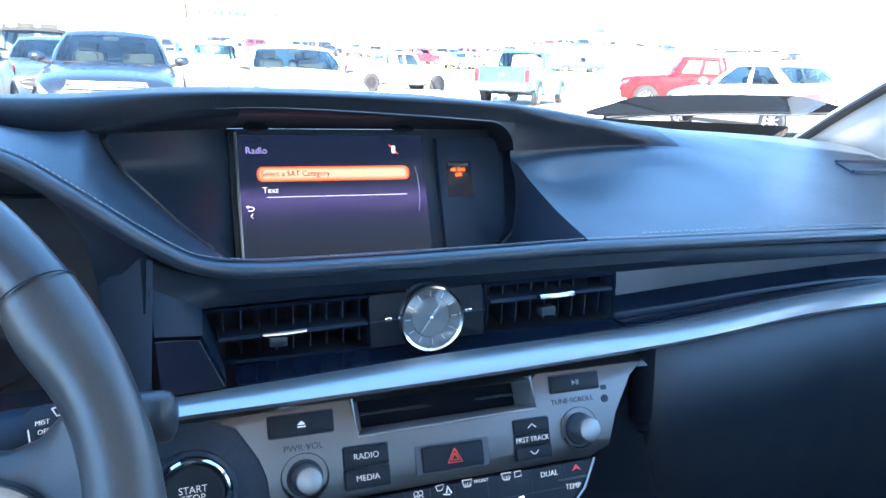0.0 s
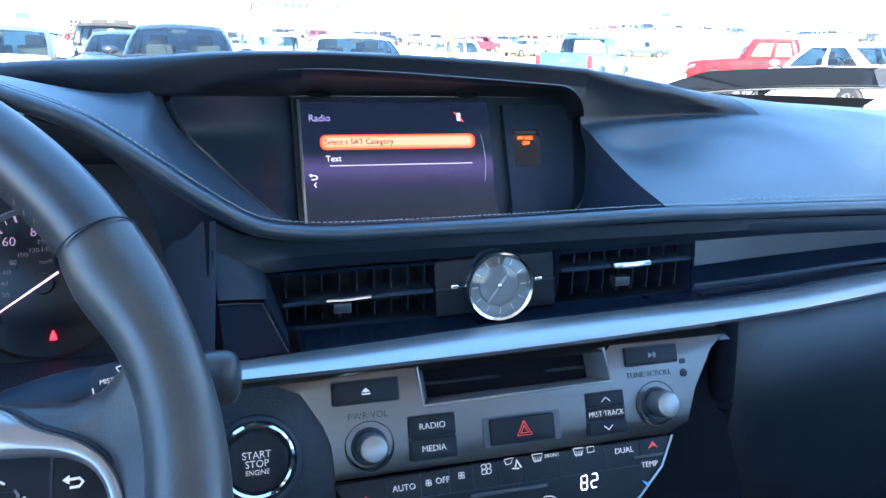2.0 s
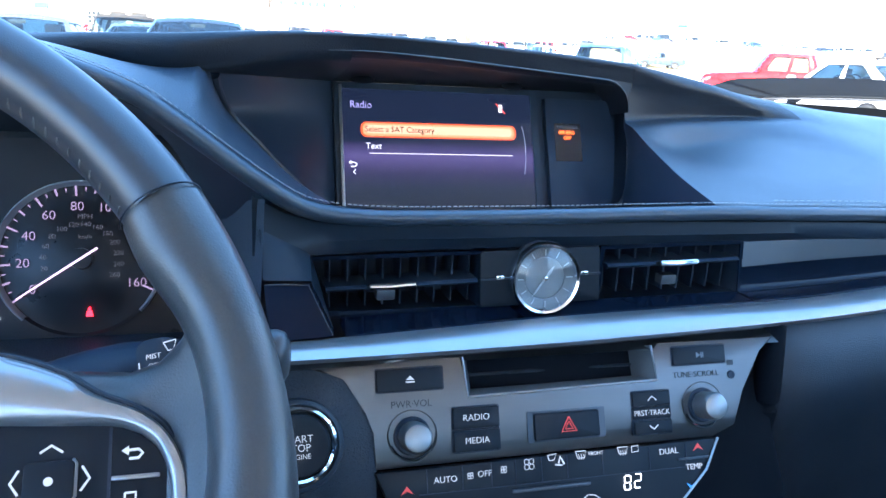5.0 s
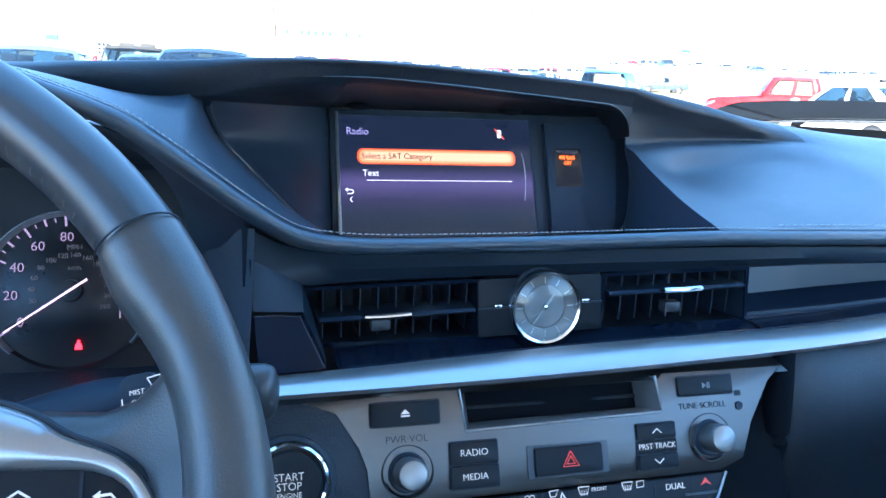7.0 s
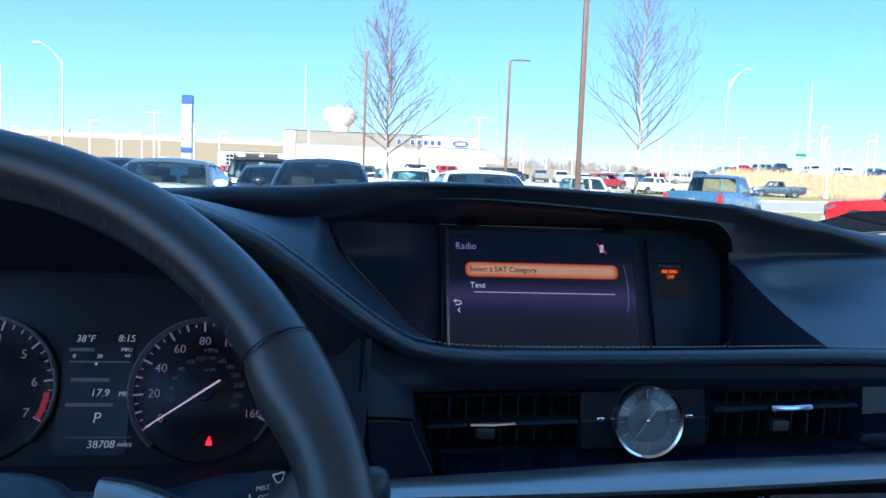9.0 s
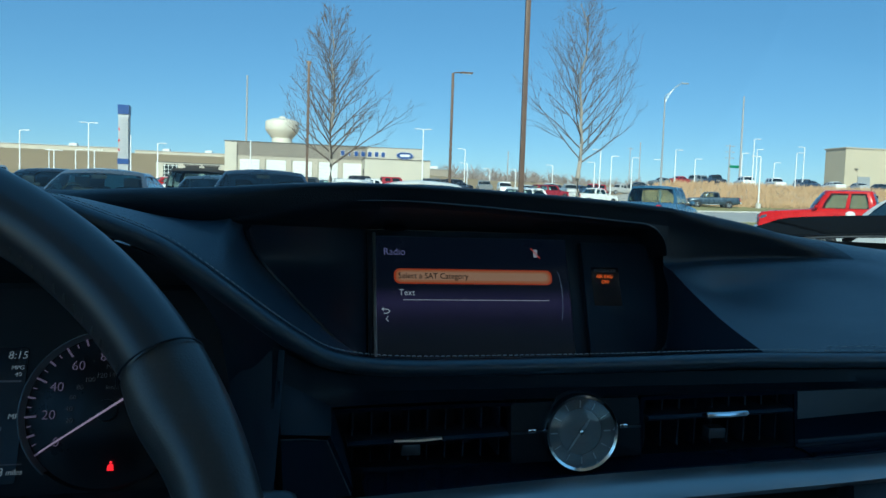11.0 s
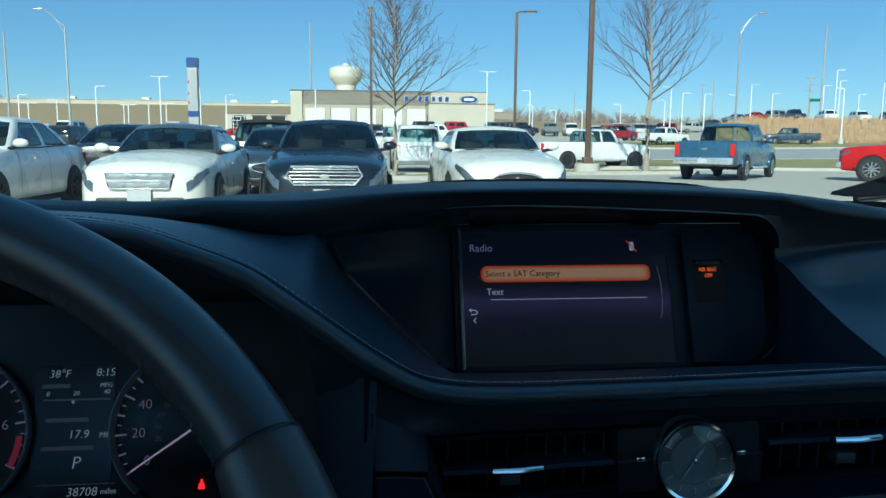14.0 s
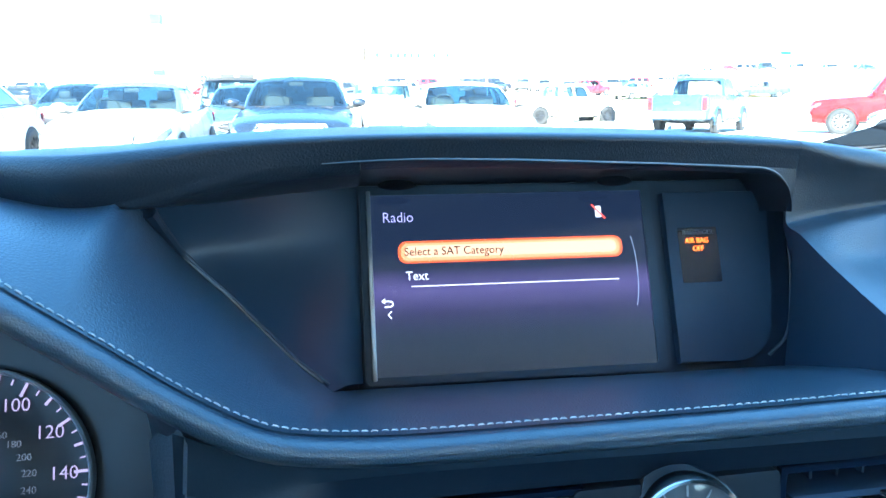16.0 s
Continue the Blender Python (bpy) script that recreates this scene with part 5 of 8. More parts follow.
# ---- instrument cluster ----
clus = thing("instrument_cluster", "dark instrument cluster with speedometer, tachometer and trip display", "instrument cluster", at=(-0.32, 0.556, 1.04))
C = plane_frame((0, 0.556, 1.04), (1, 0, 0), (0, 0.35, 1.0))
KZ = math.hypot(1, 0.35)
def cz(z):
    return (z - 1.04) * KZ
dial_black = material("dial_black", (0.010, 0.010, 0.012), 0.35, vary=0.2, vary_scale=40, spec=0.35)
lit_dim = glow("dial_lit_marks", (0.85, 0.58, 0.92), 0.045, base=(0.06, 0.058, 0.064))
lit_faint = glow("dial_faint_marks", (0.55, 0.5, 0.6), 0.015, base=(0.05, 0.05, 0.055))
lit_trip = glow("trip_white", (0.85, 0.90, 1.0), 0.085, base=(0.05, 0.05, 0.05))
needle_m = glow("needle_pink", (0.95, 0.62, 0.85), 0.14, base=(0.4, 0.3, 0.36))
dial_rim = material("dial_rim_metal", (0.26, 0.27, 0.29), 0.35, metal=0.2, vary=0.1, vary_scale=40)
b = prism(B(), [(-0.475, cz(0.985)), (-0.190, cz(0.985)), (-0.190, cz(1.115)), (-0.475, cz(1.115))], -0.01, -0.003, C)
part("back_plate", b, dial_black, clus)


def dial(u, v, R, name, a_open):
    m = C @ Matrix.Translation((u, v, 0))
    d = part(name, lathe(B(), [(R, -0.001), (R * 0.96, -0.0024), (R * 0.62, -0.0026), (R * 0.60, -0.0022), (0, -0.0022)], m, 64), dial_black, clus)
    a0, a1 = a_open
    part("dial_rim", lathe(B(), [(R * 1.015, -0.002), (R * 1.02, 0.0035), (R * 1.0, 0.0042), (R * 0.975, 0.002), (R * 0.965, -0.002)], m, 72, a0, a1), dial_rim, d, "thin silver rim")
    return d, m


sp, ms = dial(-0.2600, cz(1.0475), 0.0450, "speedometer", (-44, 229))
for mph in range(0, 161, 5):
    a = 214 - mph * 1.50
    big = mph % 20 == 0
    mid = mph % 10 == 0
    mm = ms @ Matrix.Rotation(radians(a), 4, "Z") @ Matrix.Translation((0.0405 if big else 0.0415, 0, -0.0012))
    part("tick", box(B(), (0, 0, 0), (0.0062 if big else (0.0042 if mid else 0.0022), 0.0011 if mid else 0.0006, 0.0005), mm), lit_dim, sp)
for k, mph in enumerate(range(0, 161, 20)):
    a = radians(214 - mph * 1.50)
    r = 0.0310 if mph < 100 else 0.0335
    writing("dial_number", str(mph), 0.0076, ms @ Matrix.Translation((r * math.cos(a), r * math.sin(a), -0.0012)), lit_dim, sp)
for kmh in range(20, 261, 20):
    a = radians(214 - kmh / 1.609 * 1.50)
    writing("dial_number", str(kmh), 0.0040, ms @ Matrix.Translation((0.0205 * math.cos(a), 0.0205 * math.sin(a), -0.0012)), lit_faint, sp)
writing("dial_caption", "MPH", 0.0042, ms @ Matrix.Translation((0.002, 0.0250, -0.0012)), lit_faint, sp)
writing("dial_caption", "km/h", 0.0036, ms @ Matrix.Translation((0.002, 0.0130, -0.0012)), lit_faint, sp)
a = radians(214)
b = B()
pa, pb = Vector((0.011 * math.cos(a + math.pi), 0.011 * math.sin(a + math.pi), 0.0016)), Vector((0.0405 * math.cos(a), 0.0405 * math.sin(a), 0.0010))
tube(b, [ms @ pa, ms @ (pa * 0.5 + pb * 0.5), ms @ pb], [0.0007, 0.0006, 0.0004], seg=6)
part("needle", b, needle_m, sp, "thin pink lit needle")
part("needle_hub", lathe(B(), [(0.0065, -0.002), (0.0060, 0.001), (0.0, 0.0014)], ms, 24), dial_black, sp)
warn = glow("red_warning_lamp", (1.0, 0.01, 0.02), 0.8)
b = B()
wm = C @ Matrix.Translation((-0.2555, cz(1.0180), -0.0012)) @ Matrix.Diagonal((0.72, 0.72, 1, 1))
prism(b, [(-0.0026, -0.0034), (0.0026, -0.0034), (0.0020, 0.0008), (0.0008, 0.0018), (-0.0008, 0.0018), (-0.0020, 0.0008)], 0, 0.0003, wm)
lathe(b, [(0.0011, 0.0), (0.0010, 0.0003), (0, 0.0003)], wm @ Matrix.Translation((0, 0.0030, 0)), 10)
part("warning_lamp", b, warn, clus, "red lit seat belt lamp")
tac, mt = dial(-0.3940, cz(1.0475), 0.0450, "tachometer", (-44, 229))
for k in range(0, 29):
    a = 214 - k * 240 / 28
    big = k % 4 == 0
    mm = mt @ Matrix.Rotation(radians(a), 4, "Z") @ Matrix.Translation((0.0405 if big else 0.0415, 0, -0.0012))
    part("tick", box(B(), (0, 0, 0), (0.0062 if big else 0.0030, 0.0011 if big else 0.0006, 0.0005), mm), lit_dim, tac)
for k in range(0, 8):
    a = radians(214 - k * 240 / 7)
    writing("dial_number", str(k), 0.0080, mt @ Matrix.Translation((0.0320 * math.cos(a), 0.0320 * math.sin(a), -0.0012)), lit_dim, tac)
part("red_zone", lathe(B(), [(0.0415, -0.0008), (0.0380, -0.0008), (0.0380, -0.0011)], mt, 16, -26, -2), glow("red_zone", (0.8, 0.02, 0.05), 0.06), tac, "red zone band")
trip = part("trip_display", prism(B(), rrect(0.0430, 0.0760, 0.002, -0.3265, cz(1.0465)), -0.0030, -0.0022, C), material("trip_screen", (0.008, 0.009, 0.013), 0.25, vary=0.1), clus, "dark trip display")
for txt, u, z, s, al in (("38°F", -0.3355, 1.0775, 0.0062, "CENTER"), ("8:15", -0.3106, 1.0779, 0.0062, "CENTER"), ("17.9", -0.3235, 1.0458, 0.0066, "CENTER"), ("MPG", -0.3080, 1.0452, 0.0045, "CENTER"),
                         ("P", -0.3240, 1.0312, 0.0095, "CENTER"), ("38708", -0.3200, 1.0165, 0.0066, "CENTER"), ("miles", -0.3060, 1.0165, 0.0042, "CENTER"),
                         ("0", -0.3412, 1.0672, 0.0036, "CENTER"), ("20", -0.3260, 1.0672, 0.0036, "CENTER"), ("40", -0.3095, 1.0676, 0.0036, "CENTER"), ("MPG", -0.3100, 1.0712, 0.0034, "CENTER")):
    writing("trip_text", txt, s, C @ Matrix.Translation((u, cz(z), -0.0020)), lit_trip, trip, al, shear=0.12)
for u, z, w in ((-0.3370, 1.0712, 0.015), (-0.3300, 1.0535, 0.023), (-0.3290, 1.0390, 0.028)):
    part("faint_bar", box(B(), (u, cz(z), -0.0020), (w, 0.0022, 0.0002), C), lit_faint, trip, "faint line of unreadable writing")
part("scale_bar", box(B(), (-0.3255, cz(1.0640), -0.0020), (0.036, 0.0010, 0.0002), C), lit_faint, trip)
part("scale_mark", lathe(B(), [(0.0009, 0), (0, 0.0003)], C @ Matrix.Translation((-0.3275, cz(1.0628), -0.0020)), 8), lit_trip, trip)
part("rule", box(B(), (-0.3235, cz(1.0205), -0.0020), (0.043, 0.0005, 0.0002), C), lit_faint, trip)
# hooded housing round the dials
b = B()
low_edge = [p + Vector((0, 0.004, -0.0118)) for p in st if -0.60 <= p.x <= -0.140]
housing = []
for p in low_edge:
    t = (p.x + 0.60) / 0.46
    zt = 1.118 if p.x < -0.23 else float(np.interp(p.x, [-0.23, -0.14], [1.118, 1.045]))
    xq = min(p.x, -0.190) if p.x > -0.23 else p.x
    xq = float(np.interp(p.x, [-0.60, -0.46, -0.23, -0.14], [-0.49, -0.46, -0.205, -0.188]))
    q = Vector((xq, 0.556 + 0.35 * (zt - 1.04) - 0.002, zt))
    housing.append([p, p * 0.5 + q * 0.5 + Vector((0, 0.0, -0.002)), q])
loft(b, housing)
part("housing_top", b, fascia_black, clus, smooth=60)
b = B()
side = []
for z, x0, y0 in ((1.1000, -0.1590, 0.4690), (1.0800, -0.1600, 0.4650), (1.060, -0.1612, 0.4600), (1.045, -0.1622, 0.4540), (1.028, -0.1635, 0.4450)):
    side.append(catmull([(x0, y0, z), (x0 - 0.006, y0 + 0.020, z - 0.004), (x0 - 0.016, y0 + 0.050, z - 0.014), (-0.190, 0.549, z - 0.034)], 12))
loft(b, side)
part("housing_side", b, plastic_soft, clus, smooth=80)
b = B()
loft(b, [[Vector((x, 0.550, 1.004)), Vector((x, 0.530, 1.0035)), Vector((x, 0.500, 0.998)), Vector((x, 0.455, 0.985)), Vector((x, 0.44, 0.96))] for x in np.linspace(-0.50, -0.163, 16)])
part("housing_floor", b, plastic_soft, clus)
b = B()
tube(b, catmull([(-0.36, 0.478, 1.004), (-0.30, 0.474, 1.0050), (-0.262, 0.470, 1.0040), (-0.245, 0.464, 0.997), (-0.235, 0.456, 0.985)], 24), 0.0012, seg=6)
part("floor_edge", b, gray_panel, clus)

# ==== shell of the cabin ====
b = B()
roof_rows = []
for y, z, hw in ((0.28, 1.425, 0.555), (0.0, 1.475, 0.57), (-0.5, 1.495, 0.57), (-1.1, 1.465, 0.55), (-1.45, 1.42, 0.52)):
    roof_rows.append([Vector((hw * k, y, z + 0.025 * (1 - k * k))) for k in np.linspace(-1, 1, 13)])
top = [[p + Vector((0, 0, 0.02)) for p in r] for r in roof_rows]
loft(b, roof_rows)
loft(b, top)
tagged(part("car_roof", b, roof_cloth, None, "light gray cloth headliner of the car"), category="roof", kind="structure")
for sx in (-1, 1):
    b = B()
    pts = [(0.795, 0.945, 1.090), (0.770, 0.835, 1.150), (0.735, 0.655, 1.240), (0.690, 0.455, 1.335), (0.64, 0.25, 1.42), (0.61, 0.13, 1.445)]
    rows = []
    for x, y, z in catmull(pts, 20):
        rows.append([Vector((sx * (x - 0.040), y + 0.010, z + 0.014)), Vector((sx * (x - 0.030), y - 0.012, z - 0.010)), Vector((sx * (x + 0.002), y - 0.050, z - 0.035)), Vector((sx * (x + 0.045), y - 0.055, z - 0.040)), Vector((sx * (x + 0.045), y + 0.02, z + 0.01)), Vector((sx * (x - 0.02), y + 0.025, z + 0.028))])
    loft(b, rows, closed=True, cap=True)
    tagged(part("a_pillar", b, pillar_cloth, None, "light gray windscreen pillar trim"), category="pillar", group="windscreen pillars", kind="structure")
    b = tube(B(), [(sx * (x - 0.042), y + 0.012, z + 0.012) for x, y, z in catmull(pts, 20)], 0.0065, seg=8)
    tagged(part("screen_seal", b, rubber, None, "black rubber seal along the windscreen pillar"), category="seal", kind="structure")
    # doors with their window openings, and the rear pillars
    b = B()
    box(b, (sx * 0.76, -0.25, 0.62), (0.08, 2.5, 0.76), bevel=0.02)
    box(b, (sx * 0.70, -0.25, 1.05), (0.10, 2.5, 0.10), bevel=0.03)
    for y0 in (-0.15, -1.15):
        cyl(b, (sx * 0.73, y0, 1.0), (sx * 0.60, y0 - 0.06, 1.47), 0.06, 0.05, 12)
    tube(b, [(sx * 0.60, 0.2, 1.44), (sx * 0.60, -0.4, 1.50), (sx * 0.58, -1.2, 1.46)], 0.035, seg=8)
    tagged(part("car_door", b, seat_leather, None, "dark gray trimmed car door beside the seats"), category="door", group="car doors", kind="structure")
b = B()
box(b, (0, -1.55, 0.64), (1.6, 0.10, 0.78), bevel=0.03)
box(b, (0, -1.25, 1.0), (1.3, 0.6, 0.06), bevel=0.02)
tagged(part("rear_wall", b, seat_leather, None, "dark gray trimmed rear wall of the cabin"), category="wall", kind="structure")
b = box(B(), (0, -0.3, 0.28), (1.6, 2.6, 0.06))
tagged(part("car_floor", b, carpet, None, "gray carpeted floor of the car"), category="floor", kind="structure")
b = B()
box(b, (0, 1.0, 0.70), (1.52, 0.08, 0.82))
tagged(part("firewall", b, plastic_dark, None, "black bulkhead under the windscreen"), category="wall", kind="structure")
# windscreen
b = B()
ws = []
for t in np.linspace(0, 1, 14):
    y, z, hw = 1.16 + (0.27 - 1.16) * t, 1.115 + (1.448 - 1.115) * t ** 0.93, 0.775 - 0.15 * t
    ws.append([Vector((hw * k, y - 0.13 * (1 - t * 0.6) * k * k, z - 0.005 * k * k)) for k in np.linspace(-1, 1, 21)])
loft(b, ws)
glass_ws = clear_glass("windscreen_glass", (0.93, 0.96, 0.955), 0.0, 0.012)
# translucent film added to lay a faint veil of glare over the view
_n, _l = glass_ws.node_tree.nodes, glass_ws.node_tree.links
veil, film, veil_noise = _n.new("ShaderNodeBsdfTranslucent"), _n.new("ShaderNodeMixShader"), _n.new("ShaderNodeTexNoise")
veil.inputs["Color"].default_value = (0.8, 0.8, 0.8, 1)
veil_noise.inputs["Scale"].default_value = 3.0
amount = _n.new("ShaderNodeMapRange")
amount.inputs["To Min"].default_value, amount.inputs["To Max"].default_value = 0.001, 0.0035
_l.new(veil_noise.outputs[0], amount.inputs["Value"])
_l.new(amount.outputs[0], film.inputs[0])
_l.new(_n["Mix Shader"].outputs[0], film.inputs[1])
_l.new(veil.outputs[0], film.inputs[2])
_l.new(film.outputs[0], _n["Material Output"].inputs[0])
w_ob = tagged(part("window_1", b, glass_ws, None, "clear car windscreen"), category="windscreen", kind="structure")
w_ob.visible_shadow = False
# black printed border along the foot of the screen
band = []
for k in np.linspace(-1, 1, 31):
    col = []
    for t in (0.0, 0.035, 0.070):
        y, z, hw = 1.16 - 0.89 * t, 1.115 + 0.333 * t ** 0.93, 0.775 - 0.15 * t
        col.append(Vector((hw * k, y - 0.13 * (1 - t * 0.6) * k * k - 0.004, z - 0.005 * k * k - 0.003)))
    band.append(col)
tagged(part("screen_border", loft(B(), band), rubber, None, "black printed border at the foot of the windscreen"), category="border", kind="structure")
# black cowl panel at the foot of the screen and the resting wipers outside
b = B()
loft(b, [[Vector((x, 1.10 - 0.16 * x * x / 0.5, 1.100)), Vector((x, 1.22 - 0.16 * x * x / 0.5, 1.112)), Vector((x, 1.36 - 0.2 * x * x / 0.5, 1.105))] for x in np.linspace(-0.8, 0.8, 24)])
tagged(part("cowl_panel", b, plastic, None, "black plastic cowl below the windscreen"), category="cowl", kind="structure")


def wiper(pts, arm, tall):
    """A flat-topped blade: spoiler cover, two bright-edged strips and the rubber lip below, on a slim arm."""
    w = thing("windscreen_wiper", "black windscreen wiper resting at the foot of the glass", "wiper", "windscreen wipers", at=tuple(pts[0]))
    c = catmull(pts, 30)
    rows = []
    for k, p in enumerate(c):
        f = min(1.0, 5.0 * min(k, 29 - k) / 29 + 0.25)
        h = tall * f
        rows.append([p + Vector((0, y * 0.022, z * h)) for y, z in ((-1, -.25), (-.75, .35), (.1, 1.0), (.9, .75), (1.1, -.25))])
    part("blade_cover", loft(B(), rows, closed=True, cap=True), wiper_rubber, w, smooth=50)
    for dz, r in ((-0.006, 0.0018), (-0.011, 0.0016)):
        part("blade_strip", tube(B(), [p + Vector((0, -0.018, dz)) for p in c[1:-1]], r, seg=6), gray_panel, w, "thin gray spring strip")
    part("blade_lip", tube(B(), [p + Vector((0, -0.010, -0.008)) for p in c[1:-1]], 0.0050, seg=6, flat=1.3), wiper_rubber, w)
    a = catmull(arm, 14)
    part("arm", tube(B(), a, [0.010 - 0.0004 * k for k in range(14)], seg=8, flat=0.6), wiper_rubber, w)
    return w


wiper([(0.555, 1.20, 1.136), (0.66, 1.185, 1.147), (0.80, 1.15, 1.154), (1.00, 1.09, 1.157)], [(0.78, 1.24, 1.128), (0.80, 1.21, 1.150), (0.84, 1.16, 1.162)], 0.022)
wiper([(-0.15, 1.225, 1.138), (0.0, 1.225, 1.147), (0.20, 1.215, 1.148), (0.40, 1.19, 1.138)], [(0.04, 1.30, 1.112), (0.06, 1.26, 1.130), (0.10, 1.225, 1.147)], 0.010)
# front seats behind the camera
for sx in (-1, 1):
    s = thing("car_seat", "dark gray leather front car seat", "seat", "front seats", at=(sx * 0.37, -0.45, 0.31))
    part("cushion", box(B(), (sx * 0.37, -0.42, 0.46), (0.50, 0.52, 0.22), bevel=0.07, seg=3), seat_leather, s)
    part("backrest", box(B(), (0, 0, 0.33), (0.50, 0.16, 0.66), pose(sx * 0.37, -0.72, 0.52, 14), bevel=0.06, seg=3), seat_leather, s)
    part("headrest", box(B(), (sx * 0.37, -0.92, 1.27), (0.27, 0.11, 0.19), bevel=0.04, seg=3), seat_leather, s)
    part("seat_base", box(B(), (sx * 0.37, -0.45, 0.34), (0.42, 0.45, 0.07), bevel=0.01), plastic, s)

# ==== outside: the lot and the land behind it ====
def land(x, y):
    """Height of the ground: level lot, gentle rise to the showroom, a banked upper lot to the east, a hill behind."""
    z = 0.08 * smooth_step(5, 10.5, y)
    if y > 40:
        z += 1.5 * (min(y - 40, 45) / 45) ** 1.5
    if y > 85:
        z += 0.043 * (min(y, 127) - 85)
    if y > 127:
        z += 13.0 * smooth_step(140, 330, y) * (1.0 - 0.42 * smooth_step(-20, 90, x))
    side = smooth_step(0.44, 0.54, x / max(y, 1.0))
    bank = z + 2.4 * smooth_step(88, 101, y) * (1 - smooth_step(150, 300, y))
    return z * (1 - side) + side * bank


xs = np.concatenate([-np.geomspace(1500, 70, 16), np.linspace(-60, 130, 77), np.geomspace(140, 1500, 14)])
ys = np.concatenate([[-1500, -500, -150, -60, -20], np.linspace(0, 150, 61), np.linspace(155, 350, 26), np.geomspace(380, 3000, 12)])
b = loft(B(), [[Vector((x, y, land(x, y))) for x in xs] for y in ys])


def ground_material():
    """Concrete lot near by, dry meadow behind and on the hill."""
    m = bpy.data.materials.new("lot_and_meadow")
    m.use_nodes = True
    nt = m.node_tree
    N, L = nt.nodes, nt.links
    p = N["Principled BSDF"]
    p.inputs["Roughness"].default_value = 0.9
    geo = N.new("ShaderNodeNewGeometry")
    sep = N.new("ShaderNodeSeparateXYZ")
    L.new(geo.outputs["Position"], sep.inputs[0])
    def noise_tex(scale, detail=5):
        t = N.new("ShaderNodeTexNoise")
        t.inputs["Scale"].default_value, t.inputs["Detail"].default_value = scale, detail
        L.new(geo.outputs["Position"], t.inputs["Vector"])
        return t
    def mixc(fac, a, c):
        k = N.new("ShaderNodeMix")
        k.data_type = "RGBA"
        L.new(fac, k.inputs["Factor"])
        for sock, v in (("A", a), ("B", c)):
            if isinstance(v, tuple):
                k.inputs[sock].default_value = (*v, 1)
            else:
                L.new(v, k.inputs[sock])
        return k.outputs["Result"]
    n1, n2, n3 = noise_tex(0.35), noise_tex(6.0), noise_tex(0.03)
    concrete = mixc(n1.outputs[0], (0.42, 0.385, 0.315), (0.54, 0.50, 0.42))
    concrete = mixc(n2.outputs[0], concrete, (0.48, 0.445, 0.37))
    meadow = mixc(n3.outputs[0], (0.24, 0.20, 0.09), (0.44, 0.30, 0.16))
    meadow = mixc(n1.outputs[0], meadow, (0.36, 0.26, 0.14))
    far = N.new("ShaderNodeMapRange")
    far.inputs["From Min"].default_value, far.inputs["From Max"].default_value = 137, 141
    L.new(sep.outputs[1], far.inputs["Value"])
    L.new(mixc(far.outputs[0], concrete, meadow), p.inputs["Base Color"])
    return m


tagged(part("ground", b, ground_material(), None, "pale concrete car lot with dry meadow behind", smooth=60), category="ground", kind="structure")

# ---- parked vehicles ----
def paint(name, color, metal=0.0, rough=0.28):
    return material(name, color, rough, metal=metal, vary=0.05, vary_scale=2.0, coat=0.5, fine=0.1, fine_scale=300, rough_vary=0.04)


white_paint = paint("white_car_paint", (0.70, 0.70, 0.675))
pearl_paint = paint("pearl_white_car_paint", (0.72, 0.70, 0.625))
navy_paint = paint("dark_navy_car_paint", (0.012, 0.018, 0.030), 0.3)
blue_paint = paint("mid_blue_car_paint", (0.045, 0.115, 0.20), 0.30)
red_paint = material("bright_red_car_paint", (0.42, 0.006, 0.006), 0.28, vary=0.05, vary_scale=2.0, coat=0.12, fine=0.1, fine_scale=300, rough_vary=0.04, spec=0.22)
black_paint = paint("black_car_paint", (0.012, 0.012, 0.014), 0.2)
gray_paint = paint("gray_car_paint", (0.13, 0.14, 0.15), 0.5)
slate_paint = paint("slate_blue_car_paint", (0.05, 0.075, 0.10), 0.4)
car_glass = clear_glass("tinted_car_glass", (0.66, 0.80, 0.79), 0.0, 0.055)
dark_glass = material("dark_car_glass", (0.012, 0.016, 0.018), 0.05, vary=0.1, vary_scale=3, spec=0.6, rough_vary=0.02)
tyre_rubber = material("tyre_rubber", (0.020, 0.020, 0.021), 0.75, vary=0.2, vary_scale=10, fine=0.3, fine_scale=80)
alloy = material("alloy_wheel_metal", (0.45, 0.46, 0.47), 0.3, metal=0.85, vary=0.08, vary_scale=10)
dark_alloy = material("dark_alloy_wheel_metal", (0.05, 0.05, 0.055), 0.35, metal=0.6, vary=0.1, vary_scale=10)
lamp_clear = material("headlight_lens", (0.40, 0.42, 0.43), 0.12, metal=0.7, vary=0.6, vary_scale=14, color2=(0.06, 0.065, 0.07))
lamp_red = material("tail_light_lens", (0.50, 0.010, 0.012), 0.14, vary=0.15, vary_scale=20, spec=0.6)
grille_dark = material("dark_grille_mesh", (0.015, 0.015, 0.017), 0.4, vary=0.2, vary_scale=40, bump=0.6, bump_scale=80)
car_chrome = material("bumper_chrome", (0.78, 0.78, 0.78), 0.22, metal=0.8, vary=0.05, vary_scale=6)
seat_dark = material("dark_seat_cloth", (0.016, 0.016, 0.018), 0.8, vary=0.2, vary_scale=10)
under_black = material("black_underside", (0.01, 0.01, 0.01), 0.8, vary=0.2, vary_scale=5)
plate_white = material("plain_number_plate", (0.45, 0.46, 0.47), 0.5, vary=0.1, vary_scale=30)

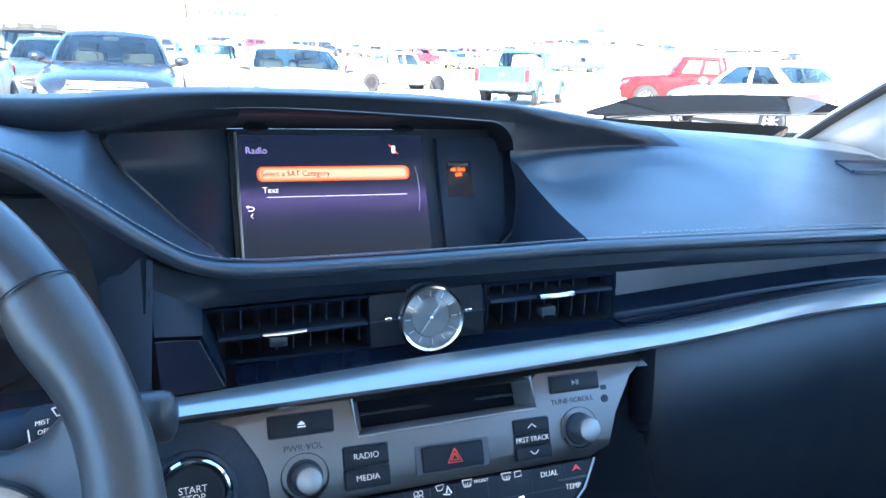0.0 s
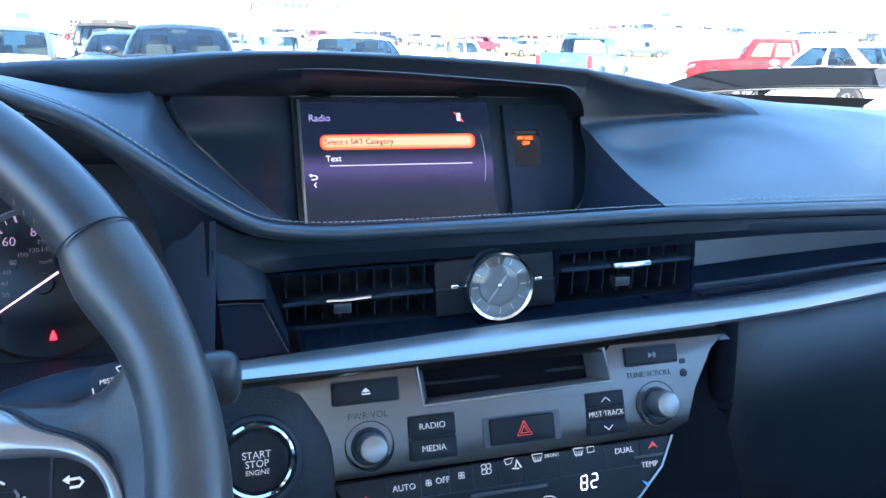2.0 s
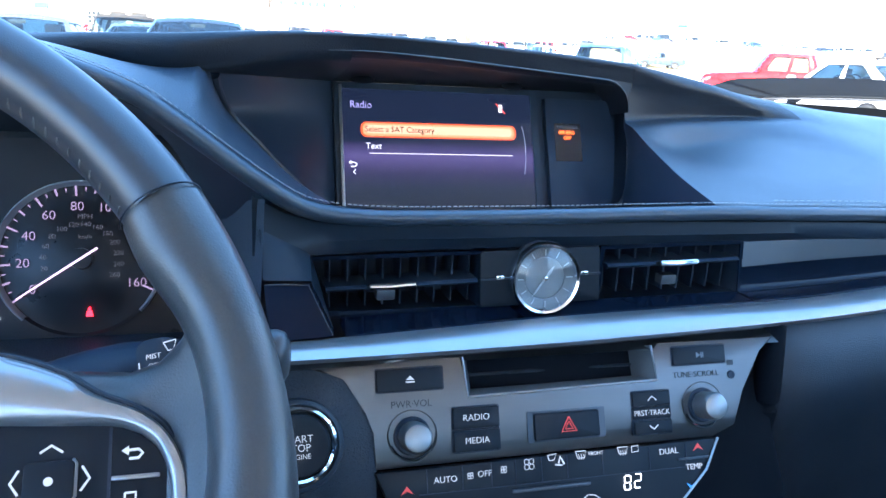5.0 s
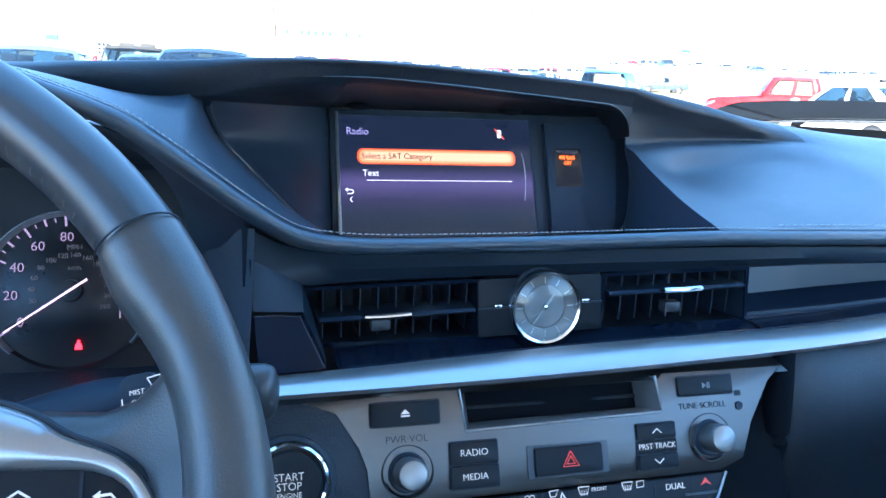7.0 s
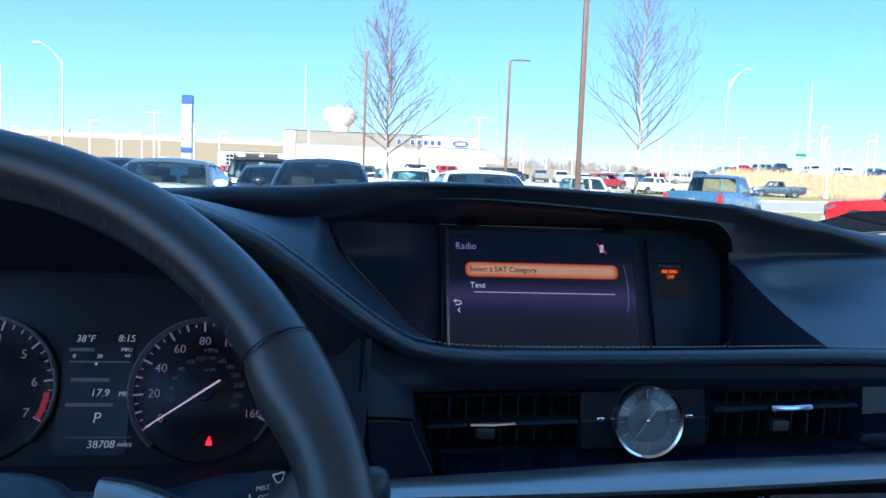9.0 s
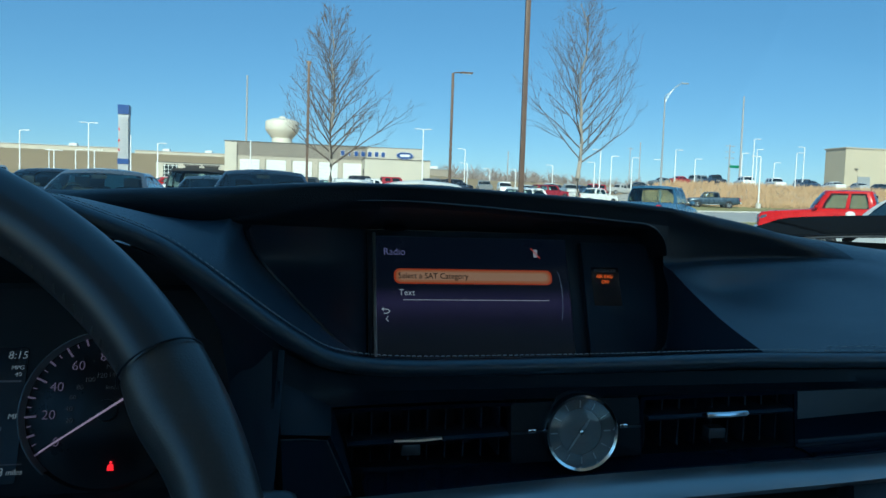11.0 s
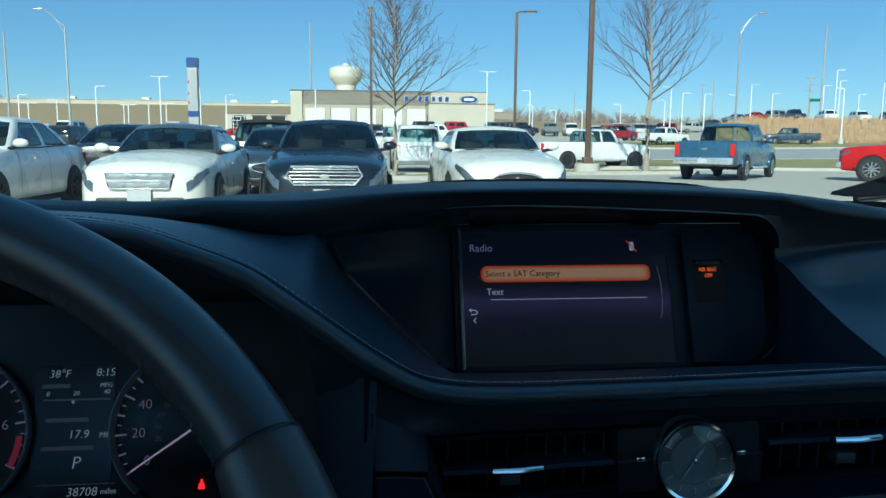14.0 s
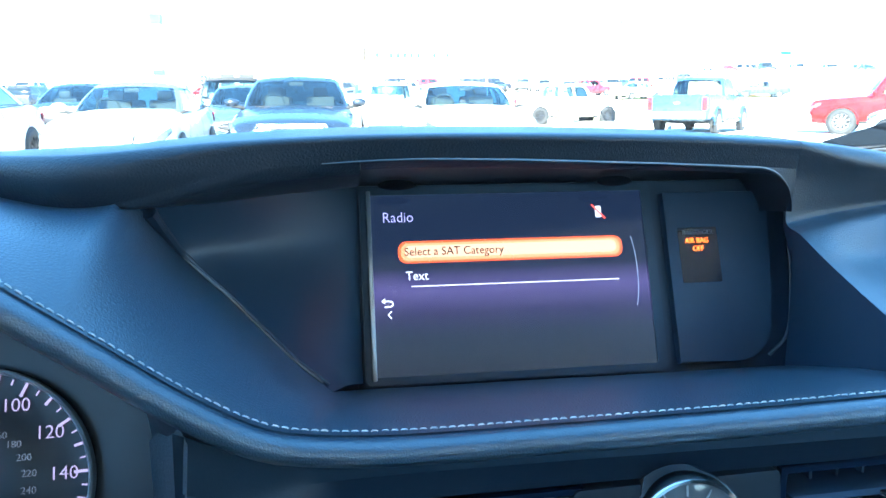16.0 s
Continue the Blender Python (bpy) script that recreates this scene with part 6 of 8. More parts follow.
# each kind: length, width, height; stations (share of the length from the nose, width share, underside, shoulder, crown); cab (screen foot, roof front, roof rear, rear foot as shares; foot height, foot width, roof width)
SEDAN = dict(L=4.95, W=1.90, H=1.54, wheel=0.335, axles=(0.19, 0.785), cab=(0.285, 0.445, 0.70, 0.865), foot=(1.04, 1.10), wf=0.86, wr=0.67,
             st=[(0.0, 0.6, 0.32, 0.63, 0.67), (0.012, 0.76, 0.24, 0.73, 0.77), (0.04, 0.88, 0.2, 0.81, 0.87), (0.1, 0.95, 0.19, 0.87, 0.95), (0.19, 1, 0.19, 0.92, 1.01), (0.3, 1, 0.19, 0.99, 1.07), (0.5, 1, 0.19, 1.02, 1.07), (0.76, 1, 0.19, 1.04, 1.1), (0.88, 0.98, 0.2, 1.05, 1.14), (0.96, 0.92, 0.26, 1.03, 1.12), (0.99, 0.86, 0.3, 0.95, 1.05), (1.0, 0.76, 0.38, 0.83, 0.89)])
HATCH = dict(SEDAN, L=4.50, W=1.79, H=1.44, wheel=0.33, cab=(0.265, 0.45, 0.68, 0.93), foot=(0.98, 1.06), wr=0.66,
             st=[(0.0, .62, .30, .62, .66), (.012, .80, .22, .72, .77), (.05, .92, .19, .79, .87), (.12, .98, .18, .85, .95), (.20, 1, .18, .89, 1.0), (.30, 1, .18, .94, 1.03), (.5, 1, .18, .97, 1.03), (.76, 1, .18, 1.0, 1.06), (.90, .98, .20, 1.03, 1.10), (.97, .92, .26, 1.0, 1.08), (1.0, .80, .36, .80, .88)])
SUV = dict(SEDAN, L=5.1, W=2.02, H=1.88, wheel=0.40, cab=(0.255, 0.36, 0.93, 0.985), foot=(1.18, 1.20), wf=0.90, wr=0.74, axles=(0.185, 0.77),
           st=[(0.0, .78, .42, .90, .94), (.015, .90, .30, .98, 1.02), (.06, .97, .28, 1.04, 1.10), (.15, 1, .28, 1.08, 1.15), (.26, 1, .28, 1.14, 1.20), (.5, 1, .28, 1.17, 1.20), (.8, 1, .28, 1.18, 1.20), (.96, .99, .30, 1.18, 1.21), (.99, .95, .34, 1.14, 1.18), (1.0, .90, .40, 1.02, 1.06)])
TRUCK = dict(SEDAN, L=6.0, W=2.03, H=1.95, wheel=0.41, cab=(0.265, 0.345, 0.60, 0.635), foot=(1.28, 1.28), wf=0.90, wr=0.76, axles=(0.165, 0.785),
             st=[(0.0, .82, .46, .98, 1.02), (.015, .93, .36, 1.08, 1.12), (.06, .98, .34, 1.14, 1.18), (.15, 1, .34, 1.18, 1.22), (.26, 1, .36, 1.24, 1.27), (.45, 1, .36, 1.27, 1.28), (.64, 1, .38, 1.28, 1.285), (.645, 1, .38, 1.30, 1.30), (.97, 1, .48, 1.31, 1.31), (.985, .98, .55, 1.31, 1.31), (1.0, .96, .60, 1.29, 1.29)])
VAN = dict(SUV, L=5.6, W=2.05, H=2.2, cab=(0.16, 0.30, 0.96, 0.99), foot=(1.15, 1.2))


def car(name, label, k, skin, at, heading, front="bars", near=2, rims=None, category="car", group="parked cars", roof_skin=None, rack=False, glass=None):
    """A parked vehicle, its nose along local +y. near: 2 all parts and an interior, 1 outside parts, 0 body, glass and wheels."""
    L, Wd, H = k["L"], k["W"] / 2, k["H"]
    c = thing(name, label, category, group, at=(0, 0, 0))
    skin2 = roof_skin or skin
    Y = lambda f: L / 2 - f * L
    # body
    rows = []
    prof = [(0, 0), (.80, 0), (.94, .07), (1.0, .22), (1.0, .45), (.985, .70), (.955, .90), (.90, 1.0)]
    fs = [s[0] for s in k["st"]]
    fine = sorted(set(fs + [round(f, 3) for f in np.linspace(0.06, 0.96, 16)])) if near else fs
    body_z = lambda f, j: float(np.interp(f, fs, [s[j] for s in k["st"]]))
    for f in fine:
        w, zb, zs, zc = body_z(f, 1) * Wd, body_z(f, 2), body_z(f, 3), body_z(f, 4)
        half = [(w * a, zb + (zs - zb) * h) for a, h in prof] + [(w * .70, zs + (zc - zs) * .55), (w * .40, zs + (zc - zs) * .88), (0, zc)]
        rows.append([Vector((x, Y(f), z)) for x, z in half] + [Vector((-x, Y(f), z)) for x, z in half[-2:0:-1]])
    b = loft(B(), rows, closed=True, cap=True)
    # roof joined by the pillars
    a0, a1, c1, c0 = [Y(f) for f in k["cab"]]
    zf, zr = k["foot"]
    wf, wr = k["wf"] * Wd, k["wr"] * Wd
    zt = H - 0.045
    levels, n_f, n_s = (9, 10, 14) if near else (5, 4, 8)
    rings = []
    for v in np.linspace(0, 1, levels):
        sw = math.sin(math.pi * v)
        yf, yr, w = a0 + (a1 - a0) * v + .05 * sw, c0 + (c1 - c0) * v - .05 * sw, wf + (wr - wf) * v + .035 * sw * Wd
        bf, br = .24 - .12 * v, .14 - .06 * v
        half = [(w * .93 * u, yf - bf * u * u) for u in np.linspace(0, 1, n_f // 2 + 1)] + [(w * .98, yf - bf - .035)]
        y0, y1 = yf - bf - .09, yr + br + .11
        half += [(w, y0 + (y1 - y0) * t) for t in np.linspace(0, 1, n_s + 1)] + [(w * .975, yr + br + .045)]
        half += [(w * .92 * u, yr + br * u * u) for u in np.linspace(1, 0, n_f // 2 + 1)]
        ring = half + [(-x, y) for x, y in half[-2:0:-1]]
        zb = lambda y: zf + (zr - zf) * min(1.0, max(0.0, (a0 - y) / (a0 - c0))) - .05
        rings.append([Vector((x, y, zb(y) + (zt - .01 + .035 * (1 - (x / w) ** 2) - zb(y)) * v)) for x, y in ring])
    n_r, n_h = len(rings[0]), len(half)
    mid = Vector((0, (a1 + c1) / 2, zt))
    edge_f, b_at = n_f // 2, n_f // 2 + 2 + n_s // 2
    def pane_of(q):
        """Which pane the q-th stretch of the outline belongs to; none for the pillars."""
        side = q if q < n_h - 1 else n_r - 1 - q
        sg = 0 if q < n_h - 1 else 1
        if side < edge_f:
            return "windscreen", 0
        if edge_f + 3 <= side < b_at:
            return "side_window", sg
        if b_at < side <= edge_f + n_s:
            return "side_window", 2 + sg
        if side >= n_h - 1 - n_f // 2:
            return "rear_window", 0
        return None
    rb, panes = B() if near else b, {}
    for r0, r1, lev in zip(rings, rings[1:], range(levels)):
        for q in range(n_r):
            key = pane_of(q) if 0 < lev < levels - 2 or (not near and lev < levels - 2) else None
            tgt = panes.setdefault(key, B()) if key else rb
            tgt.faces.new([tgt.verts.new(p) for p in (r0[q], r0[(q + 1) % n_r], r1[(q + 1) % n_r], r1[q])])
    loft(rb, [[Vector((p.x * t, mid.y + (p.y - mid.y) * t, zt - .01 + .035 * (1 - (p.x * t / wr) ** 2) + .03 * (1 - t * t))) for p in rings[-1]] for t in (1.0, .93, .75, .45, .1)], closed=True)
    bmesh.ops.remove_doubles(rb, verts=rb.verts, dist=.0005)
    part("body", b, skin, c, smooth=40)
    if near:
        part("roof", rb, skin2, c, smooth=50)
    gl = glass or (car_glass if near else dark_glass)
    for (nm, _), pb in panes.items():
        bmesh.ops.remove_doubles(pb, verts=pb.verts, dist=.0005)
        part(nm, pb, gl, c, smooth=60)
    if near:        # dark rubber along the side glass, one strip for each window
        for sx in (-1, 1):
            for lo, hi in ((edge_f + 3, b_at), (b_at + 1, edge_f + n_s + 1)):
                loop = [rings[1][q] for q in range(lo, hi + 1)] + [rings[levels - 2][q] for q in range(hi, lo - 1, -1)]
                loop = [Vector((sx * (p.x + .002), p.y, p.z)) for p in loop]
                part("window_seal", tube(B(), loop + loop[:1], .010, seg=5, cap=False), under_black, c)
    # wheels
    rw = k["wheel"]
    for f in k["axles"]:
        for sx in (-1, 1):
            y = Y(f)
            m = Matrix.Translation((sx * (Wd - 0.075), y, rw)) @ Matrix.Rotation(radians(90 * sx), 4, "Y")
            seg = 28 if near == 2 else 14
            wt = part("wheel", lathe(B(), [(rw * .60, .10), (rw * .70, .118), (rw * .93, .112), (rw, .085), (rw, -.085), (rw * .9, -.11)], m, seg), tyre_rubber, c)
            bb = lathe(B(), [(rw * .66, .118), (rw * .62, .100), (rw * .58, .080), (0, .078)], m, seg)
            if near:
                for q in range(10):
                    box(bb, (rw * .33, 0, .095), (rw * .56, rw * .085, .03), m @ Matrix.Rotation(radians(36 * q), 4, "Z"))
                lathe(bb, [(rw * .14, .09), (rw * .12, .108), (0, .11)], m, 10)
            part("rim", bb, rims or alloy, wt)
            if near:
                part("arch", lathe(B(), [(rw * 1.15, .0785), (rw * 1.13, .081), (0, .081)], m, 28), under_black, c)
    if not near:
        m0 = pose(*at, 0, 0, -heading)
        c.matrix_basis = m0
        return c
    nose = Y(0.0)
    wn = body_z(0.03, 1) * Wd
    truck = k is TRUCK or k is SUV or k is VAN
    # headlights, wrapped round the corners
    for sx in (-1, 1):
        hl = B()
        rows = []
        noses = [q for q in k["st"] if q[0] <= 0.2]
        for t in np.linspace(0.22, 0.93, 8):
            x = Wd * (body_z(0.0, 1) * 0.97 + (0.955 - body_z(0.0, 1) * 0.97) * t)
            f = float(np.interp(x / (0.97 * Wd), [q[1] for q in noses], [q[0] for q in noses]))
            z = body_z(f, 3) - 0.045 - (0.05 if truck else 0.0)
            y = Y(f)
            hh = (0.20 if truck else 0.165) * (0.45 + 0.55 * math.sin(math.pi * min(1, t * .8 + 0.15))) * (1 - 0.45 * t ** 3)
            rows.append([Vector((sx * (x - 0.03), y - .06, z - hh)), Vector((sx * (x + 0.010), y + .018, z - hh)), Vector((sx * (x + 0.006), y + .016, z - hh * .5)), Vector((sx * (x - 0.008), y - .010, z)), Vector((sx * (x - 0.06), y - .09, z))])
        loft(hl, rows, closed=True, cap=True)
        part("headlight", hl, lamp_clear, c, "clear headlight")
        # tail lights
        tl = B()
        zt_ = body_z(0.97, 3)
        hgt = 0.42 if truck else 0.17
        loft(tl, [[Vector((sx * Wd * body_z(f, 1) * s, Y(f) - .012, z)) for z in (zt_ - .06 - hgt, zt_ - .06)] for f, s in ((0.9999, .86 if truck else .62), (0.985, .985), (0.955, 1.003), (0.93, 1.004))])
        loft(tl, [[Vector((sx * Wd * body_z(f, 1) * s * .98, Y(f) + .02, z)) for z in (zt_ - .06 - hgt, zt_ - .06)] for f, s in ((0.999, .80 if truck else .62), (0.985, .985), (0.955, 1.003), (0.93, 1.004))])
        if k is TRUCK:
            tl.free()
            tl = box(B(), (sx * (Wd * .96 - .075), Y(1.0) + .02, 1.02), (.15, .12, .40), bevel=.02)
        part("tail_light", tl, lamp_red, c, "red tail light")
        mb = B()
        bmesh.ops.create_icosphere(mb, subdivisions=3, radius=1.0, matrix=Matrix.Translation((sx * (wf + .17), a0 - .28, zf + .07)) @ Matrix.Diagonal((.115, .060, .068, 1)))
        mirror = part("mirror", mb, skin, c, smooth=80)
        part("mirror_foot", tube(B(), [(sx * (wf - .02), a0 - .30, zf - .02), (sx * (wf + .08), a0 - .29, zf + .01), (sx * (wf + .17), a0 - .28, zf + .02)], .028, seg=8), under_black, mirror)
        part("door_handle", box(B(), (sx * (Wd * .985 + .012), a0 - .95, zf - .17), (.02, .20, .025), bevel=.006), skin, c)
        part("sill", box(B(), (sx * (Wd * .96), 0, body_z(.5, 2) + .03), (.06, L * .50, .09), bevel=.02), under_black, c)
    G = B()
    yn = nose + 0.03
    if front == "bars":       # wide grille with bright bars
        prism(G, [(x * 1.0, z) for x, z in ((-.50, .60), (-.40, .47), (.40, .47), (.50, .60), (.44, .70), (-.44, .70))], -.03, .015, plane_frame((0, nose, 0.10), (-1, 0, 0), (0, 0, 1)))
        g = part("grille", G, grille_dark, c)
        part("grille_rim", tube(B(), [(x, yn, z + .10) for x, z in ((-.53, .585), (-.42, .46), (.42, .46), (.53, .585), (.46, .71), (-.46, .71), (-.53, .585))], .017, seg=6, cap=False), car_chrome, g, "bright rim")
        for i, z in enumerate((.595, .635, .685, .735, .775)):
            wbar = .86 if i in (0, 4) else .98
            part("grille_bar", box(B(), (0, yn, z), (wbar, .03, .020), bevel=.006), car_chrome, g, "chrome bar")
        part("badge", lathe(B(), [(.075, 0), (.07, .012), (0, .016)], plane_frame((0, yn + .015, .675), (-1, 0, 0), (0, 0, 1)) @ Matrix.Diagonal((1, .45, 1, 1)), 20), car_chrome, g)
    elif front == "split":    # two closed silver bands
        g = part("grille", prism(G, [(-.42, .52), (-.38, .46), (.38, .46), (.42, .52), (.45, .68), (-.45, .68)], -.03, .01, plane_frame((0, nose, 0.035), (-1, 0, 0), (0, 0, 1))), grille_dark, c)
        for z, w_, h_ in ((.668, .86, .085), (.555, .80, .085)):
            part("grille_bar", box(B(), (0, yn - .008, z), (w_, .02, h_), bevel=.012), alloy, g, "satin silver band")
            part("grille_rim", tube(B(), [(sx_ * w_ * .51, yn + .004, z + sz_ * h_ * .58) for sx_, sz_ in ((-1, 1), (1, 1), (.94, -1), (-.94, -1), (-1, 1))], .011, seg=6, cap=False), car_chrome, g, "bright rim")
        part("badge", box(B(), (0, yn + .015, .612), (.17, .02, .04), bevel=.01), car_chrome, g, "plain pale bar")
    elif front == "oval":
        g = part("grille", lathe(G, [(.40, -.05), (.40, .0), (.36, .02), (0, .02)], plane_frame((0, nose, .60), (-1, 0, 0), (0, 0, 1)) @ Matrix.Diagonal((1, .28, 1, 1)), 28), grille_dark, c)
        part("grille_ring", tube(B(), [(0.39 * math.cos(t), yn, .60 + .11 * math.sin(t)) for t in np.linspace(0, 2 * math.pi, 28)], .016, seg=6, cap=False), car_chrome, g)
        part("badge", lathe(B(), [(.05, 0), (.04, .012), (0, .014)], plane_frame((0, yn + .005, .60), (-1, 0, 0), (0, 0, 1)), 14), car_chrome, g)
    elif front == "truck":
        g = part("grille", box(G, (0, nose + .005, .86), (1.20, .06, .36), bevel=.03), grille_dark, c)
        for z in (.74, .86, .98):
            part("grille_bar", box(B(), (0, yn + .01, z), (1.16, .03, .05), bevel=.01), car_chrome, g)
        part("front_bumper", box(B(), (0, nose - .02, .55), (1.80, .22, .20), bevel=.05), car_chrome, c)
    if k is TRUCK:
        end = Y(1.0)
        part("tailgate", box(B(), (0, end - .012, 1.02), (1.50, .05, .50), bevel=.015), skin, c)
        part("tailgate_mark", lathe(B(), [(.11, 0), (.10, .01), (0, .012)], plane_frame((0, end - .037, 1.05), (1, 0, 0), (0, 0, 1)) @ Matrix.Diagonal((1, .45, 1, 1)), 18), alloy, c, "plain oval mark")
        part("rear_bumper", box(B(), (0, end - .10, .66), (1.90, .20, .22), bevel=.03), car_chrome, c, "chrome rear bumper")
        part("number_plate", box(B(), (0, end - .205, .66), (.31, .01, .14)), plate_white, c)
        part("bed_cover", box(B(), (0, Y(.81), 1.315), (1.66, L * .31, .02)), under_black, c)
        part("frame_rails", box(box(B(), (.45, 0, .48), (.10, L * .86, .16)), (-.45, 0, .48), (.10, L * .86, .16)), under_black, c)
        part("axle", lathe(cyl(B(), (-.8, Y(k["axles"][1]), rw), (.8, Y(k["axles"][1]), rw), .06, .06, 10), [(.0, -.17), (.13, -.09), (.16, 0), (.13, .09), (0, .17)], Matrix.Translation((0, Y(k["axles"][1]), rw)) @ Matrix.Rotation(radians(90), 4, "X"), 14), under_black, c)
        for sx in (-1, 1):
            part("side_step", tube(B(), [(sx * (Wd - .10), Y(.30), .44), (sx * (Wd + .03), Y(.315), .42), (sx * (Wd + .03), Y(.60), .42), (sx * (Wd - .10), Y(.615), .44)], .045, seg=8), car_chrome, c, "chrome side step")
            for f in k["axles"]:
                part("arch_flare", tube(B(), [(sx * (Wd + .012), Y(f) + rw * 1.22 * math.cos(t), rw + rw * 1.22 * math.sin(t)) for t in np.linspace(-.15, math.pi + .15, 16)], .035, seg=6), skin, c)
        part("tail_window_frame", tube(B(), [(x, c0 * .25 + c1 * .75 - .05, z) for x, z in ((-.24, zt - .12), (.24, zt - .12), (.24, zf + .12), (-.24, zf + .12), (-.24, zt - .12))], .014, seg=5, cap=False), under_black, c)
    elif truck:
        end = Y(1.0)
        part("rear_bumper", box(B(), (0, end - .04, .55), (1.78, .14, .20), bevel=.04), skin, c)
        part("number_plate", box(B(), (0, end - .02, .95), (.32, .02, .15)), plate_white, c)
        part("tailgate_trim", box(B(), (0, end - .012, 1.05), (.90, .03, .07), bevel=.01), car_chrome, c)
    else:
        part("lower_intake", box(B(), (0, nose - .01, .33), (1.15, .08, .12), bevel=.03), grille_dark, c)
        part("number_plate", box(B(), (0, nose + .045, .42), (.31, .012, .15)), plate_white, c)
        part("number_plate", box(B(), (0, Y(1.0) - .02, .62), (.31, .012, .15)), plate_white, c)
    if rack:
        for sx in (-1, 1):
            part("roof_rail", tube(B(), [(sx * wr * .9, a1 - .2, H + .0), (sx * wr * .9, a1 - .35, H + .05), (sx * wr * .9, c1 + .35, H + .05), (sx * wr * .9, c1 + .2, H)], .02, seg=6), alloy, c)
    if near == 2:       # door gaps and a bright or dark belt line
        for sx in (-1, 1):
            for y in (a0 - .35, (a0 + c0) / 2 - .03, c0 + .45):
                gap = B()
                loft(gap, [[Vector((sx * (Wd * a + .003), y + .035 * (1 - h), zb_ + (zs_ - zb_) * h)), Vector((sx * (Wd * a + .003), y + .012 + .035 * (1 - h), zb_ + (zs_ - zb_) * h))] for a, h in ((1.0, .24), (1.0, .45), (.985, .70), (.955, .90), (.915, .985)) for zb_, zs_ in ((body_z(.5, 2), body_z(.5, 3)),)])
                part("door_gap", gap, under_black, c)
            part("belt_strip", tube(B(), [(sx * (wf + .02), a0 - .25, zf - .005), (sx * (wf + .035), (a0 + c0) / 2, zf + .002), (sx * (wf + .02), c0 + .2, zr - .01)], .011, seg=5), under_black, c)
    # inside
    part("cabin_floor", box(B(), (0, (a0 + c0) / 2, zf - .10), (wf * 1.9, abs(a0 - c0) * .96, .04)), seat_dark, c)
    if near == 2:
        for sx in (-1, 1):
            for ys in (a1 - .35, a1 - 1.25):
                if ys > c0 + .3:
                    part("seat", box(B(), (sx * .37, ys, zf - .05), (.48, .14, .46), bevel=.06, seg=2), seat_dark, c)
                    part("headrest", box(B(), (sx * .37, ys - .03, zf + .25), (.24, .09, .15), bevel=.035, seg=2), seat_dark, c)
        part("car_steering_wheel", tube(B(), [(.37 + .17 * math.cos(t), a1 + .10 + .06 * math.sin(t), zf + .06 + .15 * math.sin(t)) for t in np.linspace(0, 2 * math.pi, 20)], .014, seg=6, cap=False), under_black, c)
        part("inner_mirror", box(B(), (0, a1 + .12, zt - .09), (.22, .03, .06), bevel=.012), under_black, c)
        for sx in (-.30, .30):
            part("wiper", tube(B(), [(sx - .28, a0 + .06, zf - .005), (sx + .30, a0 + .0, zf + .012)], .010, seg=5), under_black, c)
    c.matrix_basis = pose(*at, 0, 0, -heading)
    return c


def g(x, y):
    return (x, y, land(x, y))


car("sedan", "dark navy sedan with wide chrome grille parked facing the lane", SEDAN, navy_paint, g(-0.66, 13.3), 180, "bars", 2)
car("hatchback", "pearl white hatchback with silver split grille parked facing the lane", HATCH, pearl_paint, g(-3.12, 12.9), 180, "split", 2, roof_skin=gray_paint)
car("sedan", "white sedan with sunroof parked beside a white hatchback", SEDAN, white_paint, g(-6.25, 13.0), 180, "oval", 2, rims=dark_alloy)
car("sedan", "white sedan with dark oval grille parked facing the lane", dict(SEDAN, H=1.47), pearl_paint, g(2.22, 13.9), 180, "oval", 2)
car("sedan", "silver white sedan parked beyond the passenger side", SEDAN, white_paint, g(12.7, 13.6), 0, "oval", 2)
car("sedan", "black sedan seen from behind with red tail lights", SEDAN, black_paint, g(-5.35, 18.6), 0, "oval", 2)
car("sedan", "slate blue sedan parked in the second row", SEDAN, slate_paint, g(-2.1, 19.2), 180, "oval", 1)
car("off_roader", "white off-road vehicle with dark top seen from behind", SUV, white_paint, g(-3.05, 26.0), 0, "truck", 1, roof_skin=under_black, category="car")
jeep = bpy.data.objects["off_roader"]
sw_ = part("spare_wheel", lathe(B(), [(0, -.12), (.30, -.13), (.38, -.09), (.39, .05), (.33, .11), (.24, .12), (0, .10)], Matrix.Translation((0, -2.72, 1.05)) @ Matrix.Rotation(radians(90), 4, "X"), 28), tyre_rubber, None, "black spare wheel")
sw_.parent = jeep
car("suv", "white sport utility vehicle with roof rails seen from behind", SUV, white_paint, g(2.25, 33.2), 0, "truck", 1, rack=True)
car("pickup_truck", "mid blue crew cab pickup truck with chrome bumper", TRUCK, blue_paint, g(13.1, 26.1), 42, "truck", 1, category="pickup truck")
car("pickup_truck", "bright red crew cab pickup truck side on", TRUCK, red_paint, g(18.9, 22.9), -50, "truck", 1, category="pickup truck")
car("pickup_truck", "white crew cab pickup truck with dark wheels", TRUCK, white_paint, g(11.2, 36.8), 78, "truck", 1, rims=dark_alloy, category="pickup truck")
car("pickup_truck", "white pickup truck across the lane", TRUCK, white_paint, g(32.6, 79), 68, "truck", 1, category="pickup truck")
car("pickup_truck", "dark gray pickup truck on the kerb lane", TRUCK, slate_paint, g(49.5, 83), -75, "truck", 1, category="pickup truck")
car("van", "white panel van before the showroom", VAN, white_paint, g(4.3, 58), 65, "truck", 1, category="van")
car("sedan", "slate blue sedan behind the white sedan", SEDAN, slate_paint, g(5.6, 40), 20, "oval", 1)
car("sedan", "red sedan in the far row", SEDAN, red_paint, g(-11.5, 74), 60, "oval", 1)
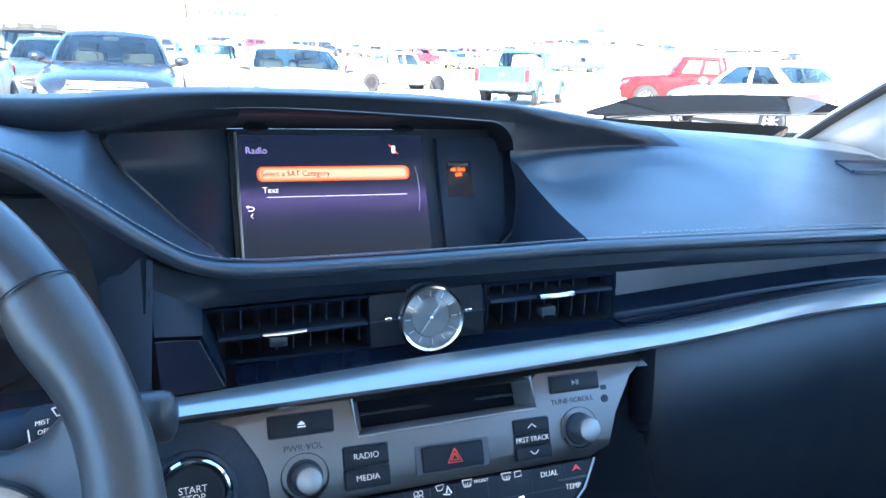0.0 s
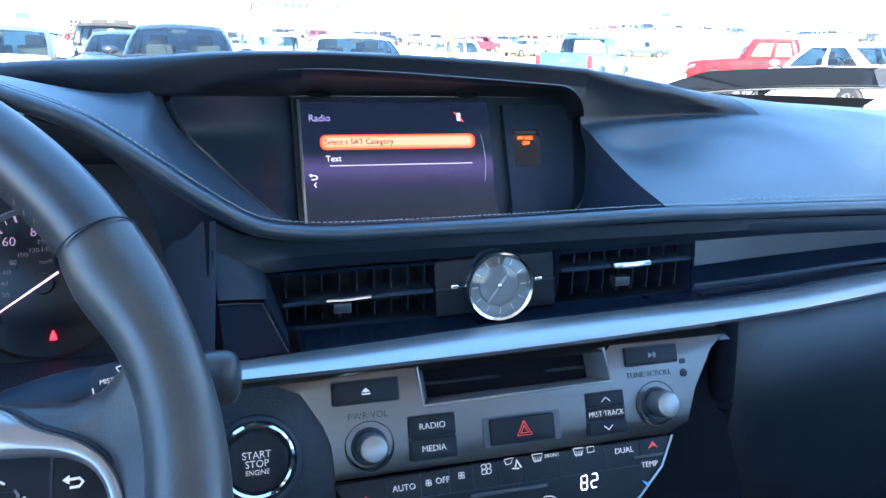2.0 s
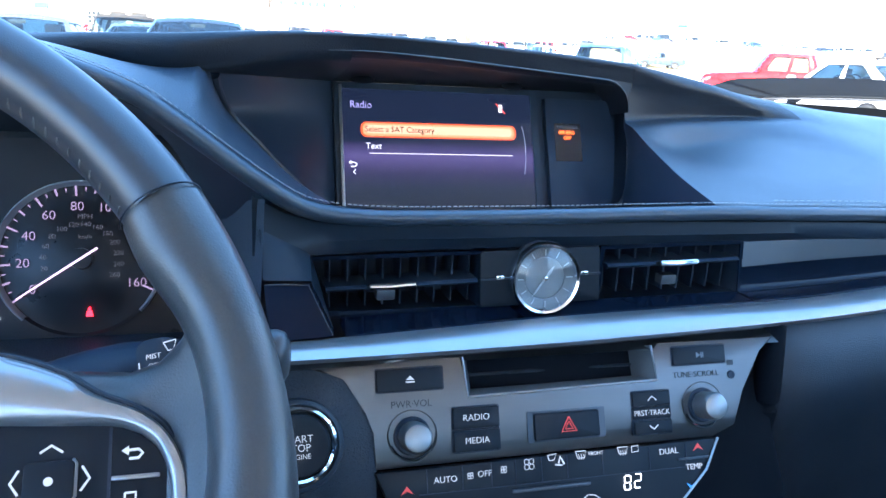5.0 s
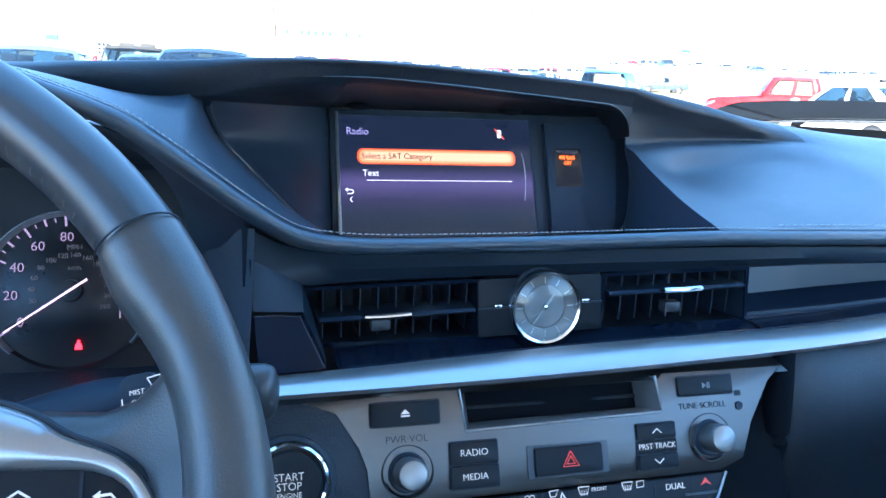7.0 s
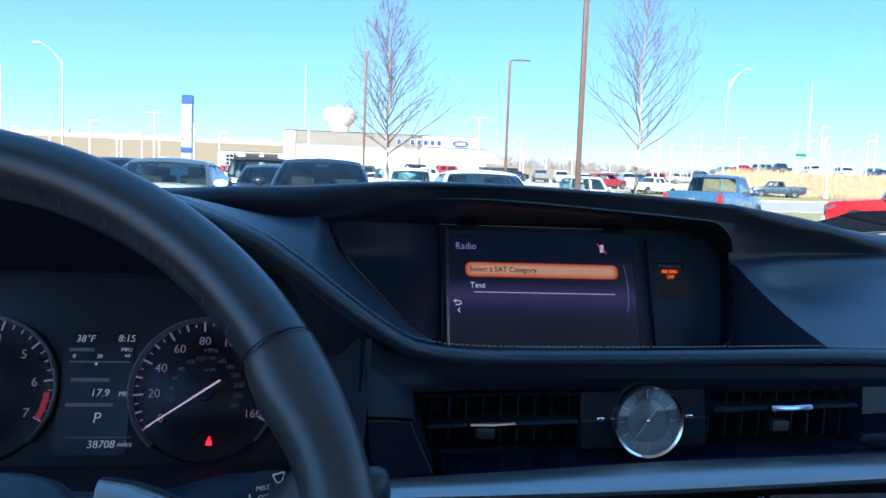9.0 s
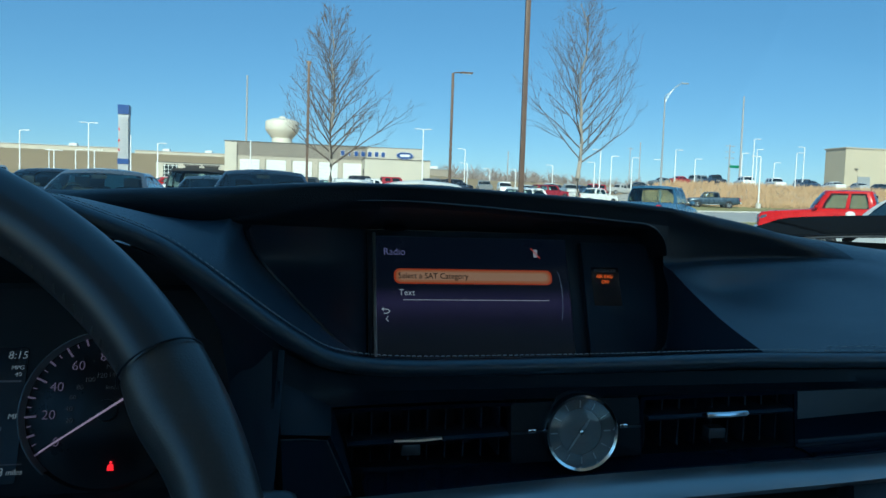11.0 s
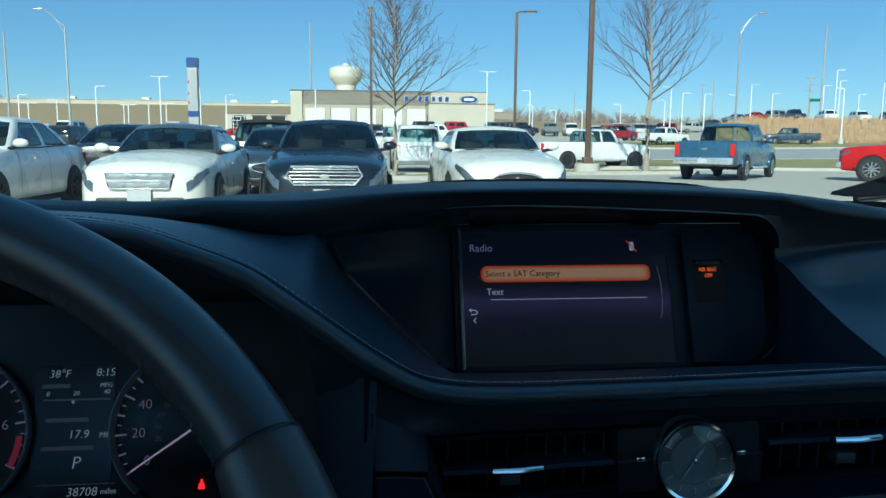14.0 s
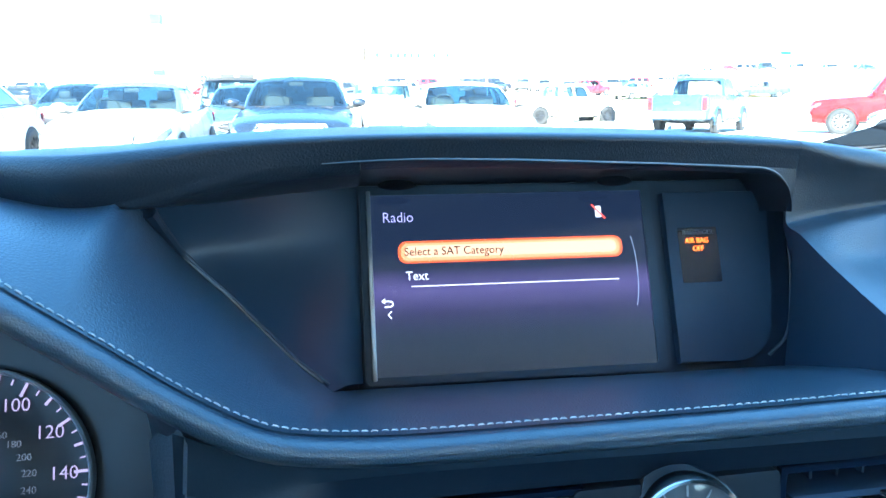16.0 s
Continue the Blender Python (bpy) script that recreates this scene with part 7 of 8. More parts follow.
car("suv", "dark red sport utility vehicle in the far row", SUV, paint("dark_red_car_paint", (0.22, 0.012, 0.02)), g(32.0, 92), 80, "truck", 1)


def lot_paint():
    """Paint for the far rows: one of several car colours for each vehicle."""
    m = paint("mixed_car_paint", (0.5, 0.5, 0.5))
    nt = m.node_tree
    oi, cr = nt.nodes.new("ShaderNodeObjectInfo"), nt.nodes.new("ShaderNodeValToRGB")
    cr.color_ramp.interpolation = "CONSTANT"
    cols = [(0.72, 0.72, 0.70), (0.02, 0.02, 0.024), (0.16, 0.17, 0.18), (0.70, 0.70, 0.69), (0.03, 0.05, 0.09), (0.28, 0.015, 0.02), (0.38, 0.38, 0.37), (0.05, 0.055, 0.06), (0.74, 0.73, 0.70)]
    el = cr.color_ramp.elements
    el[0].position, el[0].color = 0.0, (*cols[0], 1)
    el[1].position, el[1].color = 1 / 9, (*cols[1], 1)
    for i in range(2, 9):
        q = el.new(i / 9)
        q.color = (*cols[i], 1)
    nt.links.new(oi.outputs["Random"], cr.inputs[0])
    nt.links.new(cr.outputs[0], nt.nodes["Principled BSDF"].inputs["Base Color"])
    return m


mixed = lot_paint()
rng = random.Random(7)
protos = [car("sedan", "parked sedan in the far rows of the lot", SEDAN, mixed, g(-5.5, 82), 80, near=0, group="far row cars"),
          car("suv", "parked sport utility vehicle in the far rows of the lot", SUV, mixed, g(1.5, 84), 75, near=0, group="far row cars"),
          car("pickup_truck", "parked pickup truck in the far rows of the lot", TRUCK, mixed, g(8.2, 84), 80, near=0, group="far row cars", category="pickup truck")]


def row(x0, x1, y, n, head, tilt=0.0, kinds=(0, 0, 1, 2)):
    for i in range(n):
        x = x0 + (x1 - x0) * i / max(1, n - 1) + rng.uniform(-.2, .2)
        yy = y + tilt * (x - x0)
        copy_thing(protos[rng.choice(kinds)], pose(*g(x, yy), 0, 0, -(head + rng.choice((0, 0, 180)) + rng.uniform(-2, 2))))


row(-13.5, -9.5, 66, 2, 8, kinds=(0, 1))
row(-9, 2, 70, 4, 8)
row(-44, -15, 62, 9, 8, kinds=(0, 0, 1))
row(-56, -16, 86, 12, 8, kinds=(0, 0, 1))
row(10, 24, 112, 4, 80, kinds=(0, 1))
row(24, 44, 108, 7, 10, kinds=(0, 1, 2))
row(80, 108, 106, 7, 12, 0.05)
row(70, 112, 117, 8, 12, 0.05)
row(46, 74, 128, 8, 75, 0.0)

# ---- grass, kerbs, joints ----
grass_mat = material("dry_winter_lawn", (0.22, 0.205, 0.07), 0.95, vary=0.3, vary_scale=0.6, fine=0.8, fine_scale=14, bump=0.8, bump_scale=20, color2=(0.36, 0.31, 0.13))
kerb_mat = material("kerb_concrete", (0.44, 0.42, 0.38), 0.9, vary=0.15, vary_scale=2.0, fine=0.4, fine_scale=40, bump=0.3, bump_scale=60)
road_mat = material("worn_asphalt", (0.34, 0.33, 0.305), 0.9, vary=0.15, vary_scale=0.5, fine=0.5, fine_scale=20, bump=0.3, bump_scale=60)


def verge(name, edge_near, edge_far, label, mat, lift, kind="structure", cat="lawn", n=40):
    """A strip of ground cover that follows the land, with a kerb along its edges."""
    a, c = catmull([(*p, 0) for p in edge_near], n), catmull([(*p, 0) for p in edge_far], n)
    b = B()
    loft(b, [[Vector((p.x, p.y, land(p.x, p.y) - .02))] + [Vector(((p * (1 - t) + q * t).x, (p * (1 - t) + q * t).y, land((p * (1 - t) + q * t).x, (p * (1 - t) + q * t).y) + lift)) for t in (0, .2, .4, .6, .8, 1)] + [Vector((q.x, q.y, land(q.x, q.y) - .02))] for p, q in zip(a, c)])
    tagged(part(name, b, mat, None, label, smooth=40), category=cat, kind=kind)
    return a, c


def kerb(pts, label="pale concrete kerb beside the grass"):
    b = B()
    rows = []
    for i, p in enumerate(pts):
        d = (pts[min(i + 1, len(pts) - 1)] - pts[max(i - 1, 0)]).normalized()
        s = Vector((d.y, -d.x, 0)) * 0.09
        z = land(p.x, p.y)
        rows.append([Vector((*(p - s).xy, z)), Vector((*(p - s * .9).xy, z + .14)), Vector((*(p + s * .9).xy, z + .14)), Vector((*(p + s).xy, z))])
    loft(b, rows)
    tagged(part("kerb", b, kerb_mat, None, label), category="kerb", kind="structure")


verge("road", [(12, 49), (30, 51.5), (60, 60), (120, 76)], [(10, 68), (34, 70), (70, 79), (130, 92)], "worn gray road across the lot", road_mat, 0.012, cat="road")
a, c = verge("lawn", [(5, 37.5), (14, 36.0), (26, 33.5), (45, 37)], [(5, 46), (18, 48.5), (32, 51), (60, 59)], "dry green lawn strip beside the road", grass_mat, 0.11)
kerb(a)
kerb(c)
a, c = verge("lawn", [(22, 71), (36, 71.5), (70, 80), (125, 92)], [(24, 83), (40, 86), (72, 92), (125, 101)], "dry green lawn below the grassy bank", grass_mat, 0.11)
kerb(a)
a, c = verge("lawn", [(-2, 24.2), (2, 24.2), (8, 28.2), (13.5, 29.4)], [(-2, 26.2), (2, 26.4), (8, 31.0), (13.5, 32.0)], "narrow planted island in the lot", grass_mat, 0.10)
kerb(a)
kerb(c)
joint_mat = material("dark_joint_filler", (0.09, 0.088, 0.082), 0.9, vary=0.2, vary_scale=3)
b = B()
for y in np.arange(13.5, 40, 4.5):
    loft(b, [[Vector((x, y - .012, land(x, y) + .004)), Vector((x, y + .012, land(x, y) + .004))] for x in np.linspace(-30, 30, 3)])
for x in np.arange(-27, 31, 4.5):
    loft(b, [[Vector((x - .012, y, .0845)), Vector((x + .012, y, .0845))] for y in (11, 20, 36)])
tagged(part("slab_joints", b, joint_mat, None, "dark joints between the concrete slabs"), category="joint", kind="structure")

# tall dry grass on the bank
tall_a = material("tall_dry_grass", (0.40, 0.25, 0.13), 0.95, vary=0.35, vary_scale=0.4, color2=(0.58, 0.41, 0.23))
b = B()
r2 = random.Random(3)
for i in range(15000):
    y = r2.uniform(85.5, 101)
    x = y * r2.uniform(0.48, 0.98)
    z = land(x, y)
    h, w, a = r2.uniform(.45, 1.05), r2.uniform(.03, .07), r2.uniform(0, math.pi)
    dx, dy = w * math.cos(a), w * math.sin(a) * .5
    lx, ly = r2.uniform(-.25, .25), r2.uniform(-.25, .25)
    v = [b.verts.new((x - dx, y - dy, z - .05)), b.verts.new((x + dx, y + dy, z - .05)), b.verts.new((x + lx + dx * .4, y + ly, z + h)), b.verts.new((x + lx - dx * .6, y + ly, z + h * .92))]
    b.faces.new(v)
tagged(part("tall_grass", b, tall_a, None, "tall reddish dry grass on a bank", smooth=0), category="grass", kind="stuff")

# far bare woods on the skyline
wood_mat = material("far_bare_woods", (0.24, 0.20, 0.18), 1.0, vary=0.3, vary_scale=0.08, fine=0.9, fine_scale=1.1, color2=(0.34, 0.29, 0.26), stretch=(1, 1, 0.25))
wv, wf_ = [], []
for i in range(1300):
    y = r2.uniform(430, 620)
    x = y * r2.uniform(0.13, 1.15)
    z, h = land(x, y) - 1.0, r2.uniform(11.0, 18.0) + 3.0 * math.sin(x * .02)
    for j in range(26):
        a, up, f = r2.uniform(0, 6.28), r2.uniform(.45, 1.6), r2.uniform(.12, .75)
        ln, w = h * r2.uniform(.26, .50) * (1.1 - .5 * f), r2.uniform(.12, .34)
        d = Vector((math.cos(a), math.sin(a), up)).normalized() * ln
        o = Vector((x + r2.uniform(-.8, .8), y, z + h * f * .75))
        k0 = len(wv)
        wv += [o - Vector((w, 0, .3)), o + Vector((w, 0, -.3)), o + d]
        wf_.append((k0, k0 + 1, k0 + 2))
b = B()
vs = [b.verts.new(p) for p in wv]
for f in wf_:
    b.faces.new([vs[k] for k in f])
tagged(part("far_woods", b, wood_mat, None, "bare brown woods on the skyline", smooth=0), category="woods", kind="stuff")

# ---- bare trees ----
bark = material("pale_gray_bark", (0.25, 0.215, 0.175), 0.9, vary=0.3, vary_scale=6, fine=0.5, fine_scale=60, bump=0.6, bump_scale=50, color2=(0.46, 0.41, 0.345))
twig_mat = material("brown_twig_bark", (0.11, 0.085, 0.068), 0.9, vary=0.3, vary_scale=6, fine=0.5, fine_scale=60)


def bare_tree(base, height, seed, spread):
    t = thing("bare_tree", "leafless young street tree with pale trunk and upswept branches", "tree", "bare trees", at=base)
    r = random.Random(seed)
    o = Vector(base)
    tb, lb, wb = B(), B(), B()
    trunk = [o + Vector((r.uniform(-.04, .04) * h * .5, r.uniform(-.04, .04) * h * .5, h)) for h in np.linspace(0, height, 14)]
    trunk[0] = o.copy()
    rad = [0.0118 * height * (1 - k / 13.5) ** 0.9 + 0.005 for k in range(14)]
    rad[0] *= 1.3
    tube(tb, trunk, rad, seg=10)
    def branch(p, d, ln, rr, level):
        pts, q, dd = [p], p.copy(), d.copy()
        n = 6 if level < 2 else 4
        for k in range(n):
            dd = (dd + Vector((r.uniform(-.10, .10), r.uniform(-.10, .10), r.uniform(-.03, .10)))).normalized()
            q = q + dd * (ln / n)
            pts.append(q.copy())
        rs = [max(0.0038, rr * (1 - 0.8 * k / n)) for k in range(n + 1)]
        tube(lb if level < 2 else wb, pts, rs, seg=5 if level < 2 else 3)
        if level < 3:
            m = (5, 3, 2)[level]
            for k in range(m):
                i = min(n, max(1, int(n * (0.25 + 0.75 * (k + r.random()) / m))))
                a = (pts[i] - pts[i - 1]).normalized()
                s = a.cross(Vector((r.uniform(-1, 1), r.uniform(-1, 1), r.uniform(-1, 1)))).normalized()
                branch(pts[i], (a + s * r.uniform(.45, .8) + Vector((0, 0, .15))).normalized(), ln * r.uniform(.38, .58), rs[i] * .68, level + 1)
    z0 = height * 0.30
    for k in range(38):
        f = k / 37
        h = z0 + (height * .93 - z0) * f ** 1.05
        i = h / height * 13
        j = int(min(12, i))
        p = trunk[j].lerp(trunk[j + 1], i - j)
        az = k * 2.4 + r.uniform(-.4, .4)
        up = 0.75 + 1.0 * f
        d = Vector((math.cos(az), math.sin(az), up)).normalized()
        branch(p, d, spread * (1.15 - 0.80 * f) * r.uniform(.75, 1.1), 0.026 * (1.05 - f) + 0.007, 0)
    part("trunk", tb, bark, t)
    tagged(part("limbs", lb, twig_mat, t), kind="stuff")
    tagged(part("twigs", wb, twig_mat, t, "fine brown twigs"), kind="stuff")


bare_tree((1.02, 25.3, 0.15), 7.0, 11, 2.3)
bare_tree((11.8, 30.7, 0.15), 9.6, 5, 3.2)

# ---- lamp posts and poles ----
brown_metal = material("bronze_painted_steel", (0.12, 0.075, 0.05), 0.45, metal=0.2, vary=0.15, vary_scale=3)
white_metal = material("white_painted_steel", (0.74, 0.74, 0.73), 0.4, vary=0.06, vary_scale=3)
galv = material("galvanised_steel", (0.40, 0.41, 0.41), 0.45, metal=0.5, vary=0.12, vary_scale=4)
weathered = material("weathered_pole_wood", (0.33, 0.32, 0.31), 0.9, vary=0.2, vary_scale=3)
lens_white = material("lamp_lens", (0.75, 0.76, 0.75), 0.3, vary=0.05)
concrete_base = material("cast_concrete_base", (0.50, 0.48, 0.43), 0.9, vary=0.15, vary_scale=3, fine=0.3, fine_scale=40)


def lot_lamp(x, y, top, arms, mat, r=0.07, base=True, label="white lot lamp post with slim head", square=False, group="lot lamp posts"):
    """arms: headings of the heads seen from above, in degrees."""
    z = land(x, y)
    p = thing("lamp_post", label, "lamp post", group, at=(x, y, z))
    if square:
        part("pole", box(B(), (x, y, (z + top) / 2), (r * 2, r * 2, top - z), bevel=.01), mat, p)
    else:
        part("pole", cyl(B(), (x, y, z), (x, y, top), r, r * .75, 10), mat, p)
    if base:
        part("footing", cyl(B(), (x, y, z - .1), (x, y, z + .75), .32, .30, 16), concrete_base, p, "pale concrete footing")
    for a in arms:
        d = Vector((math.sin(radians(a)), math.cos(radians(a)), 0))
        o = Vector((x, y, top))
        m = plane_frame(o + d * .85 + Vector((0, 0, .06)), d.cross(Vector((0, 0, 1))), d)
        h = part("head", box(tube(B(), [o - Vector((0, 0, .05)), o + Vector((0, 0, .03)) + d * .15, o + d * .5 + Vector((0, 0, .07))], r * .55, seg=6), (0, 0, 0), (.30, .75, .09), m, bevel=.03), mat, p)
        part("lens", box(B(), (0, 0, -.055 if m.to_3x3().col[2].z > 0 else .055), (.22, .55, .015), m), lens_white, h)
    return p


lot_lamp(0.53, 45, 9.05, [0], brown_metal, 0.075, False, "bronze lamp post seen end on", True, "bronze lamp posts")
lot_lamp(9.1, 45, 8.95, [88], brown_metal, 0.075, False, "bronze lamp post with flat lit-side head", True, "bronze lamp posts")
lot_lamp(8.85, 29.4, 9.6, [80], brown_metal, 0.092, False, "tall square bronze lamp post on a concrete pier", True, "bronze lamp posts")
b = cyl(B(), (8.85, 29.4, 0.05), (8.85, 29.4, 0.48), 0.50, 0.50, 28)
cyl(b, (8.85, 29.4, 0.46), (8.85, 29.4, 0.50), 0.50, 0.46, 28)
solo("concrete_pier", b, concrete_base, "round pale concrete pier under a lamp post", "pier")
part("base_cover", box(B(), (8.85, 29.4, 0.62), (.36, .36, .26), bevel=.02), brown_metal, bpy.data.objects["concrete_pier"], "bronze base cover")


for x, y, top, arms in ((-45.6, 108, 7.4, (90,)), (-48.5, 118, 6.8, (90, 270)), (-44.5, 118, 7.3, (90, 270)), (-34.3, 104, 8.4, (90,)), (-36.2, 122, 6.9, (90,)),
                        (-36.1, 124, 7, (90, 270)), (-28.2, 112, 10.4, (90, 270)), (-33.3, 125, 7.3, (90,)), (-29.4, 120, 7.1, (90, 270)), (-22.3, 110, 8.9, ()),
                        (-18.8, 110, 7.9, (70,)), (-6.7, 116, 9.3, ()), (17.5, 105, 11.2, (90, 270)), (25.2, 112, 9.2, (270,)), (27, 118, 7.4, (270,)),
                        (32.6, 125, 7, (270,)), (37.2, 125, 7.1, (270,)), (41.4, 118, 7.7, (270,)), (46.2, 112, 8.1, (270,)), (42.9, 102, 9.3, (270,)),
                        (49, 112, 9.2, (90,)), (54.4, 116, 9.4, (90,)), (57.5, 112, 9, (270,)), (60, 112, 10.7, (90,)), (66.9, 118, 9.8, (90,)),
                        (75.7, 118, 11.2, (90,)), (73.9, 112, 13.1, (90,)), (77.2, 116, 11.8, (90,)), (83.4, 120, 10, (90,)), (81.9, 112, 11.2, (90,)),
                        (83.3, 112, 12.2, (270,))):
    lot_lamp(x, y, top, arms, white_metal, 0.10, False)
lot_lamp(56.4, 84, 8, (270,), white_metal, 0.10, True)


def gooseneck(x, y, top, d, label="tall galvanised street lamp with gooseneck arm"):
    z = land(x, y)
    p = thing("street_lamp", label, "street lamp", "street lamps", at=(x, y, z))
    part("pole", cyl(B(), (x, y, z), (x, y, top), .13, .08, 12), galv, p)
    o = Vector((x, y, top - .6))
    e = o + Vector((d * 2.0, 0, 2.3))
    part("arm", tube(B(), catmull([o, o + Vector((d * .5, 0, .9)), o + Vector((d * 1.2, 0, 1.8)), e], 12), .05, seg=6), galv, p)
    part("brace", tube(B(), [o + Vector((0, 0, .7)), o + Vector((d * 1.0, 0, 1.55))], .035, seg=5), galv, p)
    part("head", box(B(), (e.x + d * .35, e.y, e.z), (.9, .35, .14), bevel=.05), galv, p)


gooseneck(41.1, 80, 13.9, 1)
gooseneck(-29.0, 80, 12.4, -1)


def utility_pole(x, y, top, arms=0):
    z = land(x, y)
    p = thing("utility_pole", "weathered gray utility pole", "utility pole", "utility poles", at=(x, y, z))
    part("pole", cyl(B(), (x, y, z), (x, y, top), .20 if not arms else .15, .12 if not arms else .10, 10), weathered, p)
    for i in range(arms):
        part("crossarm", box(B(), (x, y - .15, top - .5 - i * 1.3), (2.2, .12, .14)), weathered, p)


for x, y, top, arms in ((-8.2, 130, 21, 0), (79.9, 125, 22.1, 0), (93.2, 150, 15.9, 3), (-56.4, 130, 18.6, 0), (54.4, 190, 14.9, 0), (91.4, 190, 19.1, 0), (93.2, 200, 18.4, 1)):
    utility_pole(x, y, top, arms)

# ---- water tower ----
tower_white = material("cream_tower_paint", (0.66, 0.62, 0.53), 0.5, vary=0.06, vary_scale=0.3, fine=0.1)
tw = thing("water_tower", "cream painted water tower with wide bowl on a broad stem", "water tower", at=(-7, 400, 10))
m = Matrix.Translation((-7.0, 400, 0))
part("bowl", lathe(B(), [(5.3, 31.0), (6.2, 32.2), (8.2, 34.6), (8.55, 35.6), (8.6, 38.8), (8.3, 39.8), (5.5, 40.9), (2.2, 41.4), (0, 41.5)], m, 48), tower_white, tw)
part("stem", lathe(B(), [(5.9, 5.0), (5.5, 14), (5.25, 25), (5.3, 31.2)], m, 40), tower_white, tw)
part("hatch", lathe(B(), [(1.5, 41.2), (1.5, 42.3), (0, 42.5)], m, 16), tower_white, tw)

# ---- showroom ----
stucco = material("beige_stucco", (0.40, 0.36, 0.29), 0.9, vary=0.08, vary_scale=0.5, fine=0.3, fine_scale=20, bump=0.3, bump_scale=40)
stucco_light = material("pale_beige_stucco", (0.50, 0.46, 0.38), 0.9, vary=0.07, vary_scale=0.5, fine=0.3, fine_scale=20, bump=0.3, bump_scale=40)
siding = material("taupe_ribbed_siding", (0.29, 0.255, 0.21), 0.7, vary=0.08, vary_scale=0.6, fine=0.2, fine_scale=15)
door_white = material("white_roller_door", (0.66, 0.66, 0.63), 0.6, vary=0.05, vary_scale=1.0)
cap_dark = material("dark_roof_cap", (0.11, 0.10, 0.09), 0.6, vary=0.1, vary_scale=1.0)
sign_blue = material("deep_blue_sign", (0.02, 0.06, 0.22), 0.35, vary=0.06, vary_scale=2.0)
sign_white = material("white_sign_face", (0.72, 0.73, 0.74), 0.4, vary=0.05, vary_scale=2.0)
# near-black for panels that stand in for shade inside openings
opening_shade = material("shaded_opening", (0.03, 0.03, 0.028), 0.9, vary=0.2, vary_scale=1.0)
YB = 127.0
sr = thing("showroom", "beige car showroom with white service doors and a blue oval sign", "building", at=(5, YB, 3.3))
wl = box(B(), (4.85, YB + 10, 6.4), (32.3, 20, 6.9))
main = part("wall", wl, stucco, sr)
for i in range(11):
    part("siding_board", box(B(), (0.15 + 1.6, YB - .06, 7.75 + i * .19), (23.0, .10, .15), bevel=.03, seg=1), siding, main)
part("parapet_cap", box(B(), (4.85, YB + 9.95, 9.9), (32.6, 20.3, .16)), cap_dark, sr)
part("pier", box(B(), (-10.4, YB - .15, 6.5), (1.9, .5, 6.5), bevel=.04), stucco_light, sr)
for x in (-5.35, -1.15, 3.15, 7.3):
    part("pier", box(B(), (x, YB - .12, 5.1), (.85, .4, 4.2), bevel=.03), stucco, sr)
for x in (-7.4, -3.2, 1.05, 5.3, 9.3):
    d = part("service_door", box(B(), (x, YB - .10, 5.2), (3.1, .14, 3.7)), door_white, sr, "white roller door")
    for i in range(6):
        part("door_rib", box(B(), (x, YB - .18, 3.75 + i * .56), (3.05, .03, .03)), galv, d)
part("sign_panel", box(B(), (16.4, YB - .10, 8.75), (9.4, .3, 2.2)), stucco_light, sr)
fr = part("front_block", box(B(), (16.1, YB - 3.2, 5.2), (10.6, 6.2, 4.9)), stucco_light, sr, "pale beige front block")
part("block_cap", box(B(), (16.1, YB - 3.2, 7.68), (10.8, 6.4, .12)), cap_dark, fr)
part("side_slot", box(B(), (10.75, YB - 4.5, 5.2), (.12, .35, 1.6)), opening_shade, fr)
for i, x in enumerate(np.linspace(7.6, 14.4, 7)):
    lt = part("sign_letter", box(B(), (x, YB - .32, 8.72), (.62 if i != 1 else .26, .12, .80), bevel=.05), sign_blue, sr, "plain deep blue sign bar")
    part("letter_edge", box(B(), (x, YB - .27, 8.72), (.72 if i != 1 else .36, .06, .90), bevel=.03), sign_white, lt, "thin white edge")
om = plane_frame((18.1, YB - .28, 8.72), (1, 0, 0), (0, 0, 1))
ov = part("oval_sign", lathe(B(), [(1.55, 0), (1.52, .12), (0, .14)], om @ Matrix.Diagonal((1, .42, 1, 1)), 36), sign_blue, sr, "deep blue oval sign")
part("oval_rim", tube(B(), [om @ Vector((1.44 * math.cos(t), .60 * math.sin(t), .15)) for t in np.linspace(0, 2 * math.pi, 40)], .035, seg=5, cap=False), sign_white, ov)
part("oval_mark", prism(B(), rrect(1.7, .42, .2, 0, 0), .13, .17, om), sign_white, ov, "plain white mark")
# lower wing with workshop bays
wing_ = thing("workshop_wing", "low beige workshop wing with open bays", "building", at=(-17, YB, 3.3))
part("wall", box(B(), (-16.6, YB + 4, 4.55), (10.6, 8, 2.9)), stucco_light, wing_)
part("parapet_cap", box(B(), (-16.6, YB + 4, 6.03), (10.8, 8.2, .10)), cap_dark, wing_)
part("glazed_door", box(B(), (-19.7, YB - .04, 4.6), (2.2, .12, 2.2)), dark_glass, wing_)
for i in range(4):
    part("glazing_bar", box(B(), (-19.7, YB - .12, 3.7 + i * .6), (2.2, .05, .07)), door_white, wing_)
for i in range(4):
    part("glazing_bar", box(B(), (-20.6 + i * .6, YB - .12, 4.6), (.07, .05, 2.2)), door_white, wing_)
# dark panels on the wall take the place of the bays' shaded insides
for x in (-16.4, -13.4):
    part("bay_shade", box(B(), (x, YB - .03, 4.5), (2.2, .10, 2.2)), opening_shade, wing_, "dark panel for the shade inside an open bay")
    part("bay_lintel", box(B(), (x, YB - .12, 5.7), (2.6, .25, .22)), cap_dark, wing_)
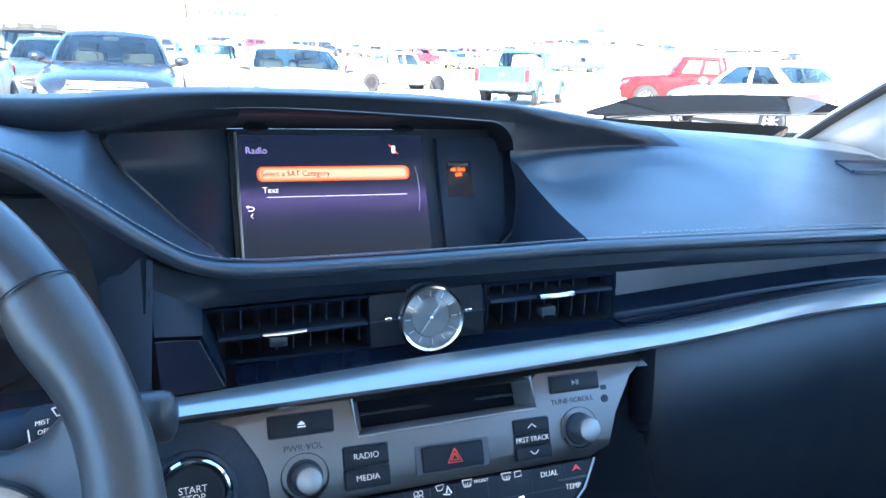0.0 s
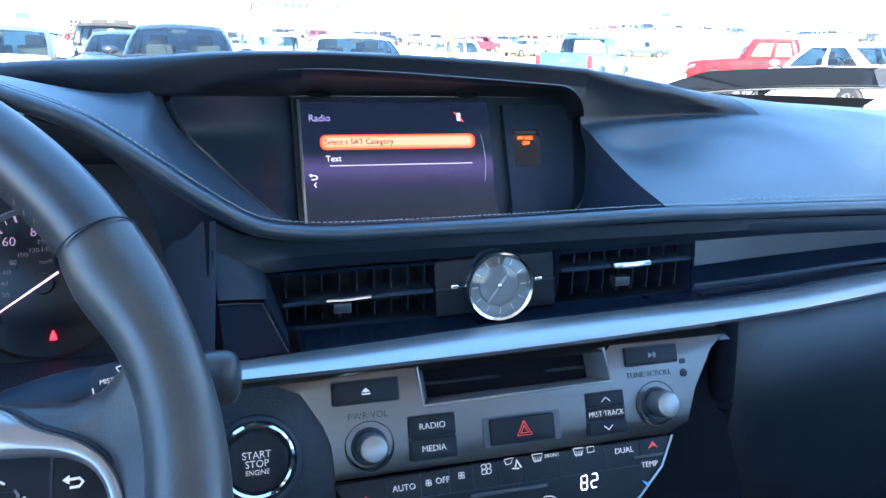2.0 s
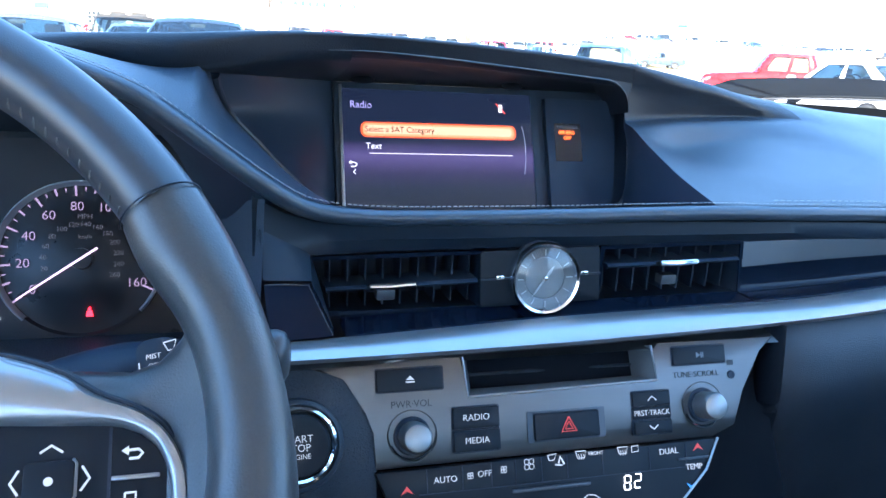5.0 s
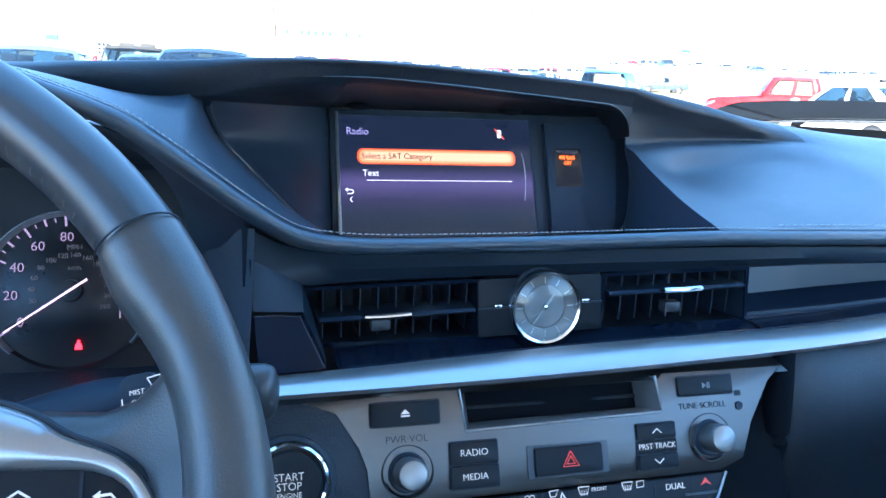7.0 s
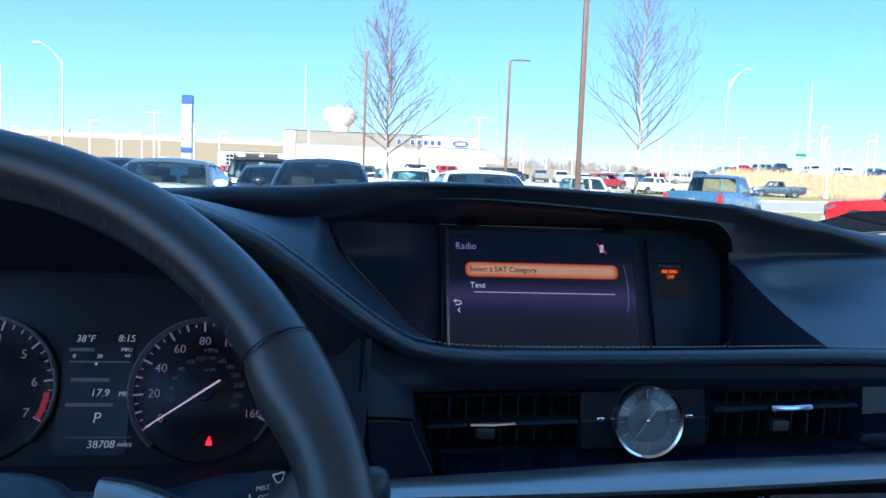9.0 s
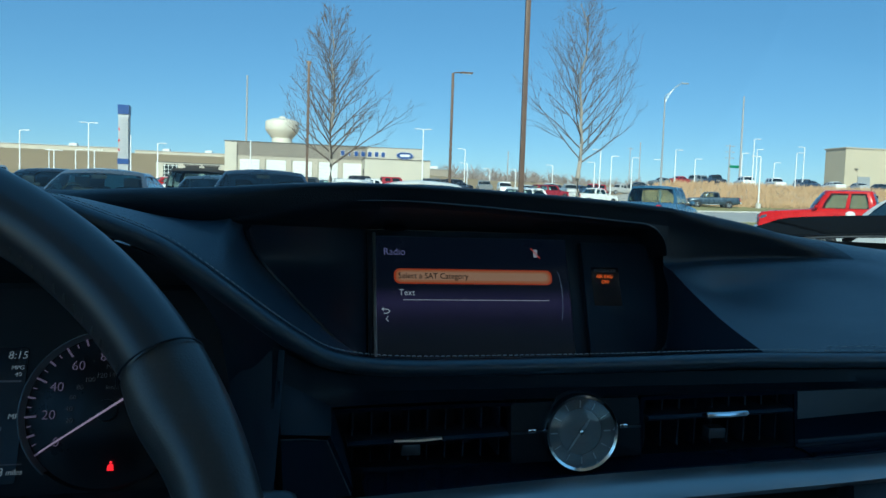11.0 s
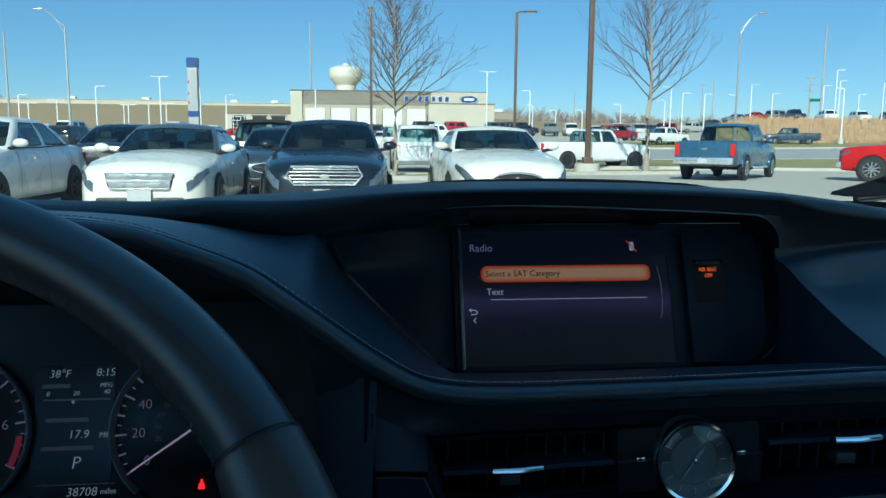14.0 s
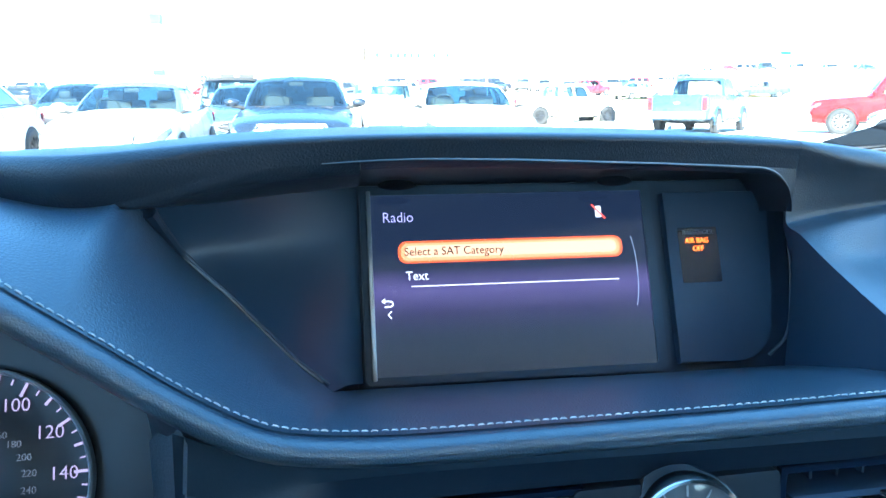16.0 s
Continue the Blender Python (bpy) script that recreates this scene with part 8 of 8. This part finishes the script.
# tan building on the upper lot
east = thing("tan_building", "plain tan building with a gray side door on the upper lot", "building", at=(128, 142, 8))
tan = material("tan_metal_wall", (0.46, 0.40, 0.29), 0.75, vary=0.06, vary_scale=0.3, fine=0.2, fine_scale=10)
part("wall", box(B(), (135, 138, 9.8), (50, 6, 10)), tan, east)
part("parapet_cap", box(B(), (135, 138, 14.9), (50.4, 6.4, .25)), stucco, east)
part("side_door", box(B(), (114.5, 134.95, 7.4), (3.0, .2, 3.4)), galv, east, "gray roller door")
part("wall_lamp", box(B(), (112.6, 134.8, 10.6), (.5, .5, .3), bevel=.08), cap_dark, east)
# long pale sheds on the hill
for x0, x1, y, h, lab in ((-170, -70, 330, 2.4, "long pale shed on the hill"), (-66, -8, 335, 2.0, "low pale shed on the hill"), (32, 62, 300, 2.0, "low gray shed on the hill")):
    z = land((x0 + x1) / 2, y)
    sh = thing("shed", lab, "building", "hill sheds", at=((x0 + x1) / 2, y, z))
    part("wall", box(B(), ((x0 + x1) / 2, y + 8, z + h / 2 - .5), (x1 - x0, 16, h + 1)), stucco_light if x0 < 0 else siding, sh)
    part("roof", box(B(), ((x0 + x1) / 2, y + 8, z + h + .1), (x1 - x0 + .6, 16.6, .25)), galv, sh)
    for i in range(3):
        part("roof_unit", box(B(), (x0 + (x1 - x0) * (.2 + .3 * i), y + 6, z + h + .8), (3, 3, 1.3), bevel=.1), door_white, sh)
# tall sign tower
py = thing("sign_pylon", "tall gray sign tower with deep blue cap and band", "sign", at=(-31.5, 150, 3.5))
pm = material("perforated_gray_panel", (0.36, 0.37, 0.39), 0.5, metal=0.2, vary=0.1, vary_scale=1.5, fine=0.6, fine_scale=6)
XP, zb_ = -31.5, land(-31.5, 150)
def slab(z0, z1, w0, w1, d=1.0):
    b = B()
    loft(b, [[Vector((XP - w, 150 - d, z)), Vector((XP + w, 150 - d, z)), Vector((XP + w, 150 + d, z)), Vector((XP - w, 150 + d, z))] for z, w in ((z0, w0), (z1, w1))], closed=True, cap=True)
    return b
part("shaft", slab(zb_, 15.0, .92, .86), pm, py)
part("blue_cap", slab(15.4, 17.1, .96, .96, 1.1), sign_blue, py, "deep blue cap")
part("neck", slab(14.9, 15.5, .9, .9, .9), galv, py)
part("blue_band", slab(6.2, 7.2, .98, .98, 1.1), sign_blue, py, "deep blue band")
for i in range(13):
    part("louvre", box(B(), (XP + .25, 148.95, 7.7 + i * .55), (1.25, .10, .07)), galv, py)
for z in (12.6, 10.5, 8.8):
    part("sign_mark", box(B(), (XP - .72, 148.95, z), (.20, .08, .5)), lamp_red, py, "plain red mark")
# green road sign
gs = thing("road_sign", "green overhead road sign on posts", "sign", at=(136, 215, 12))
part("panel", box(B(), (136, 215, 15.2), (4.6, .2, 0.9), bevel=.1), material("green_road_sign", (0.01, 0.16, 0.07), 0.5, vary=0.05), gs)
for x in (134.2, 137.8):
    part("post", cyl(B(), (x, 215.2, 6), (x, 215.2, 16), .15, .12, 8), galv, gs)
